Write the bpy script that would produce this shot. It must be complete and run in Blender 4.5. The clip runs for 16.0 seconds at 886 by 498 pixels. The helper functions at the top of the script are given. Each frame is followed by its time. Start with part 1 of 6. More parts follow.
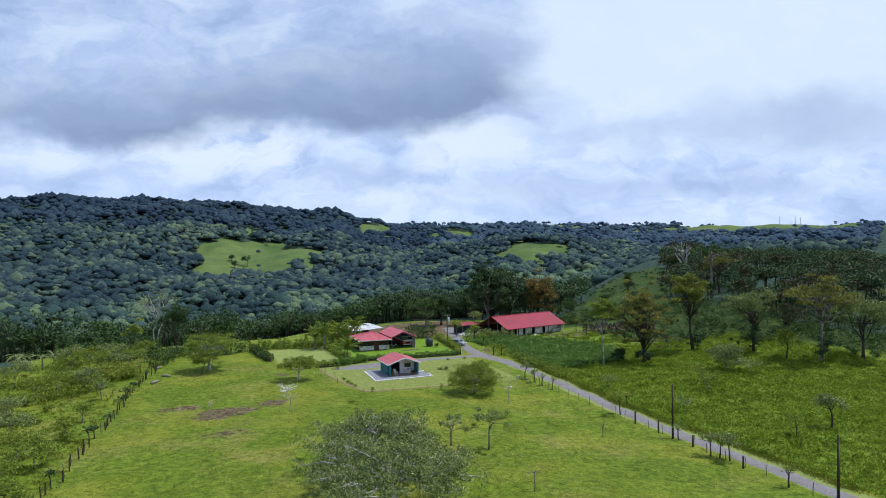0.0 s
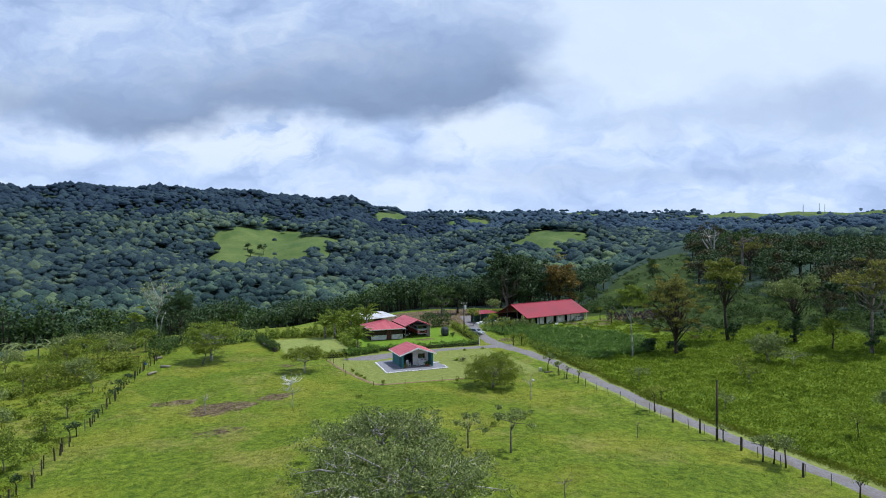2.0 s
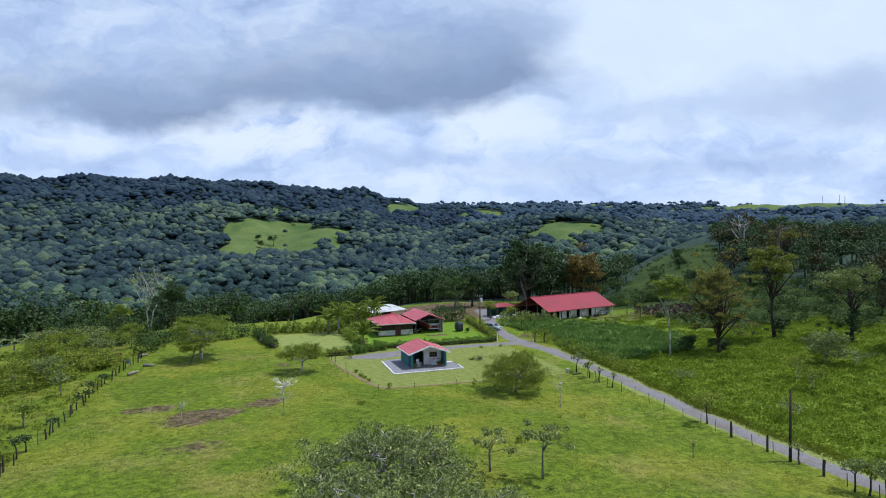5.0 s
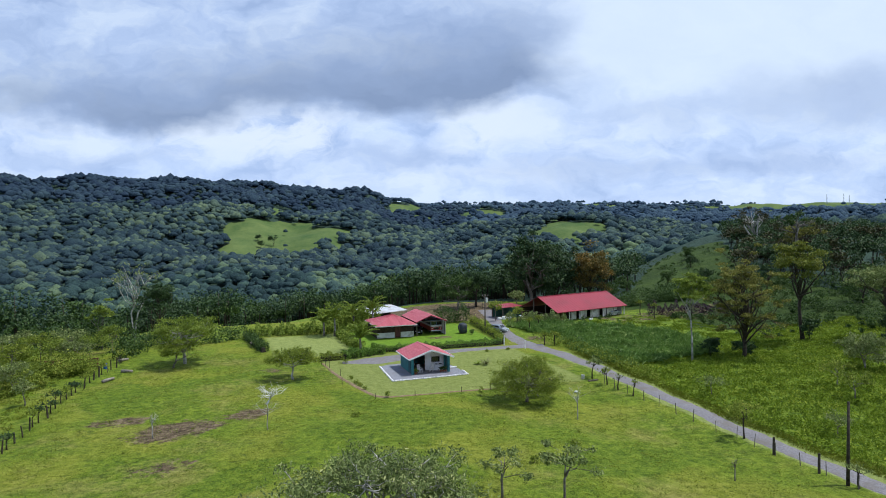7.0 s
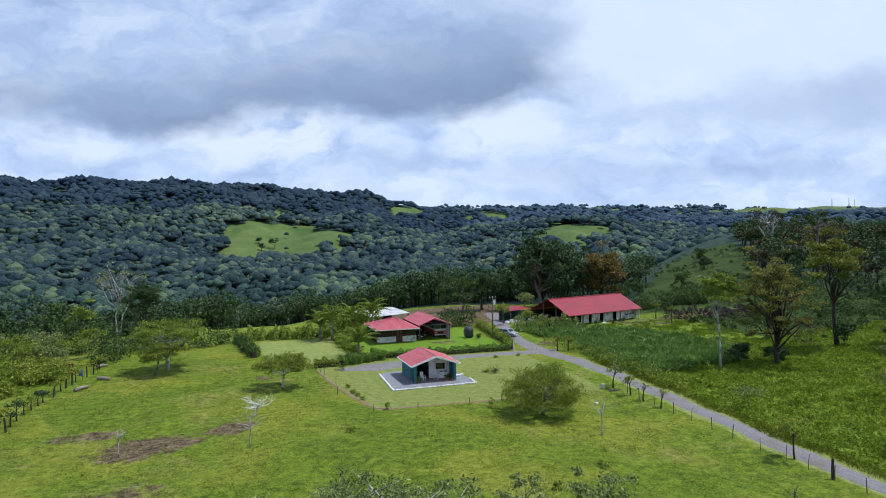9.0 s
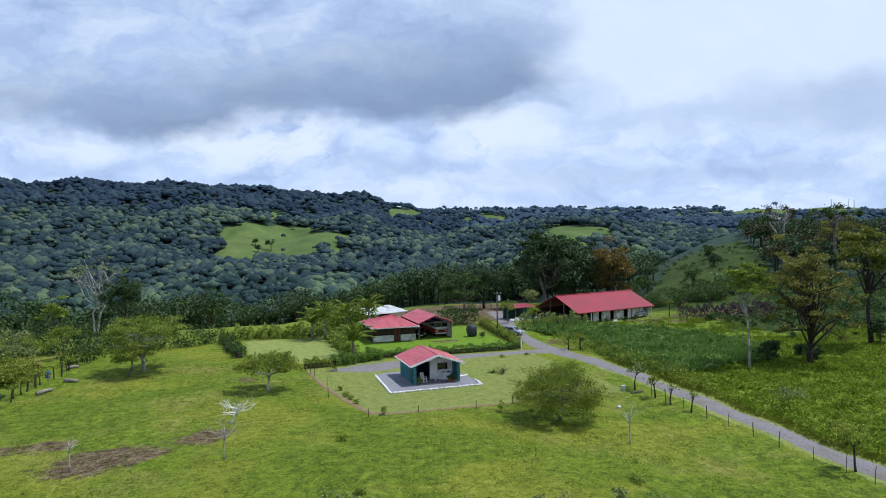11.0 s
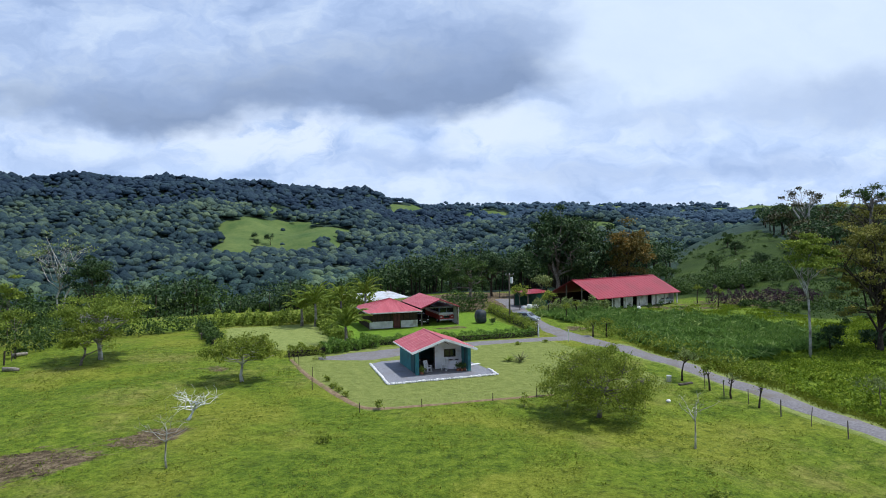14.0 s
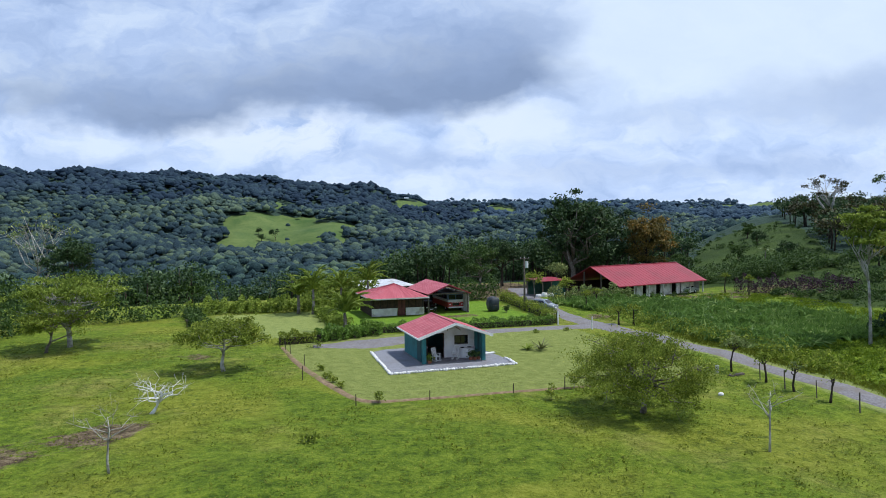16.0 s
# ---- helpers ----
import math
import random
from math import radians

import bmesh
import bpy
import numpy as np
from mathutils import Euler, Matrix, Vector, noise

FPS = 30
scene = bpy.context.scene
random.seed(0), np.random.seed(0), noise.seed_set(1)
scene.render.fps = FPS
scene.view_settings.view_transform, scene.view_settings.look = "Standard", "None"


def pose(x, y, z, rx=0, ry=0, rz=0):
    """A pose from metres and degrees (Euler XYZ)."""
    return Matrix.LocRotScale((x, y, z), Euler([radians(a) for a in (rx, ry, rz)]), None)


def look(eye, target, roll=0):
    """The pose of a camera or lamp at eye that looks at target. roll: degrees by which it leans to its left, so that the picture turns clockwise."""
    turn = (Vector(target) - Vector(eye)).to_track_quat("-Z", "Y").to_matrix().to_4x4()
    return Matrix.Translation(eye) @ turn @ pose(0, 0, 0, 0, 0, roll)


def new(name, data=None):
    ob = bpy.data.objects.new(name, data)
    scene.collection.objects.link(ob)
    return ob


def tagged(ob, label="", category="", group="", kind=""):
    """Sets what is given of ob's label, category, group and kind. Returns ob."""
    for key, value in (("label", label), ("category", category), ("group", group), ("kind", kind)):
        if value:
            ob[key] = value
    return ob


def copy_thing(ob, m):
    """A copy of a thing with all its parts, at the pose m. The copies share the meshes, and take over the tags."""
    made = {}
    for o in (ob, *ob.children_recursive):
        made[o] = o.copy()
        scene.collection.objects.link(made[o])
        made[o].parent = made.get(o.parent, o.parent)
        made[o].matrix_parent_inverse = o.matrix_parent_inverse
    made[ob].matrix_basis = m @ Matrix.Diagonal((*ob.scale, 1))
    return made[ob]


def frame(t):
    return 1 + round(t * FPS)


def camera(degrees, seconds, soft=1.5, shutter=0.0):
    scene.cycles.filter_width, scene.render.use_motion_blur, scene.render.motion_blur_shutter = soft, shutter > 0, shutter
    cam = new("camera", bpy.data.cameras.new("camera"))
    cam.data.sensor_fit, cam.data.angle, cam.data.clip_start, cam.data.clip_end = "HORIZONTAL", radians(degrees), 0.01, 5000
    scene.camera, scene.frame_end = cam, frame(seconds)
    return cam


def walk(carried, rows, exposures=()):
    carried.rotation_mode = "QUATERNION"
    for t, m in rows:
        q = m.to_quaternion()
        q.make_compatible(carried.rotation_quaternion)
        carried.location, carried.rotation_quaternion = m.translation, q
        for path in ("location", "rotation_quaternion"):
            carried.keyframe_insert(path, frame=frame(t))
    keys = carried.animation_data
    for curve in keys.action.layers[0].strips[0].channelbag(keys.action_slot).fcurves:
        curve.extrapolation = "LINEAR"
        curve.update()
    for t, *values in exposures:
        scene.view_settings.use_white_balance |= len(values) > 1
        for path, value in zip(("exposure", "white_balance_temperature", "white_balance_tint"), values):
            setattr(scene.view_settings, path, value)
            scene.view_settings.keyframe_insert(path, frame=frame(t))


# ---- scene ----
cam = camera(67.4, 16.0, soft=0.95)
PATH = [
    (0, (-37.092, -117.011, 24.125), (-36.376, -115.144, 24.114), -0.6),
    (0.5, (-36.225, -114.853, 23.842), (-35.518, -112.983, 23.825), -0.7),
    (1, (-35.33, -112.846, 23.637), (-34.637, -110.97, 23.612), -0.8),
    (1.5, (-34.596, -110.762, 23.208), (-33.915, -108.882, 23.176), -0.7),
    (2, (-33.778, -108.691, 22.932), (-33.11, -106.806, 22.888), -0.7),
    (2.5, (-33.125, -106.604, 22.611), (-32.463, -104.717, 22.559), -0.8),
    (3, (-32.433, -104.604, 22.34), (-31.777, -102.715, 22.285), -0.8),
    (3.5, (-31.84, -102.607, 22.182), (-31.191, -100.716, 22.123), -0.7),
    (4, (-31.178, -100.567, 21.894), (-30.537, -98.673, 21.833), -0.7),
    (4.2, (-30.908, -99.709, 21.854), (-30.272, -97.814, 21.789), -0.6),
    (6.5, (-27.978, -90.536, 20.823), (-27.349, -88.639, 20.756), -0.8),
    (7, (-27.39, -88.48, 20.61), (-26.762, -86.582, 20.545), -0.8),
    (7.5, (-26.843, -86.571, 20.334), (-26.217, -84.672, 20.275), -0.8),
    (8, (-26.337, -84.479, 20.05), (-25.711, -82.58, 19.992), -0.7),
    (8.5, (-25.787, -82.529, 19.713), (-25.164, -80.629, 19.657), -0.7),
    (9, (-25.278, -80.563, 19.364), (-24.656, -78.663, 19.311), -0.7),
    (9.2, (-25.103, -79.784, 19.3), (-24.478, -77.885, 19.251), -1.0),
    (11.5, (-22.655, -70.752, 16.748), (-22.029, -68.853, 16.704), -0.7),
    (12, (-22.032, -68.791, 16.2), (-21.409, -66.891, 16.154), -0.6),
    (12.5, (-21.533, -66.776, 15.586), (-20.909, -64.876, 15.541), -0.7),
    (13, (-21.142, -64.635, 15.05), (-20.515, -62.736, 15.002), -0.6),
    (13.5, (-20.474, -62.641, 14.425), (-19.851, -60.742, 14.373), -0.7),
    (14, (-20.012, -60.673, 13.832), (-19.388, -58.774, 13.78), -0.7),
    (14.5, (-19.389, -58.787, 13.165), (-18.766, -56.887, 13.114), -0.7),
    (15, (-18.82, -56.891, 12.549), (-18.2, -54.991, 12.496), -0.7),
    (15.5, (-18.338, -54.904, 11.941), (-17.724, -53.001, 11.885), -0.7),
    (16, (-17.892, -52.791, 11.369), (-17.285, -50.886, 11.31), -0.6),
]
walk(cam, [(t, look(eye, target, roll)) for t, eye, target, roll in PATH], [(0, 0.0, 6050, 10), (16, 0.0, 6050, 10)])

# ---------------------------------------------------------------- light
SUN_ELEV, SUN_AZ = 66.0, 106.0   # degrees; azimuth measured clockwise from +y
sun_data = bpy.data.lights.new("sun", "SUN")
sun_data.energy, sun_data.angle, sun_data.color = 3.8, radians(0.8), (1.0, 0.95, 0.86)
sun = new("sun", sun_data)
sun.matrix_world = pose(0, 0, 120, 90 - SUN_ELEV, 0, 180 - SUN_AZ)
scene.view_settings.exposure = 0.0


class Nodes:
    """Short hand for node trees."""

    def __init__(self, tree):
        self.tree = tree
        tree.nodes.clear()

    def add(self, kind, **values):
        node = self.tree.nodes.new(kind)
        for key, value in values.items():
            if key in node.inputs:
                self.put(node.inputs[key], value)
        return node

    def put(self, socket, value):
        if isinstance(value, bpy.types.NodeSocket):
            self.tree.links.new(value, socket)
        else:
            socket.default_value = value

    def noise(self, vector, scale, detail=4.0, rough=0.55):
        node = self.add("ShaderNodeTexNoise", Scale=scale, Detail=detail, Roughness=rough)
        self.tree.links.new(vector, node.inputs["Vector"])
        return node.outputs["Fac"]

    def ramp(self, value, *stops):
        node = self.add("ShaderNodeValToRGB")
        ramp = node.color_ramp
        while len(ramp.elements) < len(stops):
            ramp.elements.new(0.5)
        for element, (place, colour) in zip(ramp.elements, stops):
            element.position = place
            element.color = (*colour, 1) if not isinstance(colour, (int, float)) else (colour, colour, colour, 1)
        self.put(node.inputs[0], value)
        return node.outputs["Color"]

    def mix(self, fac, a, b, mode="MIX"):
        node = self.tree.nodes.new("ShaderNodeMix")
        node.data_type, node.blend_type = "RGBA", mode
        self.put(node.inputs[0], fac)
        for k, c in ((6, a), (7, b)):
            self.put(node.inputs[k], (*c, 1) if isinstance(c, tuple) and len(c) == 3 else c)
        return node.outputs[2]

    def math(self, op, a, b=0.0, c=0.0, clamp=False):
        node = self.tree.nodes.new("ShaderNodeMath")
        node.operation, node.use_clamp = op, clamp
        for k, v in enumerate((a, b, c)):
            self.put(node.inputs[k], v)
        return node.outputs[0]

    def step(self, value, low, high):
        node = self.tree.nodes.new("ShaderNodeMapRange")
        node.interpolation_type = "SMOOTHSTEP"
        for k, v in ((0, value), (1, low), (2, high), (3, 0.0), (4, 1.0)):
            self.put(node.inputs[k], v)
        return node.outputs[0]

    def attr(self, name):
        node = self.tree.nodes.new("ShaderNodeAttribute")
        node.attribute_name = name
        return node.outputs["Fac"]


# cloudy sky: a blue sky texture under layers of cumulus
world = bpy.data.worlds.new("sky")
scene.world = world
world.use_nodes = True
wn = Nodes(world.node_tree)
wt = world.node_tree
coord = wn.add("ShaderNodeTexCoord").outputs["Generated"]
sky = wn.add("ShaderNodeTexSky")
sky.sky_type, sky.sun_disc = "NISHITA", False
sky.sun_elevation, sky.sun_rotation = radians(SUN_ELEV), radians(SUN_AZ)
blue = wn.mix(1.0, sky.outputs[0], (0.11, 0.11, 0.11), "MULTIPLY")
sep = wn.add("ShaderNodeSeparateXYZ")
wt.links.new(coord, sep.inputs[0])
dx, dy, dz = sep.outputs
# seen along the flight: u to the right, v upwards, both as slopes
VIEW = radians(18.2)
side_way = wn.math("SUBTRACT", wn.math("MULTIPLY", dx, math.cos(VIEW)), wn.math("MULTIPLY", dy, math.sin(VIEW)))
ahead = wn.math("ADD", wn.math("MULTIPLY", dx, math.sin(VIEW)), wn.math("MULTIPLY", dy, math.cos(VIEW)))
ahead = wn.math("MAXIMUM", wn.math("ABSOLUTE", ahead), 0.35)
e = wn.math("ABSOLUTE", dz)
u0, v0 = wn.math("DIVIDE", side_way, ahead), wn.math("DIVIDE", e, ahead)


def sky_plane(a, b, c=0.0):
    node = wn.add("ShaderNodeCombineXYZ")
    for k, v in enumerate((a, b, c)):
        wn.put(node.inputs[k], v)
    return node.outputs[0]


def centred(vector, scale, detail, amount, rough=0.55):
    return wn.math("MULTIPLY", wn.math("SUBTRACT", wn.noise(vector, scale, detail, rough), 0.5), amount)


plain = sky_plane(u0, wn.math("MULTIPLY", v0, 1.7))
other = sky_plane(u0, wn.math("MULTIPLY", v0, 1.7), 4.7)
u = wn.math("ADD", u0, wn.math("ADD", centred(plain, 5.0, 3, 0.22), centred(plain, 17.0, 5, 0.07)))
v = wn.math("ADD", v0, wn.math("ADD", centred(other, 5.0, 3, 0.085), centred(other, 15.0, 6, 0.05)))


def cloud_at(cu, cv, ru, rv, soft=0.1):
    """1 in the middle of an oval cloud, 0 outside."""
    p = wn.math("MULTIPLY", wn.math("SUBTRACT", u, cu), 1 / ru)
    q = wn.math("MULTIPLY", wn.math("SUBTRACT", v, cv), 1 / rv)
    far_ = wn.math("SQRT", wn.math("ADD", wn.math("MULTIPLY", p, p), wn.math("MULTIPLY", q, q)))
    return wn.math("SUBTRACT", 1.0, wn.step(far_, soft, 1.0))


def heap(parts):
    total = 0.0
    for weight, mask in parts:
        total = wn.math("ADD", total, wn.math("MULTIPLY", mask, weight))
    return wn.math("MINIMUM", total, 1.0)


wisps = wn.noise(sky_plane(u, wn.math("MULTIPLY", v, 2.2), 1.3), 7.0, 7, 0.58)
curls = wn.noise(sky_plane(u, wn.math("MULTIPLY", v, 1.6), 8.1), 13.0, 8, 0.6)
white = wn.ramp(wn.math("MULTIPLY_ADD", wisps, 0.6, wn.math("MULTIPLY", curls, 0.4)),
                (0.36, (0.44, 0.57, 0.83)), (0.48, (0.57, 0.70, 0.95)), (0.60, (0.73, 0.84, 1.0)))
# sunlit heads of cumulus under the grey base
heads = heap([(1.0, cloud_at(-0.33, 0.145, 0.17, 0.075)), (0.85, cloud_at(-0.20, 0.135, 0.12, 0.06)), (0.9, cloud_at(0.07, 0.15, 0.13, 0.07)),
              (0.55, cloud_at(-0.6, 0.145, 0.2, 0.045)), (0.4, cloud_at(0.25, 0.13, 0.25, 0.05)), (0.4, cloud_at(0.6, 0.10, 0.2, 0.03)), (0.45, cloud_at(0.0, 0.07, 0.4, 0.035))])
heads = wn.math("MULTIPLY", heads, wn.step(curls, 0.30, 0.56))
white = wn.mix(heads, white, (0.80, 0.88, 1.0))
# bright thin cover on the sunward side
bright = wn.math("MULTIPLY", wn.step(u, 0.06, 0.26), wn.step(v, 0.11, 0.24))
white = wn.mix(wn.math("MULTIPLY", bright, 0.86), white, (0.77, 0.87, 1.0))
white = wn.mix(wn.step(e, 0.42, 0.72), white, (0.30, 0.37, 0.52))
# broad grey cloud base with a ragged lower edge
rim = wn.ramp(wn.math("MULTIPLY_ADD", u, 0.7143, 0.5), (0.0, 0.172), (0.12, 0.165), (0.19, 0.138), (0.29, 0.178), (0.42, 0.165), (0.55, 0.18), (0.66, 0.20))
base_edge = wn.math("SUBTRACT", v, rim)
grey = wn.math("MULTIPLY", wn.step(base_edge, -0.022, 0.03), wn.math("SUBTRACT", 1.0, wn.step(u, 0.08, 0.25)))
thin_out = wn.math("MULTIPLY", wn.step(wn.math("MULTIPLY_ADD", u, -0.12, v), 0.20, 0.36), wn.math("MULTIPLY_ADD", wisps, 0.9, 0.32))
grey = wn.math("MULTIPLY", grey, wn.math("SUBTRACT", 1.0, wn.math("MINIMUM", thin_out, 0.85)))
grey = wn.math("MULTIPLY", grey, wn.math("MULTIPLY_ADD", wisps, 0.75, 0.62), clamp=True)
veil = heap([(0.75, cloud_at(0.62, 0.19, 0.26, 0.075)), (0.35, cloud_at(0.33, 0.165, 0.24, 0.035)), (0.45, cloud_at(0.47, 0.085, 0.26, 0.028)),
             (0.4, cloud_at(0.20, 0.075, 0.22, 0.03)), (0.45, cloud_at(-0.05, 0.105, 0.15, 0.03)), (0.35, cloud_at(-0.52, 0.105, 0.2, 0.025))])
veil = wn.math("MULTIPLY", veil, wn.math("MULTIPLY_ADD", wisps, 1.1, 0.3), clamp=True)
cloud = wn.mix(veil, white, (0.40, 0.50, 0.71))
cloud = wn.mix(wn.math("MULTIPLY", grey, 0.97), cloud, (0.255, 0.335, 0.50))
out = wn.mix(0.96, blue, cloud)
below = wn.step(dz, -0.06, -0.01)
out = wn.mix(below, (0.10, 0.14, 0.10), out)
background = wn.add("ShaderNodeBackground", Color=out, Strength=1.0)
wt.links.new(background.outputs[0], wn.add("ShaderNodeOutputWorld").inputs[0])

# ---------------------------------------------------------------- materials


def material(name, base, rough=0.8, spec=0.3, metal=0.0, bump=None, height=0.02, thin=0.0):
    """base(n, object position, own position) gives the colour; bump the same for the relief."""
    mat = bpy.data.materials.new(name)
    mat.use_nodes = True
    n = Nodes(mat.node_tree)
    pos = n.add("ShaderNodeNewGeometry").outputs["Position"]
    own = n.add("ShaderNodeTexCoord").outputs["Object"]
    colour = base(n, pos, own)
    shader = n.add("ShaderNodeBsdfPrincipled", Roughness=rough, Metallic=metal)
    n.put(shader.inputs["Specular IOR Level"], spec)
    n.put(shader.inputs["Base Color"], (*colour, 1) if isinstance(colour, tuple) else colour)
    if bump:
        node = n.add("ShaderNodeBump", Height=bump(n, pos, own), Distance=height)
        n.tree.links.new(node.outputs[0], shader.inputs["Normal"])
    last = shader.outputs[0]
    if thin:
        glow = n.add("ShaderNodeBsdfTranslucent")
        n.put(glow.inputs["Color"], (*colour, 1) if isinstance(colour, tuple) else colour)
        join = n.add("ShaderNodeMixShader", Fac=thin)
        n.tree.links.new(last, join.inputs[1])
        n.tree.links.new(glow.outputs[0], join.inputs[2])
        last = join.outputs[0]
    n.tree.links.new(last, n.add("ShaderNodeOutputMaterial").inputs[0])
    return mat


def speckled(c1, c2, scale=3.0, detail=5, dirt=None, dirt_scale=0.4):
    """Two colours in a grain, with larger stains of a third."""
    def base(n, pos, own):
        colour = n.ramp(n.noise(pos, scale, detail), (0.35, c1), (0.65, c2))
        if dirt:
            colour = n.mix(n.step(n.noise(pos, dirt_scale, 4), 0.48, 0.68), colour, dirt)
        return colour
    return base


def grain(scale, detail=5):
    return lambda n, pos, own: n.noise(pos, scale, detail)


def leafy(dark, light, tip=None):
    """Foliage: each leaf or clump has a tone of its own, with broader patches over the crown."""
    def base(n, pos, own):
        island = n.add("ShaderNodeNewGeometry").outputs["Random Per Island"]
        value = n.math("MULTIPLY_ADD", n.noise(pos, 0.35, 3), 0.6, n.math("MULTIPLY", island, 0.55))
        stops = [(0.25, dark), (0.75, light)] + ([(0.92, tip)] if tip else [])
        return n.ramp(value, *stops)
    return base


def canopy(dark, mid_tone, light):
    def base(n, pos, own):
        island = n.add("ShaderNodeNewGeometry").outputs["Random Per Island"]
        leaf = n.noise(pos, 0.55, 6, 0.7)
        # broad patches put uneven light on the hills into the colour
        light_patch = n.math("MULTIPLY_ADD", n.noise(pos, 0.012, 4, 0.6), 0.9, -0.45)
        value = n.math("MULTIPLY_ADD", leaf, 0.75, n.math("MULTIPLY_ADD", n.math("MULTIPLY", island, island), 0.42, light_patch))
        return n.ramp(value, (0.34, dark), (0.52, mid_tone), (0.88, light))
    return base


def ground_colour(n, pos, own):
    blade = n.noise(pos, 4.5, 9, 0.8)
    tuft = n.noise(pos, 1.1, 6, 0.7)
    patch = n.noise(pos, 0.07, 4, 0.55)
    both = n.math("MULTIPLY_ADD", blade, 0.5, n.math("MULTIPLY", tuft, 0.5))
    grass = n.ramp(both, (0.39, (0.090, 0.112, 0.010)), (0.47, (0.162, 0.196, 0.018)), (0.53, (0.212, 0.240, 0.027)), (0.61, (0.32, 0.32, 0.062)))
    lush = n.ramp(both, (0.42, (0.052, 0.094, 0.008)), (0.50, (0.120, 0.182, 0.013)), (0.60, (0.205, 0.265, 0.026)))
    grass = n.mix(n.step(n.math("MULTIPLY_ADD", tuft, 0.3, patch), 0.52, 0.70), grass, lush)
    dry = n.ramp(both, (0.42, (0.135, 0.132, 0.030)), (0.60, (0.35, 0.315, 0.10)))
    grass = n.mix(n.math("MULTIPLY", n.step(n.noise(pos, 0.085, 7, 0.72), 0.49, 0.68), 0.65), grass, dry)
    lawn = n.ramp(both, (0.42, (0.155, 0.195, 0.045)), (0.60, (0.265, 0.305, 0.085)))
    pale = n.ramp(both, (0.42, (0.185, 0.235, 0.06)), (0.60, (0.30, 0.345, 0.105)))
    lush_lawn = n.ramp(both, (0.42, (0.10, 0.195, 0.014)), (0.60, (0.19, 0.31, 0.03)))
    far_field = n.ramp(n.math("MULTIPLY_ADD", n.noise(pos, 0.03, 5, 0.6), 0.7, n.math("MULTIPLY", n.noise(pos, 0.25, 5, 0.6), 0.3)), (0.35, (0.055, 0.105, 0.030)), (0.65, (0.135, 0.18, 0.055)))
    # scrub ground is coloured extra dark, for the cloud's shade on the hill
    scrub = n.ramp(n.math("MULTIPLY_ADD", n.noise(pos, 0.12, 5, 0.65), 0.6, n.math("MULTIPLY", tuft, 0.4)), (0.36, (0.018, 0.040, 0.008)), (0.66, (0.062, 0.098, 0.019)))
    weeds = n.ramp(n.math("MULTIPLY_ADD", blade, 0.4, n.math("MULTIPLY", tuft, 0.6)), (0.42, (0.050, 0.092, 0.008)), (0.50, (0.130, 0.200, 0.016)), (0.60, (0.225, 0.285, 0.034)))
    # the forest floor carries the crowns' bluish haze tint as well
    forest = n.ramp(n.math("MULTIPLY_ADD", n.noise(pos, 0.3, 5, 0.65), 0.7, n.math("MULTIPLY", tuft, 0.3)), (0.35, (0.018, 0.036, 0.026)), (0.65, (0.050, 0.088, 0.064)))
    soil = n.ramp(both, (0.42, (0.035, 0.026, 0.014)), (0.5, (0.125, 0.092, 0.055)), (0.60, (0.27, 0.215, 0.135)))
    wobble = n.math("MULTIPLY_ADD", n.math("MULTIPLY_ADD", n.noise(pos, 0.35, 6, 0.65), 0.7, n.math("MULTIPLY", blade, 0.3)), 0.9, -0.45)
    broken = n.math("SUBTRACT", n.math("MULTIPLY_ADD", n.noise(pos, 0.42, 5, 0.6), 0.55, n.math("MULTIPLY", n.noise(pos, 1.7, 6, 0.7), 0.45)), 0.5)
    # dark dung-fed tussocks in the short grass, and belts of taller growth
    spots = n.math("MULTIPLY", n.step(n.noise(pos, 1.5, 3, 0.55), 0.575, 0.66), n.step(n.noise(pos, 0.11, 3, 0.5), 0.40, 0.60))
    tussock = n.ramp(both, (0.42, (0.035, 0.055, 0.008)), (0.60, (0.12, 0.17, 0.018)))
    grass = n.mix(n.math("MULTIPLY", spots, 0.75), grass, tussock)
    tall = n.ramp(both, (0.41, (0.040, 0.076, 0.006)), (0.49, (0.098, 0.158, 0.011)), (0.60, (0.185, 0.245, 0.022)))
    belt = n.math("ADD", n.attr("tall"), n.math("MULTIPLY_ADD", n.noise(pos, 0.22, 5, 0.6), 1.2, -0.6))
    grass = n.mix(n.math("MULTIPLY", n.step(belt, 0.22, 0.55), 0.9), grass, tall)
    colour = grass
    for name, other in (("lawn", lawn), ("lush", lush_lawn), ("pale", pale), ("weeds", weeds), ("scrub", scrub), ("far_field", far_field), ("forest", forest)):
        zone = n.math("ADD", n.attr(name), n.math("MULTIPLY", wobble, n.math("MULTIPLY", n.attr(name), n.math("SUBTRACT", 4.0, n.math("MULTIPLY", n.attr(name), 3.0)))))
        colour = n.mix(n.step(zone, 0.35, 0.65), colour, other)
    bare = n.math("MULTIPLY_ADD", broken, n.math("MINIMUM", n.math("MULTIPLY", n.attr("soil"), 7.0), 2.6), n.math("MULTIPLY", n.attr("soil"), 0.8))
    return n.mix(n.step(bare, 0.36, 0.62), colour, soil)


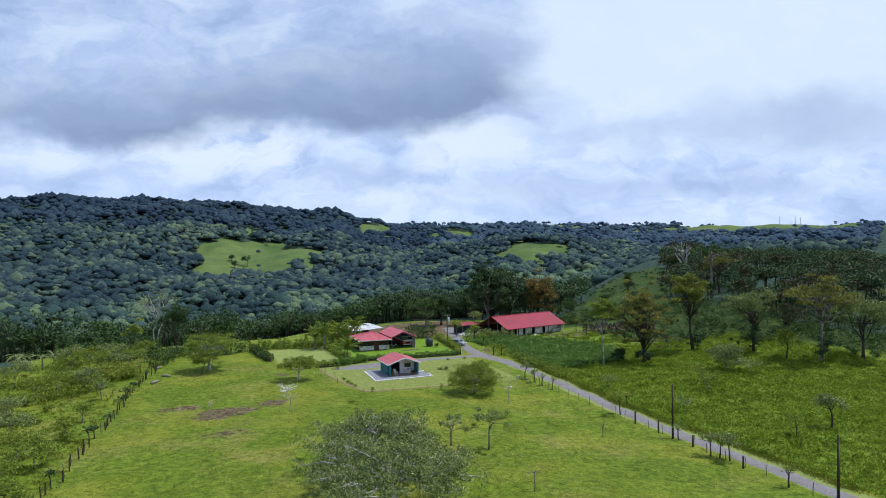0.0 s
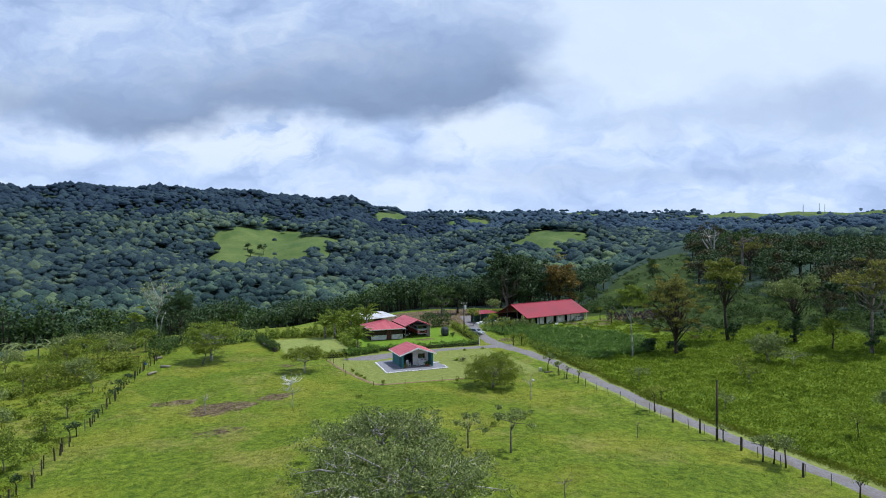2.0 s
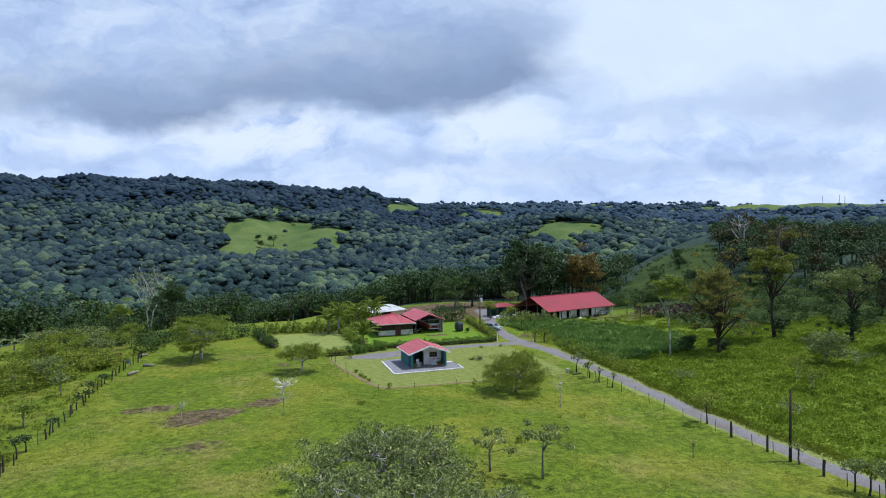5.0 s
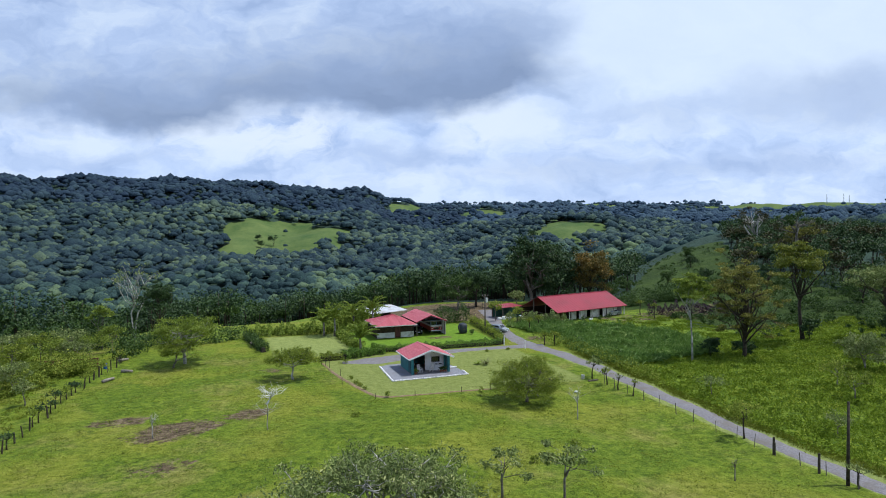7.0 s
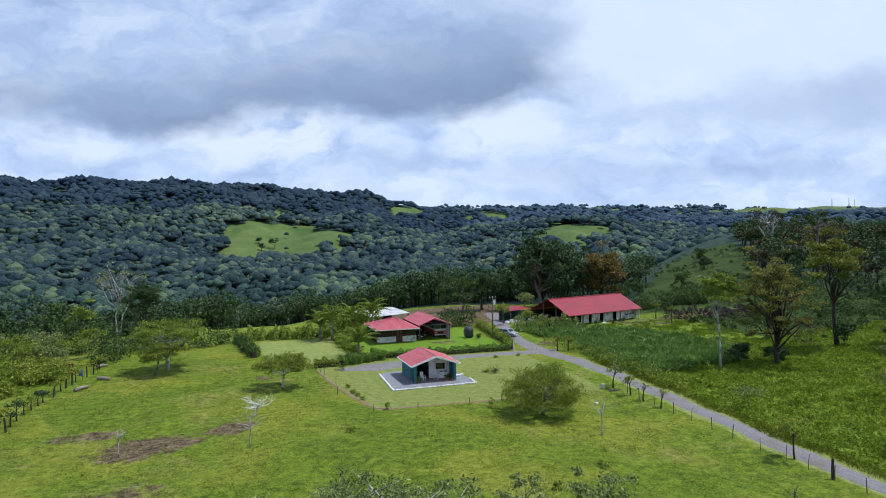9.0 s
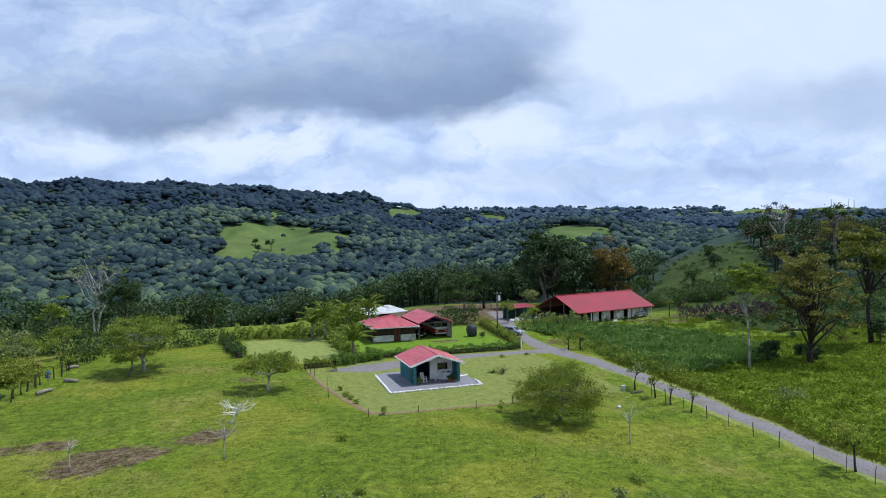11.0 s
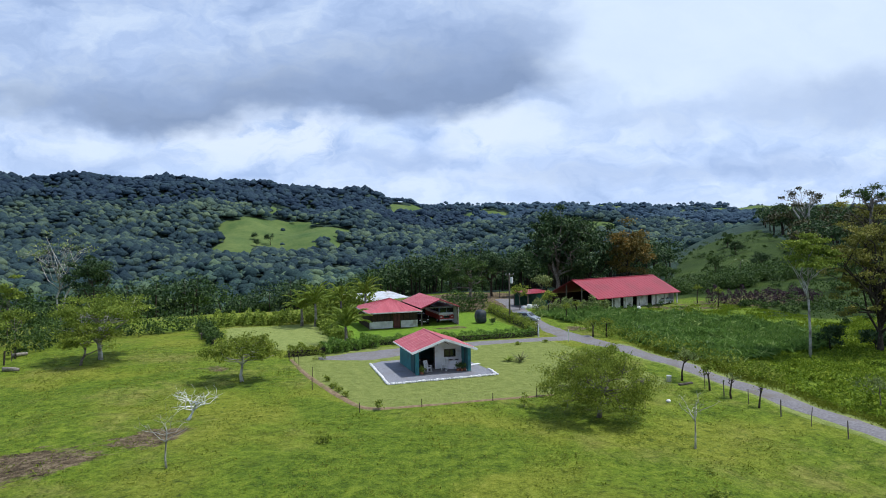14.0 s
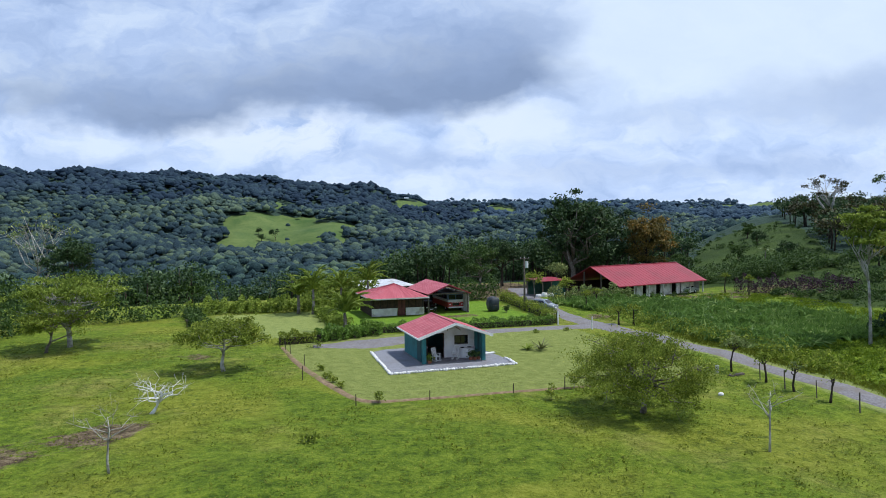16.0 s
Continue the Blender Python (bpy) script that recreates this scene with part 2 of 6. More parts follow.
GROUND = material("pasture_grass", ground_colour, 0.95, 0.15,
                  bump=lambda n, p, o: n.math("MULTIPLY_ADD", n.noise(p, 4.5, 8, 0.75), 0.4, n.noise(p, 1.1, 6, 0.65)), height=0.34)
ROAD = material("gravel_road", speckled((0.15, 0.145, 0.155), (0.25, 0.24, 0.255), 6.0, 8, (0.18, 0.165, 0.15), 0.5), 0.95, 0.2, bump=grain(14.0), height=0.03)
GRAVEL = material("grey_gravel", speckled((0.15, 0.16, 0.19), (0.30, 0.31, 0.35), 9.0, 8, (0.20, 0.20, 0.22), 0.6), 0.95, 0.2, bump=grain(18.0), height=0.03)
STONE = material("white_stone", speckled((0.62, 0.62, 0.64), (0.85, 0.85, 0.86), 5.0), 0.8, bump=grain(9.0), height=0.03)


def red_roof(n, pos, own):
    streak = n.add("ShaderNodeMapping", Scale=(0.9, 0.12, 0.3))
    n.tree.links.new(own, streak.inputs["Vector"])
    wear = n.noise(streak.outputs[0], 2.0, 6, 0.65)
    colour = n.ramp(wear, (0.3, (0.36, 0.065, 0.085)), (0.55, (0.45, 0.10, 0.125)), (0.75, (0.50, 0.16, 0.175)))
    return n.mix(n.math("MULTIPLY", n.step(n.noise(own, 0.8, 5), 0.55, 0.75), 0.35), colour, (0.50, 0.22, 0.20))


RED = material("red_metal_roof", red_roof, 0.45, 0.4, bump=grain(1.2), height=0.02)
DARK_RED = material("deep_red_metal_roof", speckled((0.27, 0.026, 0.045), (0.33, 0.038, 0.058), 1.2, 6, (0.24, 0.032, 0.045), 0.25), 0.42, 0.4, bump=grain(0.8), height=0.02)
WHITE = material("white_paint", speckled((0.70, 0.72, 0.74), (0.82, 0.83, 0.84), 1.6, 6, (0.58, 0.58, 0.56), 0.8), 0.6)
OLD_WHITE = material("weathered_white_wall", speckled((0.46, 0.46, 0.45), (0.66, 0.66, 0.65), 1.2, 7, (0.30, 0.28, 0.25), 0.9), 0.8)
ZINC = material("pale_zinc_sheet", speckled((0.58, 0.60, 0.62), (0.74, 0.75, 0.77), 0.9, 6, (0.46, 0.42, 0.38), 0.5), 0.4, 0.5, 0.3)
TEAL = material("teal_paint", speckled((0.028, 0.15, 0.165), (0.045, 0.20, 0.215), 1.3, 6, (0.03, 0.12, 0.13), 0.7), 0.7)
TEAL_DARK = material("dark_teal_paint", speckled((0.012, 0.06, 0.07), (0.02, 0.085, 0.095), 1.3, 6), 0.6)
CONCRETE = material("porch_concrete", speckled((0.16, 0.16, 0.17), (0.26, 0.26, 0.27), 4.0, 7), 0.85)
BROWN = material("brown_boards", speckled((0.028, 0.017, 0.012), (0.06, 0.036, 0.025), 3.0, 6), 0.8)
WOOD = material("grey_weathered_wood", speckled((0.075, 0.06, 0.05), (0.17, 0.145, 0.12), 5.0, 7), 0.9, bump=grain(12.0), height=0.02)
WOOD_PALE = material("pale_weathered_wood", speckled((0.16, 0.14, 0.12), (0.34, 0.31, 0.27), 5.0, 7), 0.9, bump=grain(12.0), height=0.02)
# near-black; on back walls it is indoor shade put into the colour
BLACK = material("black_and_shade", speckled((0.012, 0.011, 0.011), (0.025, 0.022, 0.02), 1.0), 0.9)
GREEN_WALL = material("green_painted_wall", speckled((0.02, 0.075, 0.055), (0.035, 0.11, 0.08), 1.5), 0.7)
GLASS = material("window_glass", lambda n, p, o: (0.012, 0.015, 0.018), 0.08, 0.6)
BARK = material("grey_bark", speckled((0.09, 0.075, 0.06), (0.21, 0.185, 0.155), 4.0, 7, (0.30, 0.29, 0.26), 1.2), 0.95, bump=grain(10.0), height=0.04)
PALE_BARK = material("pale_bark", speckled((0.28, 0.27, 0.25), (0.52, 0.51, 0.48), 3.0, 7, (0.16, 0.14, 0.12), 0.9), 0.9, bump=grain(10.0), height=0.03)
DARK_BARK = material("dark_bark", speckled((0.03, 0.024, 0.018), (0.075, 0.06, 0.045), 4.0, 7), 0.95, bump=grain(10.0), height=0.04)
LEAF = material("green_leaves", leafy((0.085, 0.128, 0.018), (0.255, 0.32, 0.045), (0.48, 0.50, 0.10)), 0.7, 0.15, thin=0.38)
LEAF_GREY = material("grey_green_leaves", leafy((0.080, 0.118, 0.036), (0.24, 0.30, 0.095), (0.52, 0.54, 0.24)), 0.65, 0.2, thin=0.25)
LEAF_BRIGHT = material("bright_green_leaves", leafy((0.090, 0.135, 0.018), (0.245, 0.325, 0.050), (0.45, 0.50, 0.10)), 0.65, 0.18, thin=0.35)
LEAF_DARK = material("dark_green_leaves", leafy((0.017, 0.041, 0.015), (0.056, 0.106, 0.034), (0.105, 0.155, 0.048)), 0.6, 0.3, thin=0.2)
LEAF_RUST = material("rusty_leaves", leafy((0.08, 0.085, 0.018), (0.24, 0.245, 0.046), (0.42, 0.37, 0.09)), 0.6, 0.3, thin=0.3)
LEAF_ORANGE = material("orange_blossom", leafy((0.07, 0.07, 0.02), (0.22, 0.165, 0.04), (0.42, 0.25, 0.06)), 0.6, 0.3, thin=0.3)
LEAF_PURPLE = material("purple_leaves", leafy((0.025, 0.012, 0.022), (0.06, 0.03, 0.05)), 0.6, 0.3, thin=0.2)
# darkened copy of the rusty leaves, for trees in the cloud's shade
LEAF_RUST_SHADED = material("shaded_rusty_leaves", leafy((0.024, 0.026, 0.011), (0.062, 0.064, 0.020), (0.11, 0.108, 0.032)), 0.6, 0.3, thin=0.2)
LEAF_YELLOW = material("yellow_green_leaves", leafy((0.07, 0.10, 0.014), (0.20, 0.23, 0.03), (0.32, 0.32, 0.06)), 0.55, 0.3, thin=0.3)
LEAF_DARK_GREEN = material("deep_green_leaves", leafy((0.021, 0.050, 0.012), (0.072, 0.131, 0.026), (0.130, 0.200, 0.042)), 0.6, 0.3, thin=0.25)
BANANA = material("banana_leaves", leafy((0.07, 0.11, 0.03), (0.19, 0.24, 0.09), (0.34, 0.36, 0.20)), 0.45, 0.4, thin=0.3)
AGAVE = material("agave_leaves", leafy((0.04, 0.07, 0.02), (0.20, 0.21, 0.08), (0.40, 0.36, 0.16)), 0.5, 0.4, thin=0.1)
LEAF_HEDGE = material("hedge_leaves", leafy((0.068, 0.135, 0.019), (0.176, 0.304, 0.042), (0.297, 0.419, 0.072)), 0.55, 0.35, thin=0.3)
CANE = material("tall_grass_blades", leafy((0.075, 0.155, 0.030), (0.21, 0.345, 0.070), (0.48, 0.57, 0.21)), 0.5, 0.4, thin=0.35)
BLADE = material("grass_blades", leafy((0.10, 0.130, 0.011), (0.18, 0.220, 0.020), (0.31, 0.32, 0.05)), 0.6, 0.25, thin=0.35)
WEED = material("weed_leaves", leafy((0.078, 0.130, 0.011), (0.215, 0.305, 0.025), (0.40, 0.45, 0.06)), 0.75, 0.12, thin=0.3)
PALM = material("palm_fronds", leafy((0.108, 0.168, 0.020), (0.288, 0.372, 0.055), (0.504, 0.528, 0.132)), 0.45, 0.4, thin=0.3)
# far canopies: the blue of distance haze is mixed into the leaf colours
FAR = material("haze_tinted_canopy", canopy((0.023, 0.043, 0.058), (0.043, 0.075, 0.081), (0.13, 0.178, 0.105)), 0.9, 0.1,
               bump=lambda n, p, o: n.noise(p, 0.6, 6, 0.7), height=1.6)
RIDGE = material("haze_tinted_ridge", canopy((0.034, 0.060, 0.094), (0.046, 0.080, 0.120), (0.070, 0.112, 0.14)), 0.9, 0.1,
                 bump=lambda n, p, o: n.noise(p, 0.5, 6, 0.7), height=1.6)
FAR_NEAR = material("haze_tinted_valley", canopy((0.026, 0.050, 0.054), (0.054, 0.096, 0.086), (0.15, 0.21, 0.105)), 0.9, 0.1,
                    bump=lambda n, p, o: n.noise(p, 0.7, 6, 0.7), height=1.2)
# upper hillside: haze blue plus a cloud's shade, both in the base colour
FARTHEST = material("haze_and_shade_canopy", canopy((0.021, 0.038, 0.064), (0.028, 0.050, 0.077), (0.048, 0.080, 0.098)), 0.9, 0.1,
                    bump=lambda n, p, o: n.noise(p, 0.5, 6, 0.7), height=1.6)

# ---------------------------------------------------------------- mesh tools


class Geo:
    """Collects vertices and faces for one mesh."""

    def __init__(self):
        self.v, self.f, self.count = [], [], 0

    def add(self, verts, faces):
        verts = np.asarray(verts, float).reshape(-1, 3)
        self.v.append(verts)
        self.f += [np.asarray(face, int).reshape(-1) + self.count for face in faces]
        self.count += len(verts)
        return self

    def bulk(self, verts, faces):
        """faces: an array of rows, all of one length."""
        verts = np.asarray(verts, float).reshape(-1, 3)
        self.v.append(verts)
        self.f.append(np.asarray(faces, int) + self.count)
        self.count += len(verts)
        return self

    def box(self, a, b, m=None, bevel=0.0):
        (x0, y0, z0), (x1, y1, z1) = a, b
        if bevel:
            bm = bmesh.new()
            bmesh.ops.create_cube(bm, size=1, matrix=Matrix.LocRotScale(((x0 + x1) / 2, (y0 + y1) / 2, (z0 + z1) / 2), None, (x1 - x0, y1 - y0, z1 - z0)))
            bmesh.ops.bevel(bm, geom=list(bm.edges), offset=bevel, segments=2, affect="EDGES")
            bm.verts.index_update()
            v = [tuple(p.co) for p in bm.verts]
            f = [[p.index for p in q.verts] for q in bm.faces]
            bm.free()
        else:
            v = [(x, y, z) for z in (z0, z1) for y in (y0, y1) for x in (x0, x1)]
            f = [(0, 2, 3, 1), (4, 5, 7, 6), (0, 1, 5, 4), (2, 6, 7, 3), (0, 4, 6, 2), (1, 3, 7, 5)]
        if m is not None:
            v = [tuple(m @ Vector(p)) for p in v]
        return self.add(v, f)

    def tube(self, points, radii, sides=6, cap=True):
        points = [Vector(p) for p in points]
        rings = []
        for k, p in enumerate(points):
            way = (points[min(k + 1, len(points) - 1)] - points[max(k - 1, 0)]).normalized()
            side = way.cross(Vector((0.31, 0.17, 0.93)))
            if side.length < 0.05:
                side = way.cross(Vector((1, 0, 0)))
            side.normalize()
            up = way.cross(side)
            rings += [p + (side * math.cos(2 * math.pi * q / sides) + up * math.sin(2 * math.pi * q / sides)) * radii[k] for q in range(sides)]
        faces = [(k * sides + q, k * sides + (q + 1) % sides, (k + 1) * sides + (q + 1) % sides, (k + 1) * sides + q)
                 for k in range(len(points) - 1) for q in range(sides)]
        if cap:
            faces += [tuple(range(sides))[::-1], tuple(range((len(points) - 1) * sides, len(points) * sides))]
        return self.add([tuple(p) for p in rings], faces)

    def leaves(self, centres, size, rng, up=0.5, slim=0.5, way=None):
        """One bent diamond of two triangles for each centre."""
        centres = np.asarray(centres, float)
        count = len(centres)
        along = rng.normal(size=(count, 3)) if way is None else way + 0.35 * rng.normal(size=(count, 3))
        along /= np.linalg.norm(along, axis=1)[:, None] + 1e-9
        normal = rng.normal(size=(count, 3)) + np.array((0, 0, up * 2))
        across = np.cross(along, normal)
        across /= np.linalg.norm(across, axis=1)[:, None] + 1e-9
        face = np.cross(across, along)
        length = (size * rng.uniform(0.6, 1.35, count))[:, None]
        v = np.stack((centres - along * length / 2, centres + across * length * slim / 2 + face * length * 0.12,
                      centres + along * length / 2, centres - across * length * slim / 2 + face * length * 0.12), 1)
        base = 4 * np.arange(count)[:, None]
        return self.bulk(v.reshape(-1, 3), np.concatenate((base + (0, 1, 2), base + (0, 2, 3)), 0))

    def mesh(self, name, mat, smooth=False):
        me = bpy.data.meshes.new(name)
        verts = np.concatenate(self.v) if self.v else np.zeros((0, 3))
        rows = []
        for f in self.f:
            rows.append(f if f.ndim == 2 else f[None])
        loops = np.concatenate([r.reshape(-1) for r in rows])
        sizes = np.concatenate([np.full(len(r), r.shape[1]) for r in rows])
        me.vertices.add(len(verts))
        me.vertices.foreach_set("co", verts.reshape(-1).astype(np.float32))
        me.loops.add(len(loops))
        me.loops.foreach_set("vertex_index", loops.astype(np.int32))
        me.polygons.add(len(sizes))
        me.polygons.foreach_set("loop_start", np.concatenate(([0], np.cumsum(sizes)[:-1])).astype(np.int32))
        me.polygons.foreach_set("use_smooth", np.full(len(sizes), smooth))
        me.update(calc_edges=True)
        me.validate()
        me.materials.append(mat)
        return me


def thing(name, label, category, at=None, group="", kind=""):
    ob = new(name)
    ob.empty_display_size = 0.3
    if at is not None:
        ob.matrix_basis = at
    return tagged(ob, label, category, group, kind)


def part(name, geo, mat, parent=None, label="", smooth=False):
    ob = new(name, geo.mesh(name, mat, smooth))
    ob.parent = parent
    return tagged(ob, label)


def single(name, geo, mat, label, category, group="", kind="", smooth=False):
    return tagged(new(name, geo.mesh(name, mat, smooth)), label, category, group, kind)

# ---------------------------------------------------------------- terrain


CX, CY = -26.3, -84.5            # where the distances of the land are taken from
RINGS = (0, 110, 150, 200, 260, 340, 450, 600, 750, 900, 1050, 1200, 1400, 1600, 1900, 2600, 4700)
BEARINGS = tuple(math.degrees(math.atan((p - 784) / 1175)) for p in (0, 400, 620, 784, 1000, 1300, 1568, 1760))
LAND = ((0, -0.3, -1, -14, -28, -42, -55, -27, -4, 30, 66, 98, 100, 84, 70, 60, 60),
        (0, 0, -0.5, -9, -20, -35, -48, -24, -9, 28, 62, 98, 100, 84, 70, 60, 60),
        (0, 0, -0.3, -5, -15, -30, -42, -26, -12, 14, 42, 76, 90, 80, 70, 60, 60),
        (0, 0, 0, -2, -11, -25, -38, -28, -14, 2, 18, 34, 55, 70, 66, 60, 60),
        (0, 0, 0, -1, -5, -14, -24, -4, 10, 22, 26, 34, 54, 68, 66, 60, 60),
        (0, 0, 0, 4, 11, 15, -4, -16, -10, 2, 12, 24, 34, 48, 66, 60, 50),
        (0, 0.5, 2.5, 6, 11, 14, 4, -4, 4, 12, 20, 28, 36, 48, 64, 56, 50),
        (0, 0.5, 3, 7, 11, 13, 6, -2, 6, 12, 20, 28, 36, 46, 56, 52, 50))


def smooth_step(x, a, b):
    k = np.clip((x - a) / (b - a), 0, 1)
    return k * k * (3 - 2 * k)


def bearing(x, y):
    """Degrees to the right of the flight, and metres, from the land's middle."""
    x, y = np.asarray(x, float) - CX, np.asarray(y, float) - CY
    return np.degrees((np.arctan2(x, y) - VIEW + np.pi) % (2 * np.pi) - np.pi), np.hypot(x, y)


def rolling(x, y, scale, seed=0):
    """Smooth hummocks between -1 and 1."""
    rng = np.random.default_rng(seed)
    total = 0
    for k in range(7):
        a, b = rng.uniform(0, 2 * np.pi, 2)
        w = 2 * np.pi / scale * rng.uniform(0.6, 2.2)
        total = total + np.sin(w * (x * np.cos(a) + y * np.sin(a)) + b)
    return total / 4


def land(x, y):
    x, y = np.asarray(x, float), np.asarray(y, float)
    a, r = bearing(x, y)
    a2 = np.clip(a, BEARINGS[0], BEARINGS[-1])
    rows = np.stack([np.interp(r, RINGS, row) for row in LAND])
    at = np.interp(a2, BEARINGS, np.arange(len(BEARINGS)))
    k = np.clip(np.floor(at).astype(int), 0, len(BEARINGS) - 2)
    w = at - k
    w = w * w * (3 - 2 * w)
    pick = lambda q: np.take_along_axis(rows.reshape(len(LAND), -1), q.reshape(1, -1), 0).reshape(r.shape)
    z = pick(k) * (1 - w) + pick(k + 1) * w
    z = z * smooth_step(-np.abs(a), -120, -60)
    far = smooth_step(r, 190, 420)
    z = z + far * (5.0 * rolling(x, y, 160, 3) + 7.0 * smooth_step(r, 500, 900) * rolling(x, y, 330, 4))
    near = 1 - smooth_step(r, 120, 260)
    z = z - 1.45 * smooth_step(x, -2, 20) * smooth_step(-y, 2, 42) * near
    z = z + 0.25 * smooth_step(x, -34, -24) * (1 - smooth_step(x, -16, -8)) * smooth_step(-y, 6, 20) * near
    calm = np.clip(np.maximum(np.abs(x - 2) / 18, np.abs(y - 14) / 30) - 0.6, 0, 1)
    z = z + 0.16 * rolling(x, y, 13, 5) * calm * near
    return z


def ground_at(x, y):
    return float(land(np.array([x]), np.array([y]))[0])


def blob(x, y, cx, cy, rx, ry, turn=0.0):
    """1 in the middle of an oval, 0 at its rim and beyond."""
    c, s = math.cos(radians(turn)), math.sin(radians(turn))
    u, v = ((x - cx) * c + (y - cy) * s) / rx, (-(x - cx) * s + (y - cy) * c) / ry
    return np.clip(1.6 * (1 - np.hypot(u, v)), 0, 1)


def rect(x, y, x0, y0, x1, y1, soft=1.0):
    return np.clip(np.minimum(np.minimum(x - x0, x1 - x), np.minimum(y - y0, y1 - y)) / soft + 0.5, 0, 1)


def deg(p):
    return math.degrees(math.atan((p - 784) / 1175))


def open_land(x, y):
    """1 where the far hills are pasture and carry no forest."""
    a, r = bearing(x, y)
    wob = 0.35 * rolling(x, y, 90, 8)
    o = np.zeros_like(r)
    for px, rr, wide, deep in ((505, 850, 112, 105), (440, 765, 45, 45), (1010, 780, 85, 120), (725, 1280, 42, 110), (860, 1260, 50, 90), (960, 1130, 40, 60),
                               (1440, 1800, 210, 400), (1060, 1560, 170, 60), (850, 1560, 120, 40), (500, 1010, 28, 30)):
        o = np.maximum(o, 1.0 * ((np.hypot((a - deg(px)) / (deg(px + wide) - deg(px)), (r - rr) / deep) + wob) < 1))
    return o


def edge_of_forest(a):
    """Metres at which the woods begin, by bearing."""
    return np.interp(a, [deg(p) for p in (-300, 0, 180, 300, 400, 470, 600, 700, 860, 960, 1120, 1180, 1290, 1330, 1568, 1800)],
                     (120, 150, 158, 158, 185, 232, 228, 192, 188, 182, 182, 300, 300, 205, 170, 150))


front = np.radians(np.arange(-60, 60.01, 0.42))
rest = np.radians(np.arange(64.5, 295.6, 2.5))
angles = np.concatenate((front, rest)) + VIEW
radii = [3.0]
while radii[-1] < 4650:
    radii.append(radii[-1] + max(0.62, 0.0125 * radii[-1]))
radii = np.array(radii)
gx = CX + radii[:, None] * np.sin(angles)[None]
gy = CY + radii[:, None] * np.cos(angles)[None]
n_r, n_a = gx.shape
gz = land(gx, gy)
index = np.arange(n_r * n_a).reshape(n_r, n_a)
around = np.roll(index, -1, 1)
quads = np.stack((index[:-1], index[1:], around[1:], around[:-1]), -1).reshape(-1, 4)
g = Geo().bulk(np.stack((gx, gy, gz), -1).reshape(-1, 3), quads)
g.add([(CX, CY, ground_at(CX, CY))], [])
hub = g.count - 1
g.f.append(np.stack((np.full(n_a, hub), index[0], around[0]), -1))
ground = single("ground", g, GROUND, "rolling green pasture with bare soil patches and wooded hills", "ground", kind="structure", smooth=True)
fx, fy = np.append(gx.reshape(-1), CX), np.append(gy.reshape(-1), CY)
fa, fr = bearing(fx, fy)
zones = {
    "tall": np.maximum.reduce([blob(fx, fy, -10.5, -22, 13, 8, 15), blob(fx, fy, -14, -36, 9, 9, 0), blob(fx, fy, 6, -38, 10, 5, 10), blob(fx, fy, -26, -32, 8, 4, 30),
                               0.9 * blob(fx, fy, -12.5, -10, 3, 9, 15), 0.8 * blob(fx, fy, -40, 2, 6, 12, 10), 0.8 * blob(fx, fy, 12, -58, 9, 6, 0), 0.8 * blob(fx, fy, -30, 8, 9, 4, 20)]),
    "lawn": rect(fx, fy, -13.2, -10.3, 18.7, 17.5) * np.clip((fx - np.interp(fy, (-10, -4, 5, 13), (-10.0, -11.2, -12.7, -13.3))) / 0.8 + 0.4, 0, 1),
    "lush": rect(fx, fy, -5.8, 18.5, 19.5, 46),
    "far_field": open_land(fx, fy) * (fr > 500),
    # hill area whose ground colour holds the cloud's shade
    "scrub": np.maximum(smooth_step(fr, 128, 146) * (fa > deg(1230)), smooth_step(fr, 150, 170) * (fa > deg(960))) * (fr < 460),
    "pale": np.maximum(rect(fx, fy, -20, 19.5, -7, 43, 2.5), 0.75 * rect(fx, fy, 21.7, -140, 26.1, 9, 1.4)),
    "weeds": np.maximum(rect(fx, fy, 27, -140, 160, 46, 2.0) * (fr < 330), 0.6 * (fr > 150) * (fr < 400) * (fa < 0)),
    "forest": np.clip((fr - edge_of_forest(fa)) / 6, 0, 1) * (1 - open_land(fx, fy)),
    "soil": np.maximum.reduce([blob(fx, fy, -32.3, -15.2, 7.4, 5.2, 20), blob(fx, fy, -25.2, -11.6, 5.0, 3.4, 30), 0.85 * blob(fx, fy, -38.5, -9, 5.5, 3.0, 0),
                               0.7 * blob(fx, fy, -33, -26.5, 6, 3.2, 15), 0.95 * rect(fx, fy, 8, 48, 45, 94, 4), 0.7 * blob(fx, fy, -21.5, 11.5, 2.2, 4.0, 20),
                               0.62 * rect(fx, fy, 50, 30, 84, 44, 6),
                               0.75 * blob(fx, fy, 10.5, 29, 4.2, 3.0, 0), 0.75 * blob(fx, fy, 27, 22, 3.5, 3.5, 0)]),
}
for name, values in zones.items():
    layer = ground.data.attributes.new(name, "FLOAT", "POINT")
    layer.data.foreach_set("value", np.asarray(values, np.float32))


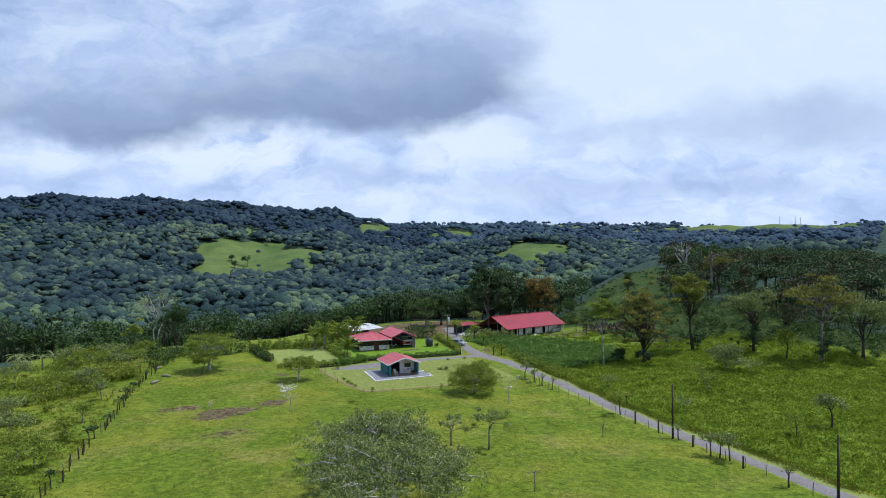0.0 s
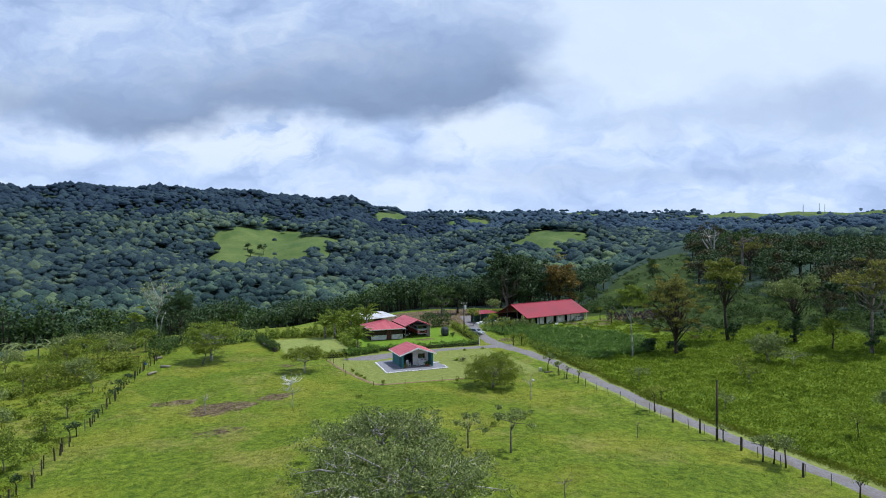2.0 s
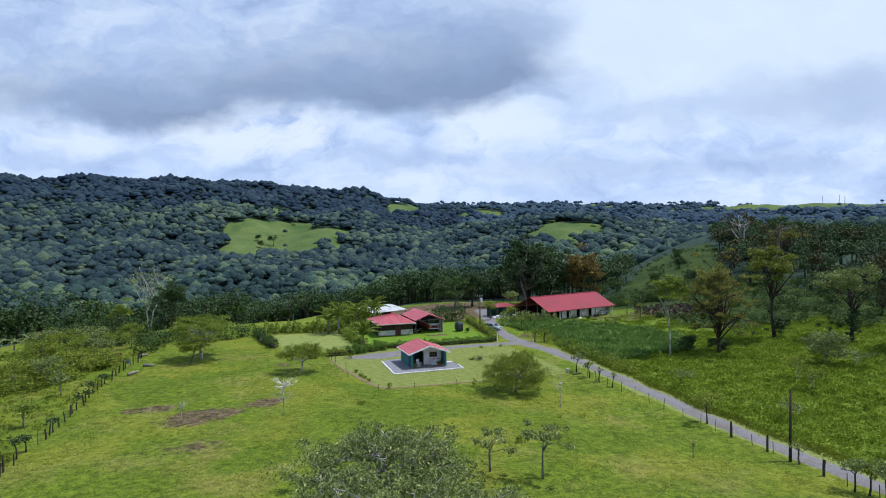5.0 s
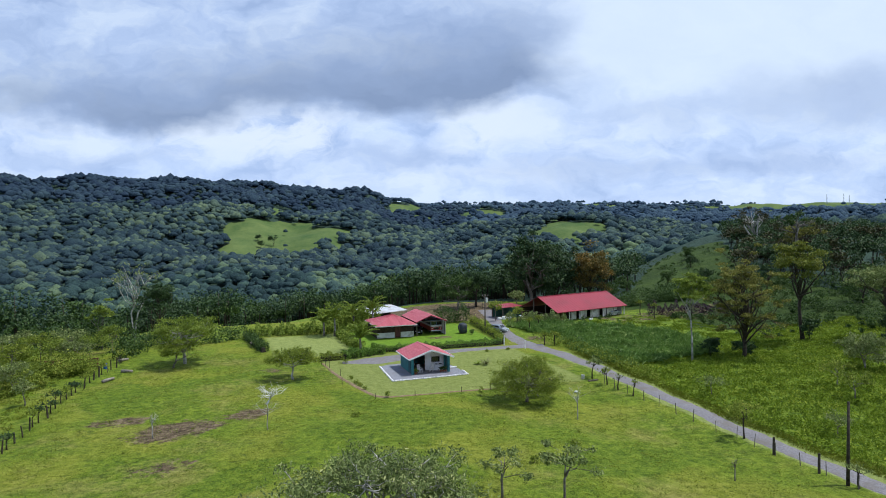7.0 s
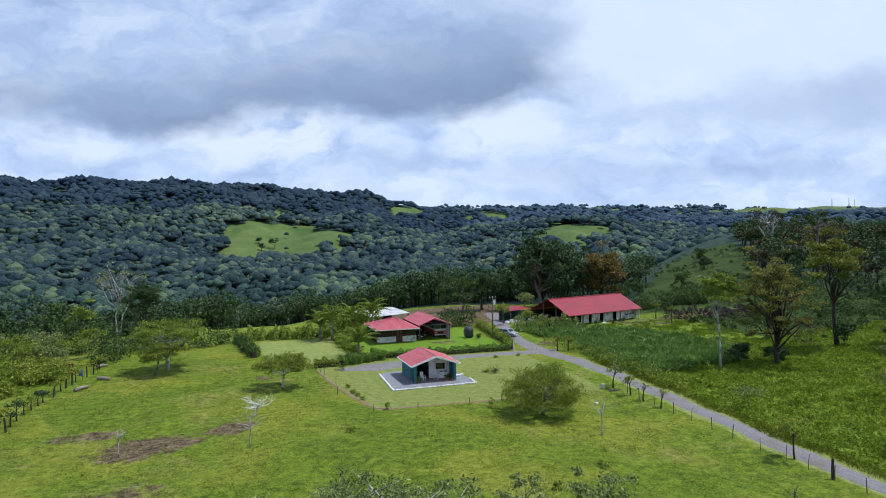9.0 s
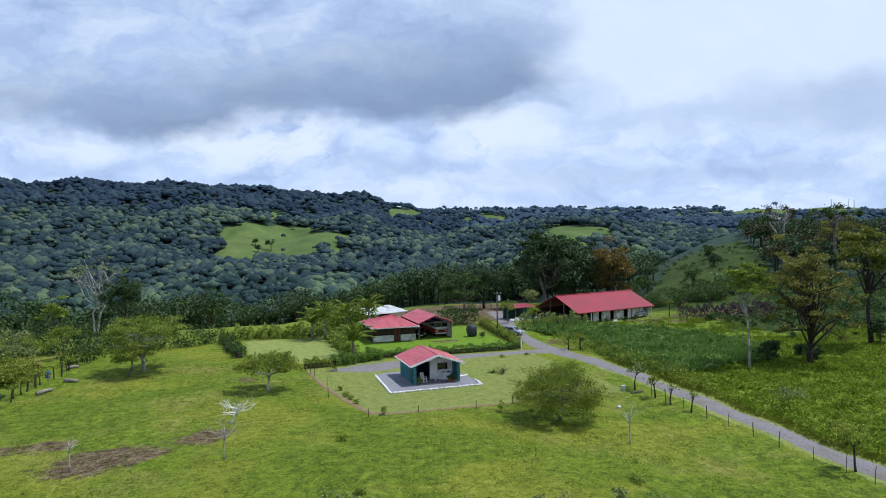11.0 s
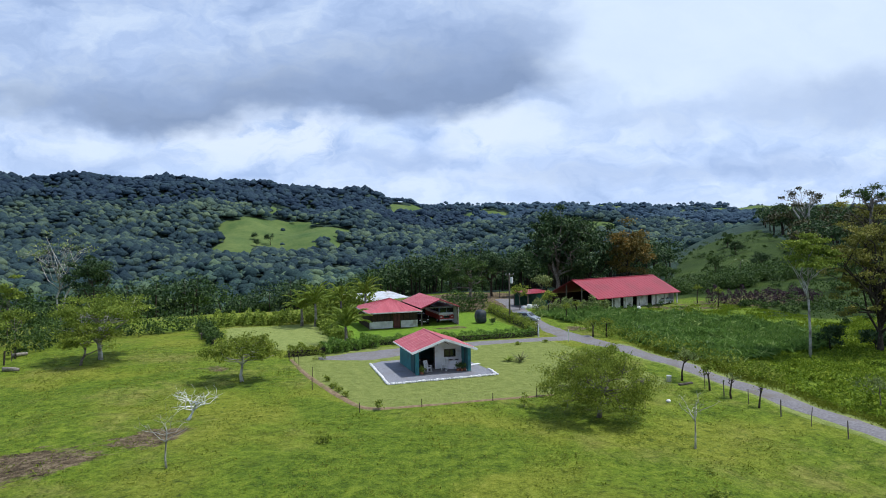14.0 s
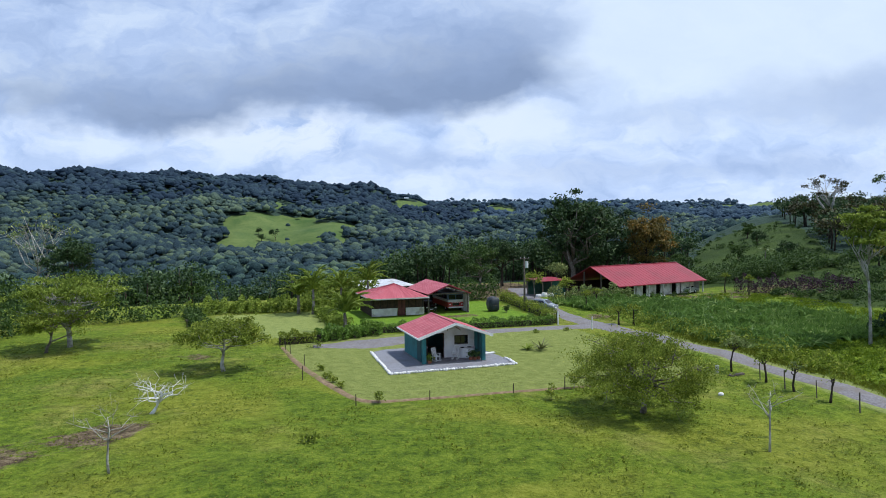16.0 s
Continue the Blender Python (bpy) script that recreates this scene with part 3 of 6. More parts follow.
def ribbon(name, line, widths, lift, mat, label, category):
    """A strip along a line on the ground, one quad every half metre or so."""
    pts, wid = [], []
    for k in range(len(line) - 1):
        a, b = Vector(line[k]), Vector(line[k + 1])
        count = max(2, int((b - a).length / 0.8))
        for q in range(count):
            pts.append(a.lerp(b, q / count))
            wid.append(widths[k] + (widths[k + 1] - widths[k]) * q / count)
    pts.append(Vector(line[-1]))
    wid.append(widths[-1])
    for _ in range(6):
        pts = [pts[0]] + [(pts[k - 1] + pts[k] * 2 + pts[k + 1]) / 4 for k in range(1, len(pts) - 1)] + [pts[-1]]
    verts, faces = [], []
    for k, p in enumerate(pts):
        way = (pts[min(k + 1, len(pts) - 1)] - pts[max(k - 1, 0)]).normalized()
        side = Vector((way.y, -way.x))
        for s_ in (-1, -0.5, 0, 0.5, 1):
            q = p + side * (wid[k] / 2 * s_ * (1 + 0.07 * math.sin(k * 0.9 + 2 * s_) + 0.05 * math.sin(k * 2.3 + s_)))
            verts.append((q.x, q.y, ground_at(q.x, q.y) + (lift + 0.05 * (1 - s_ * s_) if abs(s_) < 1 else -0.05)))
    for k in range(len(pts) - 1):
        for q in range(4):
            faces.append((k * 5 + q, k * 5 + q + 1, k * 5 + q + 6, k * 5 + q + 5))
    return single(name, Geo().add(verts, faces), mat, label, category, kind="structure", smooth=True)


ribbon("road", ((23.4, -140), (23.2, -50), (24.0, -28), (23.6, -10), (23.8, 0), (23.5, 8), (22.4, 16), (23.8, 28), (27.5, 42), (31.5, 55), (35, 66)),
       (2.7, 2.7, 2.8, 2.8, 2.9, 3.6, 3.8, 3.2, 3.2, 4.0, 5.0), 0.07, ROAD, "narrow grey gravel road beside the pasture", "road")
ribbon("driveway", ((-10.4, 13.0), (-6.0, 12.4), (0, 13.9), (8, 15.5), (14, 15.7), (20, 15.2), (24.5, 14)), (1.6, 6.2, 5.0, 3.6, 2.8, 3.6, 4.4), 0.045, ROAD,
       "grey gravel driveway past the small house", "road")
DIRT = material("trodden_dirt", speckled((0.17, 0.115, 0.07), (0.30, 0.22, 0.14), 3.0, 7, (0.16, 0.17, 0.05), 0.9), 0.95, 0.2, bump=grain(9.0), height=0.04)
ribbon("path", ((-13.3, 13.4), (-12.7, 5), (-11.2, -4), (-10.0, -10.0), (-4, -10.4), (3, -10.5), (8, -10.8)), (0.5, 0.7, 0.75, 0.7, 0.5, 0.5, 0.2), 0.035, DIRT,
       "trodden brown dirt path round the lawn", "path")

# ---------------------------------------------------------------- buildings


def sheet_roof(geo, corners, rib=0.45, up=0.03, thick=0.05):
    """A ribbed sheet between four corners: eave a-b, ridge d-c. Ribs run from eave to ridge."""
    a, b, c, d = (Vector(p) for p in corners)
    normal = (b - a).cross(d - a).normalized()
    if normal.z < 0:
        normal = -normal
    count = max(2, int((b - a).length / rib))
    half = 0.05 / (b - a).length
    steps = [(0.0, 0.0)]
    for k in range(1, count):
        steps += [(k / count - half, 0.0), (k / count, up), (k / count + half, 0.0)]
    steps.append((1.0, 0.0))
    rows = []
    for p, q, low in ((a, b, 0), (d, c, 0), (a, b, thick), (d, c, thick)):
        rows += [tuple(p.lerp(q, f) + normal * ((h if low == 0 else 0) - low)) for f, h in steps]
    n = len(steps)
    faces = []
    for k in range(n - 1):
        faces += [(k, k + 1, n + k + 1, n + k), (3 * n + k, 3 * n + k + 1, 2 * n + k + 1, 2 * n + k), (2 * n + k, 2 * n + k + 1, k + 1, k), (n + k, n + k + 1, 3 * n + k + 1, 3 * n + k)]
    faces += [(0, n, 3 * n, 2 * n), (n - 1, 3 * n - 1, 4 * n - 1, 2 * n - 1)]
    geo.add(rows, faces)


def beam(geo, p, q, w=0.1, h=0.1):
    p, q = Vector(p), Vector(q)
    m = Matrix.Translation((p + q) / 2) @ (q - p).to_track_quat("Y", "Z").to_matrix().to_4x4()
    length = (q - p).length
    return geo.box((-w / 2, -length / 2, -h / 2), (w / 2, length / 2, h / 2), m)


def wall_with_hole(geo, x0, x1, z0, z1, y, thick, holes):
    """A wall along x in one piece, with rectangular holes (x0, x1, z0, z1)."""
    xs = sorted({x0, x1, *(h[0] for h in holes), *(h[1] for h in holes)})
    zs = sorted({z0, z1, *(h[2] for h in holes), *(h[3] for h in holes)})
    nx, nz = len(xs), len(zs)
    spot = lambda i, k, side: (side * nz + k) * nx + i
    verts = [(x, yy, z) for yy in (y, y + thick) for z in zs for x in xs]

    def solid(i, k):
        if not (0 <= i < nx - 1 and 0 <= k < nz - 1):
            return False
        cx, cz = (xs[i] + xs[i + 1]) / 2, (zs[k] + zs[k + 1]) / 2
        return not any(h[0] < cx < h[1] and h[2] < cz < h[3] for h in holes)

    faces = []
    for i in range(nx - 1):
        for k in range(nz - 1):
            if not solid(i, k):
                continue
            faces += [[spot(i, k, 0), spot(i + 1, k, 0), spot(i + 1, k + 1, 0), spot(i, k + 1, 0)], [spot(i, k + 1, 1), spot(i + 1, k + 1, 1), spot(i + 1, k, 1), spot(i, k, 1)]]
            for di, dk, p, q in ((-1, 0, (i, k), (i, k + 1)), (1, 0, (i + 1, k), (i + 1, k + 1)), (0, -1, (i, k), (i + 1, k)), (0, 1, (i, k + 1), (i + 1, k + 1))):
                if not solid(i + di, k + dk):
                    faces.append([spot(*p, 0), spot(*q, 0), spot(*q, 1), spot(*p, 1)])
    geo.add(verts, faces)


def small_house():
    """Teal cabin with a deep porch under a red gable."""
    house = thing("house", "small teal cabin with a red metal gable roof and white fascia", "house")
    E, R, L, W = 2.36, 3.50, 7.3, 3.3
    k = (R - E) / W
    under = lambda x: R - k * abs(x) - 0.10
    part("floor_slab", Geo().box((-2.85, 0.3, -0.1), (2.85, 7.0, 0.09), bevel=0.02), CONCRETE, house, "grey concrete porch floor")
    for sgn, name in ((-1, "wall"), (1, "wall")):
        x0, x1 = sorted((sgn * 2.72, sgn * 2.60))
        geo = Geo()
        geo.box((x0, 2.6 if sgn < 0 else 1.7, 0.09), (x1, 6.9, under(2.72)))
        part(name, geo, TEAL, house, "teal painted side wall")
    part("wall", Geo().box((-2.6, 6.78, 0.09), (2.6, 6.9, under(2.6))), TEAL, house, "teal rear wall")
    g = Geo()
    wall_with_hole(g, -2.6, 2.6, 0.09, 2.35, 2.6, 0.12, [(-2.2, -0.3, 0.09, 2.2), (0.75, 1.95, 1.25, 1.95)])
    part("wall", g, WHITE, house, "white front wall behind the porch")
    g = Geo()
    g.add([(-2.6, 2.6, 2.35), (2.6, 2.6, 2.35), (0, 2.6, under(0)), (-2.6, 2.72, 2.35), (2.6, 2.72, 2.35), (0, 2.72, under(0)), ],
          [(0, 1, 2), (5, 4, 3), (0, 2, 5, 3), (1, 4, 5, 2)])
    part("gable", g, WHITE, house, "white gable above the porch wall")
    # inner gable face at the front
    for sgn in (-1, 1):
        x0, x1 = sorted((sgn * 2.82, sgn * 2.50))
        part("post", Geo().box((x0, 0.42, 0.09), (x1, 0.74, under(2.82)), bevel=0.01), TEAL, house, "teal square porch post")
    part("post", Geo().box((2.56, 1.25, 0.09), (2.74, 1.7, under(2.74))), TEAL_DARK, house, "dark teal wing of the wall")
    part("post", Geo().box((-2.74, 1.3, 0.09), (-2.56, 2.45, under(2.74))), TEAL_DARK, house, "dark teal wing of the wall")
    # window
    win = part("window", Geo().box((0.78, 2.66, 1.28), (1.92, 2.68, 1.92)), GLASS, house, "dark window pane")
    fr = Geo()
    for a, b in (((0.73, 2.57, 1.2), (1.97, 2.63, 1.26)), ((0.73, 2.57, 1.94), (1.97, 2.63, 2.0)), ((0.73, 2.57, 1.26), (0.79, 2.63, 1.94)), ((1.91, 2.57, 1.26), (1.97, 2.63, 1.94)),
                 ((1.33, 2.6, 1.26), (1.37, 2.65, 1.94))):
        fr.box(a, b)
    part("frame", fr, BROWN, win)
    # open double door
    door = part("door", Geo().box((-2.2, 2.74, 0.1), (-1.7, 2.8, 2.15)), BROWN, house, "dark wooden door leaf")
    part("handle", Geo().box((-1.78, 2.68, 1.0), (-1.74, 2.74, 1.14)), ZINC, door)
    dfr = Geo().box((-2.26, 2.56, 0.09), (-2.18, 2.62, 2.26)).box((-0.32, 2.56, 0.09), (-0.24, 2.62, 2.26)).box((-2.18, 2.56, 2.2), (-0.32, 2.62, 2.26))
    part("door_frame", dfr, BROWN, house)
    # roof
    for sgn in (-1, 1):
        g = Geo()
        a, b, c, d = (sgn * W, -0.02, E), (sgn * W, L, E), (0, L, R), (0, -0.02, R)
        sheet_roof(g, (a, b, c, d), 0.55)
        roof = part("roof", g, RED, house, "red corrugated metal roof with faded streaks")
        if sgn < 0:
            rng = random.Random(3)
            for q in range(5):
                y = 0.9 + q * 1.35
                f0, f1 = rng.uniform(0.0, 0.15), rng.uniform(0.6, 0.95)
                pt = lambda f, yy: (-W + W * f, yy, E + (R - E) * f + 0.036)
                part("seam", Geo().add([pt(f0, y - 0.03), pt(f0, y + 0.03), pt(f1, y + 0.03), pt(f1, y - 0.03)], [(0, 1, 2, 3)]), ROOF_SEAM, roof)
        fas = Geo()
        beam(fas, (sgn * (W + 0.02), -0.06, E - 0.09), (0, -0.06, R - 0.09), 0.05, 0.22)
        part("fascia", fas, WHITE, house, "white fascia board")
        part("gutter", beam(Geo(), (sgn * (W + 0.03), -0.02, E - 0.07), (sgn * (W + 0.03), L, E - 0.07), 0.08, 0.12), WHITE, house, "white eave board")
    part("ridge_cap", beam(Geo(), (0, -0.02, R + 0.015), (0, L, R + 0.015), 0.22, 0.02), RED, house)
    # slim truss behind the gable
    for x0, z0, x1, z1 in ((0, 2.5, 0, 3.3), (-1.2, 2.5, -0.1, 3.2), (1.2, 2.5, 0.1, 3.2)):
        part("truss_bar", beam(Geo(), (x0, 2.3, z0), (x1, 2.3, z1), 0.05, 0.05), WOOD, house)
    part("ceiling_board", Geo().box((-2.6, 2.72, 2.36), (2.6, 6.78, 2.40)), BROWN, house)
    return house


ROOF_SEAM = material("faded_roof_seam", speckled((0.62, 0.26, 0.26), (0.68, 0.36, 0.34), 2.0), 0.5)
small_house()


def gravel_pad():
    outline = [(-6.2, -2.2), (-5.98, 2.5), (-5.75, 7.7), (-4.3, 8.7), (3.0, 9.0), (4.4, 6.0), (4.75, 2.0), (4.75, -1.0), (4.62, -1.85), (0, -2.05)]
    g = Geo()
    n = len(outline)
    g.add([(x, y, ground_at(x, y) + 0.03) for x, y in outline] + [(x, y, ground_at(x, y) - 0.1) for x, y in outline],
          [list(range(n))[::-1]] + [[k, (k + 1) % n, n + (k + 1) % n, n + k] for k in range(n)])
    for f in g.f[:1]:
        f[:] = f[::-1]
    single("pavement", g, GRAVEL, "grey gravel yard round the small cabin", "yard", kind="structure")


gravel_pad()


def main_house():
    x0, x1, y0, y1, E, R = -1.1, 6.8, 31.0, 41.0, 2.5, 4.0
    z0 = 0.05
    house = thing("house", "dark farmhouse with a red hipped metal roof and pale base", "house")
    ax, ay, by = 3.4, 35.4, 36.6
    for name, cs in (("roof", ((x0, y0, E), (x1, y0, E), (ax, ay, R), (ax, ay, R))), ("roof", ((x0, y1, E), (x0, y0, E), (ax, ay, R), (ax, by, R))),
                     ("roof", ((x1, y0, E), (x1, y1, E), (ax, by, R), (ax, ay, R))), ("roof", ((x1, y1, E), (x0, y1, E), (ax, by, R), (ax, by, R)))):
        g = Geo()
        sheet_roof(g, cs, 0.7)
        part(name, g, RED, house, "red metal roof slope")
    for a, b in (((x0, y0 - 0.03, E - 0.08), (x1, y0 - 0.03, E - 0.08)), ((x0 - 0.03, y0, E - 0.08), (x0 - 0.03, y1, E - 0.08)), ((x1 + 0.03, y0, E - 0.08), (x1 + 0.03, y1, E - 0.08))):
        part("fascia", beam(Geo(), a, b, 0.05, 0.16), OLD_WHITE, house, "pale eave board")
    wx0, wx1, wy = x0 + 0.5, x1 - 0.3, y0 + 1.3
    part("wall", Geo().box((wx0, wy, z0), (wx0 + 3.4, wy + 0.15, z0 + 1.0)), OLD_WHITE, house, "weathered white base wall")
    part("wall", Geo().box((wx0 + 4.6, wy, z0), (wx1, wy + 0.15, z0 + 1.0)), OLD_WHITE, house, "weathered white base wall")
    part("wall", Geo().box((wx0, wy + 0.05, z0 + 1.0), (wx1, wy + 0.13, E + 0.1)), BROWN, house, "dark timber upper wall")
    part("door", Geo().box((wx0 + 3.5, wy + 0.02, z0), (wx0 + 4.5, wy + 0.05, z0 + 2.0)), RED_DOOR, house, "dark red wooden door")
    part("wall", Geo().box((wx0, wy + 0.15, z0), (wx0 + 0.15, y1 - 0.5, E)), BROWN, house)
    part("wall", Geo().box((wx1 - 0.15, wy + 0.15, z0), (wx1, y1 - 0.5, E)), BROWN, house)
    part("wall", Geo().box((wx0 + 0.15, y1 - 0.65, z0), (wx1 - 0.15, y1 - 0.5, E)), BROWN, house)
    for k in range(9):
        part("board", Geo().box((wx0 + 0.2 + k * 0.95, wy - 0.02, z0 + 1.02), (wx0 + 0.26 + k * 0.95, wy + 0.05, E)), BLACK, house)


RED_DOOR = material("dark_red_wood", speckled((0.07, 0.022, 0.02), (0.12, 0.04, 0.035), 3.0), 0.7)
main_house()


def carport():
    x0, x1, y0, y1, E, R, ax = 6.9, 13.0, 32.0, 43.0, 2.75, 3.95, 9.9
    port = thing("carport", "open carport with a red metal gable roof", "carport")
    for sgn, xe in ((-1, x0), (1, x1)):
        g = Geo()
        sheet_roof(g, ((xe, y0, E), (xe, y1, E), (ax, y1, R), (ax, y0, R)), 0.7)
        part("roof", g, RED, port, "red metal roof slope")
        part("fascia", beam(Geo(), (xe, y0 - 0.04, E - 0.07), (ax, y0 - 0.04, R - 0.07), 0.05, 0.14), DARK_RED, port)
        for y in (y0 + 0.4, (y0 + y1) / 2, y1 - 0.4):
            xx = xe - sgn * 0.25
            part("post", Geo().box((xx - 0.09, y - 0.09, 0), (xx + 0.09, y + 0.09, E - 0.02)), WOOD, port)
    part("wall", Geo().box((x1 - 0.12, y0 + 0.5, 0), (x1 - 0.04, y1 - 0.2, 2.6)), OLD_WHITE, port, "pale side wall")
    # back wall added in black, as the carport's inner shade
    part("wall", Geo().box((x0, y1 - 0.2, 0), (x1, y1 - 0.05, E)), BLACK, port)
    part("tie_beam", Geo().box((x0, y0 + 0.3, E - 0.14), (x1, y0 + 0.4, E)), WOOD, port)
    return port


carport()


def barn():
    m = pose(48.3, 46.0, ground_at(47, 42) + 0.05, 0, 0, 14.5)
    b = thing("barn", "long cattle barn with a deep red metal roof and pale walls", "barn", m)
    HL, HW, R, E = 10.7, 6.3, 4.9, 2.05
    for sgn in (-1, 1):
        g = Geo()
        sheet_roof(g, ((-HL, sgn * HW, E), (HL, sgn * HW, E), (HL, 0, R), (-HL, 0, R)), 0.8)
        part("roof", g, DARK_RED, b, "deep red metal roof slope")
        part("gutter", beam(Geo(), (-HL, sgn * HW, E - 0.06), (HL, sgn * HW, E - 0.06), 0.07, 0.12), DARK_RED, b)
    part("ridge_cap", beam(Geo(), (-HL, 0, R + 0.03), (HL, 0, R + 0.03), 0.35, 0.05), DARK_RED, b)
    y = -HW + 1.0
    g = Geo()
    wall_with_hole(g, -5.6, 8.6, 0, E + 0.25, y, 0.15, [(-4.2, -3.3, 0, 1.9), (-1.0, 0.1, 0, 1.95), (2.9, 4.1, 0, 2.0), (5.0, 5.3, 0.0, 2.0)])
    part("wall", g, OLD_WHITE, b, "stained pale front wall with dark openings")
    # black backing wall added so the openings look deeply shaded
    part("wall", Geo().box((-5.6, y + 1.6, 0), (8.6, y + 1.7, E + 0.6)), BLACK, b)
    part("wall", Geo().box((-HL + 0.6, HW - 0.6, 0), (HL - 0.6, HW - 0.5, E)), BROWN, b)
    part("wall", Geo().box((HL - 0.7, -HW + 1.0, 0), (HL - 0.6, HW - 0.6, E)), OLD_WHITE, b)
    for k in range(7):
        x = -HL + 0.5 + k * (2 * HL - 1) / 6
        part("post", Geo().box((x - 0.09, -HW + 0.3, 0), (x + 0.09, -HW + 0.48, E)), OLD_WHITE if k else WOOD, b)
    for k in range(4):
        yy = -HW + 0.5 + k * (2 * HW - 1) / 3
        part("post", Geo().box((-HL + 0.5, yy - 0.09, 0), (-HL + 0.68, yy + 0.09, E + (HW - abs(yy)) * 0.44)), WOOD, b)
    for k in range(3):
        part("rail", Geo().box((-HL + 0.52, -HW + 0.5, 0.4 + 0.5 * k), (-HL + 0.58, HW - 0.5, 0.48 + 0.5 * k)), WOOD, b)


barn()

# ---------------------------------------------------------------- trees


def crown_points(rng, count, centre, rx, ry, rz, clump, hollow=0.35, flat=0.7, lumps=None, low=False):
    """Leaf places in clumps spread over an uneven oval."""
    lumps = lumps or max(14, count // 95)
    d = rng.normal(size=(lumps, 3))
    d /= np.linalg.norm(d, axis=1)[:, None]
    d[:, 2] = np.where(d[:, 2] < (-0.8 if low else -0.35), -d[:, 2] * 0.6, d[:, 2])
    rad = rng.uniform(hollow, 1.0, lumps) ** 0.6 * rng.uniform(0.68, 1.16, lumps)
    mid_ = d * rad[:, None] * (rx, ry, rz)
    pick = rng.integers(0, lumps, count)
    swell = rng.uniform(0.55, 1.25, lumps)[pick][:, None]
    off = rng.normal(size=(count, 3)) * clump * 0.42 * swell * (1, 1, flat)
    return mid_ + np.array(centre), mid_[pick] + off + np.array(centre)


def limb(geo, rng, p, q, r0, r1, bend=0.12, sides=5):
    """A bent tapering branch; gives back the points along it."""
    p, q = np.array(p), np.array(q)
    length = np.linalg.norm(q - p)
    mids = [p + (q - p) * f + rng.normal(size=3) * bend * length * math.sin(f * math.pi) * (1, 1, 0.6) for f in (0.35, 0.7)]
    pts = [p, *mids, q]
    geo.tube([tuple(k) for k in pts], [r0, r0 * 0.7 + r1 * 0.3, r0 * 0.35 + r1 * 0.65, r1], sides)
    return pts


def tree(x, y, height, width, label, leaf=None, bark=None, count=2500, leaf_size=0.3, base=0.3, trunk=0.16, clump=0.9, seed=1, limbs=12,
         hollow=0.35, lean=(0, 0), depth=None, slim=0.5, category="tree", name="tree", group="", twigs=0, forks=1, flat=0.55, lumps=None):
    """A tapered trunk, limbs that spread through the crown, side branches to each spray of leaves."""
    leaf, bark = leaf or LEAF, bark or BARK
    rng = np.random.default_rng(seed)
    z = ground_at(x, y)
    ob = thing(name, label, category, pose(x, y, z - 0.05), group)
    rx = width / 2
    rz = height * (1 - base) / 2 if depth is None else depth / 2
    centre = (lean[0], lean[1], height - rz)
    sprays, pts = crown_points(rng, max(count, 1), centre, rx, rx * rng.uniform(0.85, 1.1), rz, clump, hollow, flat, lumps, low=base < 0.2)
    fork = np.array((lean[0] * 0.5, lean[1] * 0.5, height * base + 0.1))
    top = np.array((lean[0], lean[1], height - rz * 0.75))
    g = Geo()
    for f in range(forks):
        shift = np.array((0, 0, 0)) if forks == 1 else np.array((rng.uniform(-1, 1) * 0.14 * height, rng.uniform(-1, 1) * 0.14 * height, 0))
        g.tube([(0, 0, -0.1), tuple(fork * (0.4, 0.4, 0.45) + rng.normal(size=3) * 0.05 + shift * 0.2), tuple(fork + shift * 0.5), tuple((fork + top) / 2 + rng.normal(size=3) * 0.06 * height * (1, 1, 0) + shift), tuple(top + shift)],
               [trunk * 1.35, trunk, trunk * 0.85, trunk * 0.55, trunk * 0.2], 7)
    part("trunk", g, bark, ob, smooth=True)
    # main limbs go to sprays that lie well apart
    chosen = [int(rng.integers(len(sprays)))]
    gap = np.linalg.norm(sprays - sprays[chosen[0]], axis=1)
    while len(chosen) < min(limbs, len(sprays)):
        chosen.append(int(np.argmax(gap)))
        gap = np.minimum(gap, np.linalg.norm(sprays - sprays[chosen[-1]], axis=1))
    owner = np.argmin(np.linalg.norm(sprays[:, None] - sprays[chosen][None], axis=2), 1)
    for k, c in enumerate(chosen):
        g = Geo()
        f = rng.uniform(0, 0.75)
        start = fork + (top - fork) * f
        line = limb(g, rng, start, sprays[c], trunk * (0.55 - 0.3 * f), trunk * 0.1)
        mine = [q for q in np.nonzero(owner == k)[0] if q != c][:4 + 2 * twigs]
        for q in mine:
            s0 = line[1] + (line[2] - line[1]) * rng.uniform(0, 1) if rng.uniform() < 0.5 else line[2] + (line[3] - line[2]) * rng.uniform(0, 0.8)
            limb(g, rng, s0, sprays[q], trunk * 0.16, trunk * 0.04, sides=3)
        for _ in range(twigs if count < 1 or hollow > 0.44 else 0):
            s0 = line[2] + (line[3] - line[2]) * rng.uniform(0, 0.9)
            limb(g, rng, s0, s0 + rng.normal(size=3) * min(rx, 3.0) * 0.22 + (0, 0, 0.1), trunk * 0.13, trunk * 0.03, sides=3)
        part("limb", g, bark, ob, smooth=True)
    if count:
        part("crown", Geo().leaves(pts, leaf_size, rng, up=0.8, slim=slim), leaf, ob)
    return ob


# ---- woods: far canopy
def icosphere(level):
    bm = bmesh.new()
    bmesh.ops.create_icosphere(bm, subdivisions=level, radius=1)
    v = np.array([tuple(p.co) for p in bm.verts])
    f = np.array([[p.index for p in q.verts] for q in bm.faces])
    bm.free()
    return v, f


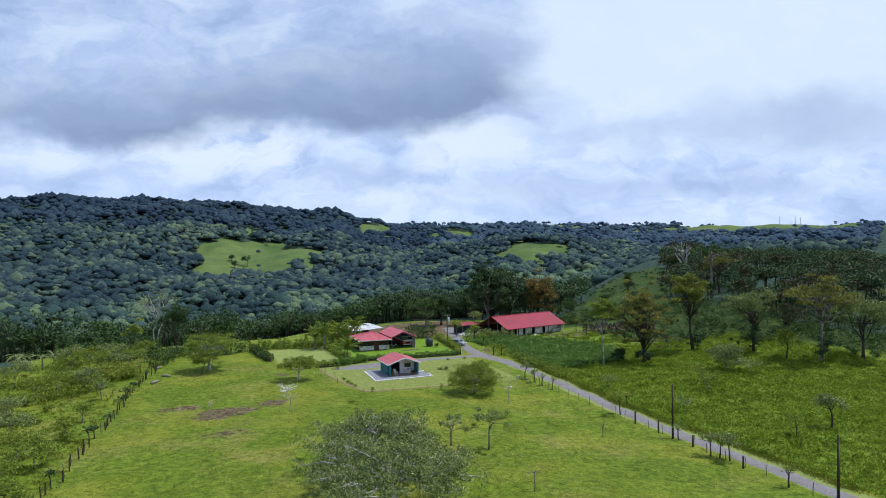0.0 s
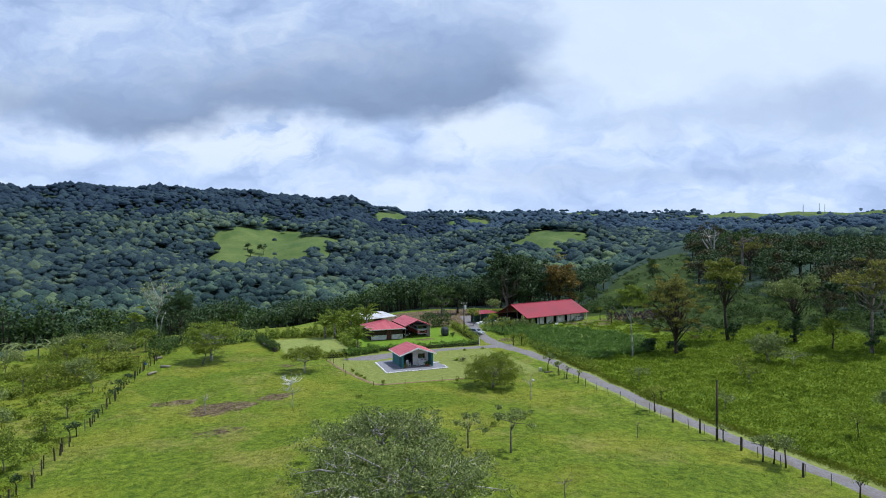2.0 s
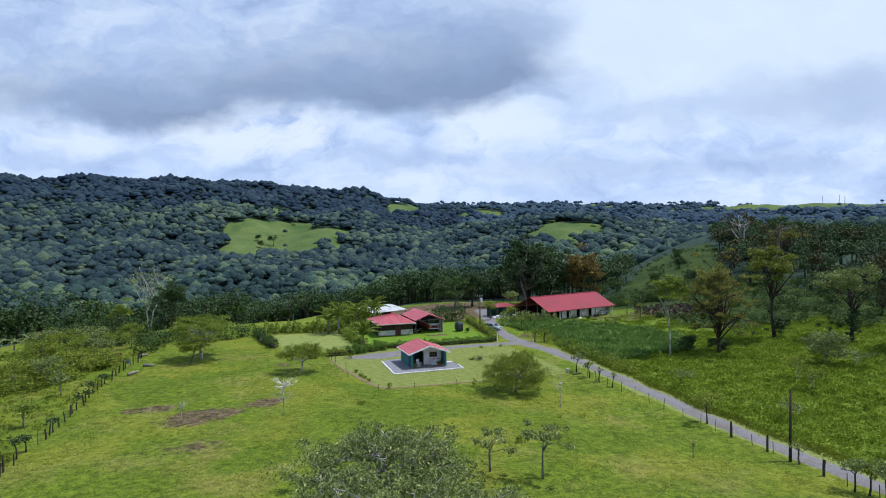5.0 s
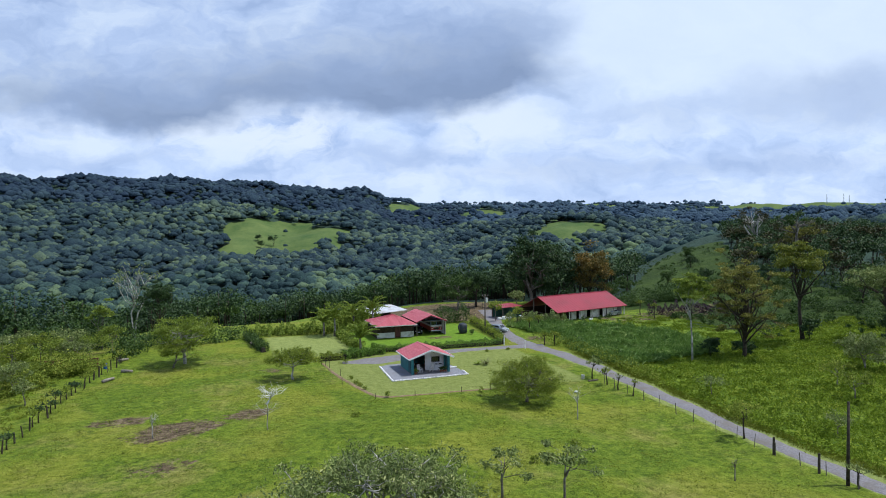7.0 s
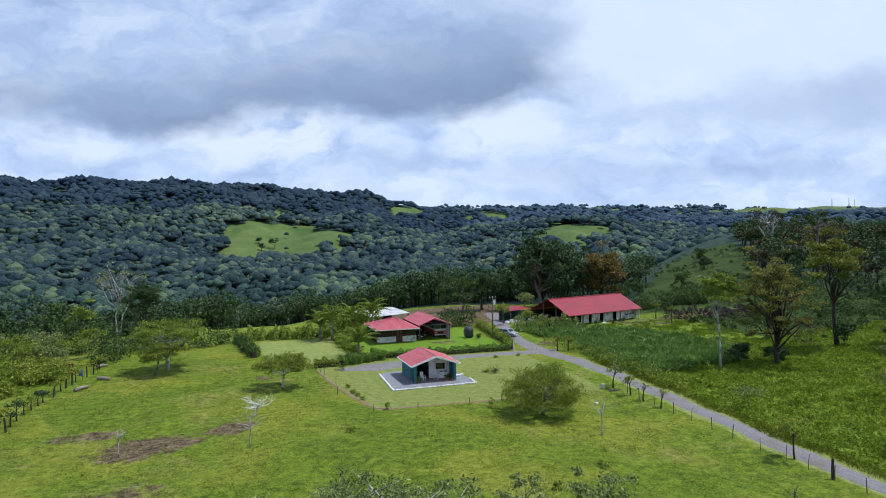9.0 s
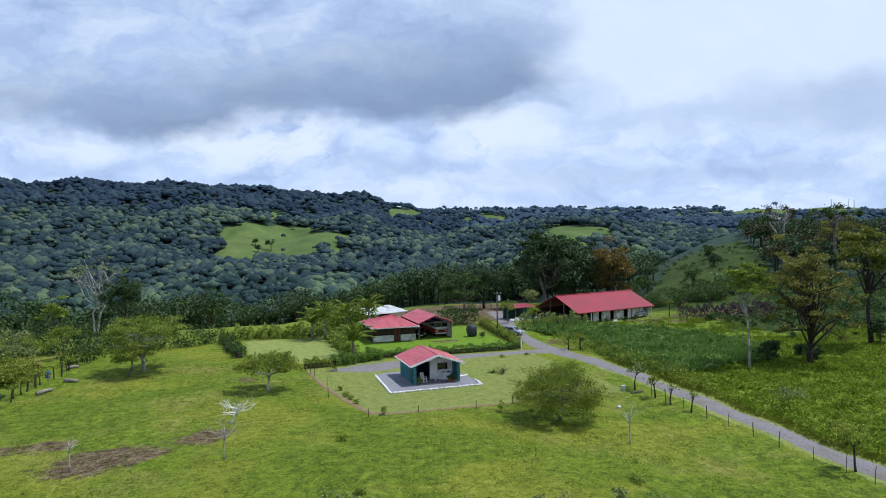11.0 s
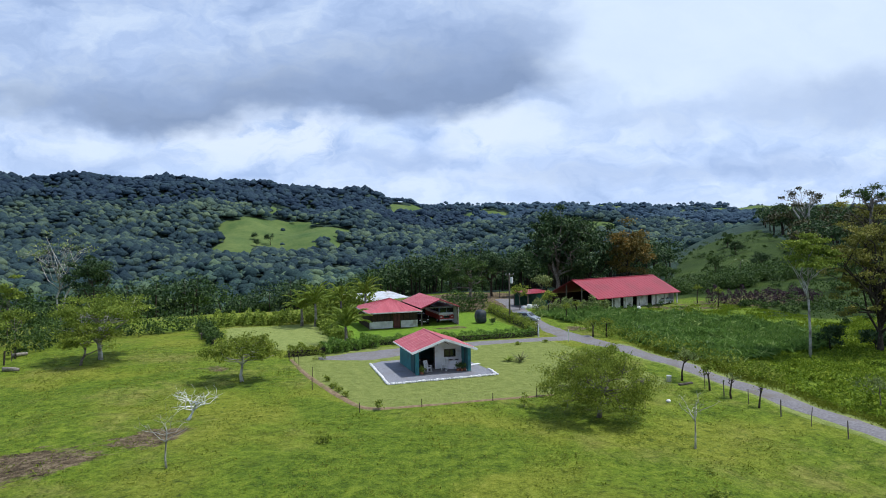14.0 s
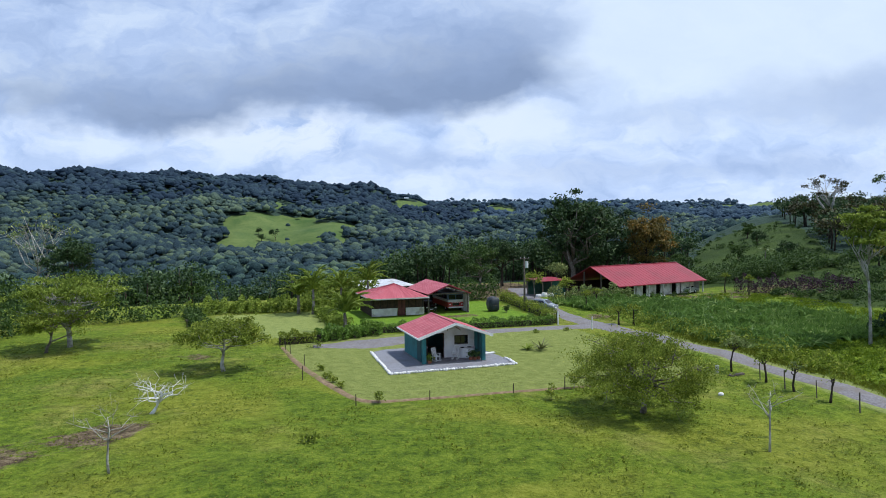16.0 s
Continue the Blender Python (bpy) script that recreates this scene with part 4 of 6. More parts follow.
def dome(level, seed, lumpy=0.34):
    """An uneven cauliflower crown, open below."""
    v, f = icosphere(level)
    keep = v[f].mean(1)[:, 2] > -0.45
    f = f[keep]
    used = np.unique(f)
    again = np.full(len(v), -1)
    again[used] = np.arange(len(used))
    v, f = v[used], again[f]
    r = np.ones(len(v))
    rng = np.random.default_rng(seed)
    for _ in range(16):
        d = rng.normal(size=3)
        d /= np.linalg.norm(d)
        r += lumpy * np.exp((v @ d - 1) * 14) * rng.uniform(0.3, 1.2)
    r += rng.normal(size=len(v)) * (0.06 if level > 1 else 0.03)
    return v * r[:, None], f


def scatter(rng, count, a0, a1, r0, r1):
    """Places spread evenly by area over a sector."""
    a = np.radians(rng.uniform(a0, a1, count)) + VIEW
    r = np.sqrt(rng.uniform(r0 * r0, r1 * r1, count))
    return CX + r * np.sin(a), CY + r * np.cos(a)


def far_woods(name, count, r0, r1, mat, label, level, size, seed, a0=-44, a1=44, tufts=0):
    rng = np.random.default_rng(seed)
    x, y = scatter(rng, count, a0, a1, r0, r1)
    a, r = bearing(x, y)
    keep = (open_land(x, y) < 0.5) & (r > edge_of_forest(a) + 30)
    keep &= ~((a > deg(1020)) & (r < 400))
    keep |= (rng.uniform(size=count) < 0.006) & (r > 620)
    x, y = x[keep], y[keep]
    z = land(x, y)
    shapes = [dome(level, s_) for s_ in range(6)]
    g = Geo()
    kind = rng.integers(0, len(shapes), len(x))
    for k, (v, f) in enumerate(shapes):
        at = np.nonzero(kind == k)[0]
        if not len(at):
            continue
        s_ = size * rng.uniform(0.45, 1.2, len(at)) * rng.choice((0.8, 1, 1, 1.3), len(at))
        turn = rng.uniform(0, 2 * np.pi, len(at))
        c, s2 = np.cos(turn), np.sin(turn)
        px = (v[None, :, 0] * c[:, None] - v[None, :, 1] * s2[:, None]) * s_[:, None] + x[at][:, None]
        py = (v[None, :, 0] * s2[:, None] + v[None, :, 1] * c[:, None]) * s_[:, None] + y[at][:, None]
        tall = s_ * rng.uniform(0.48, 0.82, len(at))
        pz = v[None, :, 2] * tall[:, None] + (z[at] + rng.uniform(5.0, 8.5, len(at)))[:, None]
        vv = np.stack((px, py, pz), -1).reshape(-1, 3)
        ff = (f[None] + (np.arange(len(at)) * len(v))[:, None, None]).reshape(-1, 3)
        g.bulk(vv, ff)
        if tufts:
            d = rng.normal(size=(len(at), tufts, 3))
            d[..., 2] = np.abs(d[..., 2]) + 0.15
            d /= np.linalg.norm(d, axis=2)[..., None]
            mid_ = np.stack((x[at], y[at], pz.mean(1)), -1)[:, None]
            g.leaves((mid_ + d * np.stack((s_, s_, tall), -1)[:, None] * rng.uniform(0.95, 1.25, (len(at), tufts, 1))).reshape(-1, 3), size * 0.25, rng, 0.6, 0.7)
    single(name, g, mat, label, "forest", kind="stuff", smooth=True)


# haze deepens from zone to zone through the canopy colours
far_woods("hillside_forest", 6200, 290, 600, FAR_NEAR, "dense dark rainforest canopy on the valley slopes, haze tint in its colour", 2, 4.1, 11, -37, 37, tufts=8)
far_woods("hillside_forest", 11500, 600, 1000, FAR, "dense dark rainforest canopy on the far hillside, haze tint in its colour", 2, 4.4, 12, -37, 37, tufts=3)
far_woods("hillside_forest", 4800, 1000, 1400, FARTHEST, "rainforest canopy high on the hillside, haze and cloud shade in its colour", 2, 5.0, 13, -37, 2)
far_woods("hillside_forest", 3600, 1000, 1400, RIDGE, "rainforest canopy across the valley, blue haze in its colour", 2, 5.0, 15, 2, 37)
far_woods("ridge_forest", 3400, 1400, 2050, RIDGE, "wooded ridge on the horizon, blue haze in its colour", 2, 5.0, 14, -6, 37)


def near_woods(name, count, mat, label, seed, zone, tall=(8, 14), per=400, leaf=0.74):
    """Single leafy trees of the nearer woods, in one mesh with their trunks apart."""
    rng = np.random.default_rng(seed)
    a0, a1, r0, r1 = zone
    x, y = scatter(rng, count, a0, a1, r0, r1)
    a, r = bearing(x, y)
    keep = (r > edge_of_forest(a) + rng.uniform(0, 6, count))
    x, y = x[keep], y[keep]
    z = land(x, y)
    g, t = Geo(), Geo()
    pts = []
    for k in range(len(x)):
        h = rng.uniform(*tall)
        w = h * rng.uniform(0.34, 0.54)
        lumps, p = crown_points(rng, per, (x[k], y[k], z[k] + h * 0.56), w, w, h * 0.38, h * 0.19, 0.5, flat=0.5, lumps=26)
        pts.append(p)
        t.tube([(x[k], y[k], z[k] - 0.5), (x[k] + rng.normal() * 0.3, y[k], z[k] + h * 0.4), (x[k] + rng.normal() * 0.5, y[k], z[k] + h * 0.8)], [0.25, 0.18, 0.06], 5)
    g.leaves(np.concatenate(pts), leaf, rng, up=0.9, slim=0.7)
    single(name, g, mat, label, "forest", kind="stuff")
    single(name + "_trunks", t, DARK_BARK, "grey trunks of the woods behind the farm", "trunks", kind="stuff", smooth=True)


near_woods("forest_edge", 520, LEAF_DARK, "dark leafy trees along the valley edge behind the farm", 21, (-38, deg(960), 145, 300), (6, 14))
near_woods("forest_edge", 150, LEAF_DARK_GREEN, "greener trees standing among the dark woods", 22, (-38, deg(960), 150, 300), (7, 12))
near_woods("hill_woods", 90, LEAF_DARK, "dark trees at the back of the farm yard", 25, (deg(950), deg(1135), 184, 330), (7, 12))
near_woods("hill_woods", 230, LEAF_DARK, "dark trees over the slope beyond the barn", 23, (deg(1290), 44, 160, 340), (6, 10))
# rusty trees here take the darkened leaf copy as cloud shade
near_woods("hill_woods", 70, LEAF_RUST_SHADED, "rusty trees over the slope beyond the barn, darkened for cloud shade", 24, (deg(1290), 44, 165, 320), (6, 10))

# ---------------------------------------------------------------- single trees

tree(-18.8, -47.5, 5.7, 15.4, "broad spreading pasture tree with grey-green leaves and pale twigs", LEAF_GREY, PALE_BARK, 17000, 0.30, 0.22, 0.28, 1.15, 3, 24, 0.5, depth=5.4, twigs=3, forks=2, slim=0.42)
tree(-19.4, -57.6, 5.2, 18.0, "wide low pasture tree with grey-green leaves", LEAF_GREY, PALE_BARK, 16000, 0.30, 0.22, 0.28, 1.15, 2, 24, 0.5, depth=5.0, twigs=3, forks=2, slim=0.42)
tree(-7.9, -42.9, 3.9, 4.6, "small airy pasture tree with sparse leaves", LEAF_GREY, BARK, 760, 0.24, 0.4, 0.09, 0.62, 4, 9, 0.4, twigs=2, lean=(0.3, 0), forks=2)
tree(-4.3, -46.0, 5.2, 5.6, "slender airy pasture tree with sparse leaves", LEAF_GREY, BARK, 1050, 0.25, 0.42, 0.1, 0.65, 5, 10, 0.4, twigs=2)
tree(6.2, -17.6, 5.0, 9.0, "low round fruit tree with olive leaves spreading to the ground", LEAF, BARK, 27000, 0.17, 0.16, 0.17, 0.8, 6, 18, 0.45, depth=4.7, twigs=1, slim=0.42)
tree(11.2, -9.0, 3.6, 4.6, "low bushy tree with pale olive leaves", LEAF, BARK, 3200, 0.22, 0.15, 0.12, 0.8, 7, 9, 0.4, twigs=1)
tree(-18.7, 4.3, 4.6, 7.2, "rounded pasture tree with a whitewashed foot", LEAF, PALE_BARK, 7200, 0.24, 0.26, 0.14, 0.85, 8, 14, 0.4, twigs=2)
tree(-33.4, 21.5, 7.8, 10.0, "spreading pasture tree with yellow-green leaves and pale limbs", LEAF_BRIGHT, PALE_BARK, 11500, 0.27, 0.22, 0.2, 1.15, 9, 18, 0.45, twigs=2, forks=2, flat=0.35)
tree(-35.0, 19.0, 4.6, 7.0, "low olive tree in front of a larger one", LEAF, BARK, 4200, 0.26, 0.2, 0.14, 1.0, 10, 10, 0.45, twigs=1, lean=(0.8, 0), flat=0.4)
tree(-44.6, 56.0, 16.5, 10.5, "tall half-dead tree with bare pale limbs", LEAF_GREY, PALE_BARK, 420, 0.4, 0.3, 0.17, 1.0, 11, 14, 0.4, twigs=5, forks=2, lumps=70)
tree(-40.0, 55.0, 12.0, 7.0, "dark tree with dense leaves at the wood's edge", LEAF_DARK, DARK_BARK, 4600, 0.4, 0.2, 0.2, 1.2, 12, 10)
tree(-48.5, 44.0, 9.5, 4.0, "slim young tree with bright layered leaves", LEAF_BRIGHT, BARK, 1400, 0.38, 0.2, 0.1, 0.9, 13, 9, 0.5, flat=0.3)
tree(39.6, -5.4, 15.0, 5.6, "tall slim tree with a pale trunk and layered bright leaves", LEAF_BRIGHT, PALE_BARK, 6000, 0.36, 0.40, 0.13, 1.35, 7, 20, 0.25, lean=(-0.3, 0.2), twigs=1, flat=0.24, lumps=20)
tree(48.6, -6.3, 17.0, 13.0, "large sparse tree with rusty leaves and mossy grey limbs", LEAF_RUST, DARK_BARK, 13500, 0.32, 0.10, 0.30, 1.05, 15, 40, 0.2, twigs=3, flat=0.4, lumps=130)
tree(65.3, -1.4, 17.6, 9.0, "tall open tree with yellow-green tufts of leaves", LEAF_YELLOW, DARK_BARK, 6500, 0.42, 0.35, 0.3, 1.7, 16, 18, 0.4, twigs=1, lean=(-1.6, 0), flat=0.4, lumps=24)
tree(73.7, -10.0, 15.0, 10.5, "tall tree with grey-green leaves over an ivy-dark trunk", LEAF_GREY, DARK_BARK, 5600, 0.38, 0.3, 0.28, 1.5, 17, 18, 0.4, twigs=2, flat=0.45, lumps=34)
tree(78.3, -22.4, 17.0, 13.5, "wide sparse tree with bronze leaves and pale limbs", LEAF_RUST, BARK, 6200, 0.40, 0.42, 0.28, 1.5, 18, 24, 0.45, twigs=3, flat=0.4, lumps=38)
tree(87.4, -24.1, 14.0, 12.0, "leafy tree with soft grey-green foliage", LEAF_GREY, DARK_BARK, 6200, 0.40, 0.22, 0.3, 1.5, 19, 14)
tree(74.6, -17.6, 6.5, 6.0, "small olive tree on the weedy slope", LEAF, DARK_BARK, 1800, 0.4, 0.2, 0.15, 1.2, 20, 8)
tree(57.8, -19.0, 5.4, 7.2, "dense round bush with grey-green leaves", LEAF_GREY, BARK, 4800, 0.3, 0.1, 0.15, 1.0, 21, 8, 0.4, name="bush", category="bush")
tree(46.6, -24.4, 3.6, 4.2, "thin shrub with sparse olive leaves", LEAF, BARK, 700, 0.28, 0.3, 0.07, 0.8, 22, 8, twigs=2, name="bush", category="bush")
tree(60.2, -22.1, 3.0, 4.6, "pale twiggy shrub among the weeds", LEAF_GREY, PALE_BARK, 450, 0.26, 0.25, 0.06, 0.8, 23, 10, twigs=3, name="bush", category="bush")
tree(43.9, -52.0, 4.6, 4.2, "small field tree with a dark trunk", LEAF_GREY, DARK_BARK, 1500, 0.3, 0.42, 0.13, 0.9, 24, 8)
tree(36.0, -53.2, 3.0, 2.2, "thin young tree among the weeds", LEAF, DARK_BARK, 260, 0.25, 0.5, 0.06, 0.6, 25, 5)
tree(31.5, -37.5, 2.4, 2.6, "thin shrub beside the road", LEAF_GREY, BARK, 380, 0.24, 0.3, 0.05, 0.6, 26, 6, name="bush", category="bush")
tree(44.0, -29.0, 3.6, 4.6, "crooked sparse shrub among the weeds", LEAF, BARK, 900, 0.28, 0.3, 0.08, 0.9, 27, 8, twigs=2, name="bush", category="bush")
tree(29.4, -21.5, 2.6, 3.0, "airy shrub beside the road", LEAF_GREY, BARK, 420, 0.24, 0.35, 0.05, 0.7, 28, 6, name="bush", category="bush")
# behind the barn and farm yard
tree(49.0, 69.0, 19.5, 16.0, "huge dark tree towering behind the barn", LEAF_DARK, BARK, 9000, 0.75, 0.15, 0.5, 2.0, 31, 18, 0.35, twigs=1)
tree(57.0, 71.5, 17.5, 15.0, "large dark tree with dense foliage behind the barn", LEAF_DARK, DARK_BARK, 9000, 0.75, 0.06, 0.45, 2.0, 32, 14, 0.3)
tree(66.5, 69.0, 16.0, 11.5, "large tree with orange-brown blossom behind the barn", LEAF_ORANGE, DARK_BARK, 8000, 0.6, 0.1, 0.4, 1.7, 33, 14, 0.35)
tree(30.0, 73.0, 9.2, 12.0, "round green tree behind the bare yard", LEAF_DARK_GREEN, BARK, 5200, 0.45, 0.18, 0.3, 1.5, 34, 12, 0.4)
tree(36.5, 77.0, 10.0, 12.0, "dark round tree behind the bare yard", LEAF_DARK, DARK_BARK, 5200, 0.5, 0.22, 0.3, 1.6, 35, 12, 0.4)
tree(40.5, 60.0, 6.0, 5.0, "small light tree at the yard's edge", LEAF_GREY, BARK, 1500, 0.35, 0.25, 0.12, 1.0, 36, 8)
tree(30.8, 38.2, 4.2, 2.8, "small roadside tree on a thin dark stem", LEAF, DARK_BARK, 650, 0.3, 0.4, 0.08, 0.7, 38, 6)
tree(28.2, 44.0, 5.0, 3.2, "young roadside tree with loose leaves", LEAF, BARK, 700, 0.3, 0.35, 0.08, 0.8, 39, 6)
for k, (x, y, h) in enumerate(((29.5, 29.9, 2.8), (26.5, 13.8, 2.6), (24.9, 14.4, 2.4), (62.3, 40.4, 3.6), (61.3, 33.9, 3.6), (33.0, 33.0, 2.6))):
    tree(x, y, h, 1.7, "short living fence post sprouting leaves", LEAF, DARK_BARK, 190, 0.26, 0.55, 0.1, 0.5, 40 + k, 4, group="sprouting posts")
tree(151.0, 100.0, 17.5, 15.0, "bare-crowned tree with dark hanging clumps on the hill", LEAF_RUST_SHADED, PALE_BARK, 900, 0.6, 0.35, 0.35, 1.6, 50, 28, 0.6, twigs=5, forks=2)
tree(124.0, 56.0, 18.5, 13.0, "flat-topped tree with layered dark foliage", LEAF_DARK_GREEN, BARK, 1800, 0.5, 0.62, 0.35, 1.4, 51, 16, 0.5, twigs=2)
tree(133.0, 62.0, 15.0, 12.0, "broad rusty tree on the slope", LEAF_RUST, DARK_BARK, 2200, 0.5, 0.35, 0.35, 1.3, 52, 14)
# hill trees: leaf tones chosen darker to show the cloud's shade
for k, (x, y, h, w, mat) in enumerate(((95, 74, 5, 4, LEAF_DARK_GREEN), (103, 68, 4.5, 4, LEAF_DARK), (84, 78, 4, 5, LEAF_DARK_GREEN), (120, 95, 4, 4, LEAF_DARK), (76, 74, 4.5, 6, LEAF_DARK_GREEN), (132, 112, 5, 5, LEAF_DARK_GREEN),
                                    (92, 92, 4, 5, LEAF_DARK_GREEN), (104, 46, 9, 9, LEAF_DARK), (111, 30, 11, 10, LEAF_DARK), (100, 16, 9, 9, LEAF_DARK_GREEN), (119, 12, 12, 11, LEAF_RUST_SHADED), (106, -4, 10, 9, LEAF_DARK),
                                    (122, -14, 12, 11, LEAF_DARK), (96, 2, 8, 8, LEAF_RUST_SHADED), (112, -32, 12, 11, LEAF_DARK), (100, -40, 10, 9, LEAF_DARK_GREEN))):
    tree(x, y, h, w, "scrubby tree on the hill beyond the field, darkened for cloud shade" if mat is not LEAF_RUST_SHADED else "bronze scrubby tree on the hill beyond the field, darkened for cloud shade", mat, DARK_BARK, 1500, 0.42, 0.15, 0.2, 1.3, 60 + k, 7, group="hill trees")

# bare saplings
for k, (x, y, h, w, mat, label) in enumerate(((-23.5, -19.0, 3.5, 3.8, PALE_BARK, "bare sapling with pale branches"), (-34.5, -17.1, 3.0, 1.6, PALE_BARK, "thin bare sapling beside the soil patch"),
                                           (8.6, -25.3, 4.2, 3.2, PALE_BARK, "thin leafless sapling in the pasture"), (-5.8, -59.7, 2.9, 2.4, BARK, "bare twiggy sapling in the pasture"),
                                           (13.2, -43.5, 2.2, 0.9, BARK, "thin dry stem in the pasture"))):
    tree(x, y, h, w, label, LEAF_GREY, mat, 0, 0.2, 0.4, 0.055, 0.4, 90 + k, 8, 0.75, twigs=3, category="sapling", name="sapling")
tree(-23.0, -7.2, 2.6, 4.4, "fallen dead tree bleached white on the soil", LEAF_GREY, STONE, 0, 0.2, 0.2, 0.11, 0.5, 97, 14, 0.6, twigs=4, category="dead tree", name="dead_tree", depth=2.2, lean=(0.9, 0))

# roadside fence: posts and living stems
FENCE_X = lambda y: np.interp(y, (-70, -45, -35, -24, -10), (20.6, 21.3, 21.4, 20.6, 19.6))


def post(x, y, h, r, label, mat=None, lean=0.0, name="fence_post", group="roadside fence"):
    z = ground_at(x, y)
    g = Geo().tube([(0, 0, -0.1), (lean * 0.4, 0.02, h * 0.5), (lean, 0, h)], [r, r * 0.95, r * 0.85], 7)
    ob = single(name, g, mat or WOOD, label, "post", group, smooth=False)
    ob.matrix_basis = pose(x, y, z)
    return ob


rngp = random.Random(5)
y = -68.5
while y < -11:
    post(FENCE_X(y) + rngp.uniform(-0.15, 0.15), y, rngp.uniform(1.15, 1.45), rngp.uniform(0.03, 0.05), "thin weathered wooden fence post beside the road", lean=rngp.uniform(-0.12, 0.12))
    y += rngp.uniform(2.4, 3.2)
for k, (x, y, h) in enumerate(((21.4, -39.4, 1.7), (21.2, -44.6, 1.75), (21.0, -51.3, 1.5), (20.4, -59.9, 1.4))):
    post(x, y, h, 0.12, "dark stout fence post overgrown with moss", DARK_BARK)
for k, (x, y, h, w, n) in enumerate(((22.3, -34.7, 3.5, 2.8, 900), (20.5, -54.8, 2.9, 2.6, 700), (20.9, -55.8, 2.5, 1.6, 250), (21.2, -57.1, 3.3, 2.8, 900), (20.4, -65.9, 2.4, 1.5, 160), (19.7, -9.8, 3.1, 2.4, 500),
                                  (19.9, -13.2, 2.5, 1.6, 200), (19.9, -15.8, 2.2, 0.9, 60), (20.2, -18.5, 2.1, 0.9, 60), (21.5, -48.2, 2.3, 1.6, 110), (26.9, -30.0, 2.2, 2.4, 420))):
    tree(x, y, h, w, "crooked living fence stem with a small leafy head", LEAF_GREY if k % 2 else LEAF, DARK_BARK, n, 0.24, 0.5, 0.08, 0.6, 110 + k, 6, 0.4, twigs=1, lean=((k % 3 - 1) * 0.3, 0), group="living fence")


def wires(name, points, heights, label):
    g = Geo()
    for h in heights:
        g.tube([(x, y, ground_at(x, y) + h) for x, y in points], [0.003] * len(points), 3)
    single(name, g, WOOD, label, "wire")


wires("fence_wire", [(FENCE_X(y), y) for y in range(-68, -9, 4)], (0.5, 0.85, 1.15), "thin barbed wire along the roadside posts")

# pasture fence on the far side of the field
LEFT = [(-43.0, 27.2), (-44.4, 18.2), (-45.8, 7.5), (-46.4, 1.8), (-46.9, -7.4), (-47.9, -18.7), (-48.8, -23.6), (-49.4, -30.4), (-49.8, -37.1), (-50.6, -42.1), (-51.6, -52), (-53, -64)]
at = 0.0
for k in range(len(LEFT) - 1):
    a, b = Vector(LEFT[k]), Vector(LEFT[k + 1])
    while at < (b - a).length:
        p = a.lerp(b, at / (b - a).length)
        r = rngp.random()
        if r < 0.5:
            post(p.x + rngp.uniform(-0.3, 0.3), p.y, rngp.uniform(1.1, 1.6), rngp.uniform(0.07, 0.13), "dark mossy fence post beside the pasture", DARK_BARK, rngp.uniform(-0.2, 0.2), group="pasture fence")
        elif r < 0.85:
            tree(p.x - 0.2, p.y, rngp.uniform(1.5, 2.4), rngp.uniform(0.9, 1.6), "living fence stem with dark tufts of leaves", LEAF_DARK if r < 0.7 else LEAF, DARK_BARK, 160, 0.24, 0.45, 0.07, 0.5, 140 + k, 4, group="pasture fence")
        else:
            post(p.x, p.y, rngp.uniform(1.2, 1.5), 0.05, "thin grey fence stake beside the pasture", WOOD, rngp.uniform(-0.25, 0.25), group="pasture fence")
        at += rngp.uniform(1.3, 2.3)
    at -= (b - a).length
wires("fence_wire", LEFT, (0.5, 0.9, 1.2), "thin barbed wire along the mossy posts")

# shrubs and young trees beyond that fence
spots = ((-55.9, 33.9, 5, 6), (-51.5, 34.5, 5.2, 6), (-48.5, 32.0, 4.6, 5), (-58.5, 28, 4.4, 6), (-60, 36, 5.5, 7), (-46.0, 38, 5, 5), (-57.9, 9.6, 4.0, 5.5), (-53.8, 10.4, 4.2, 5), (-56, 14, 3.8, 5), (-60.5, 7, 4, 5.5),
         (-58.4, -18.4, 3.6, 5), (-53.3, -32.4, 3.6, 4.6), (-56, -27, 3.2, 4.4), (-61, -10, 4, 5), (-62, -24, 4, 5.5), (-55.5, -40, 3.6, 5), (-50.5, 2.5, 3.2, 1.8), (-51.2, -12, 3.0, 1.8), (-52, -21, 3.4, 2.4), (-66, 20, 5, 6),
         (-70, 5, 5, 6), (-68, -12, 4.5, 6), (-50.0, 29.0, 4.4, 5), (-53.5, 30, 4.6, 5))
for k, (x, y, h, w) in enumerate(spots):
    tree(x, y, h, w, "airy young tree with soft green leaves" if k % 3 else "loose shrub with grey-green leaves", (LEAF, LEAF_BRIGHT, LEAF_GREY)[(k * 2) % 3], BARK, int(330 * w), 0.28, 0.3, 0.08, 1.0, 180 + k, 9, 0.45, twigs=1, group="young trees")


def corral():
    ob = thing("corral_fence", "brown wooden corral rails under the shrubs", "fence", pose(-53.5, 23.8, ground_at(-51, 23.8)))
    for k in range(6):
        part("post", Geo().box((k * 1.5 - 0.08, -0.08, -0.1), (k * 1.5 + 0.08, 0.08, 1.75)), CORRAL, ob)
    for k in range(4):
        part("rail", Geo().box((-0.2, -0.13, 0.35 + k * 0.4), (7.7, -0.08, 0.53 + k * 0.4)), CORRAL, ob)
    part("barrel", Geo().tube([(8.6, -0.3, 0), (8.6, -0.3, 0.4), (8.6, -0.3, 0.8)], [0.28, 0.3, 0.28], 12), BLUE, ob, "blue plastic barrel")


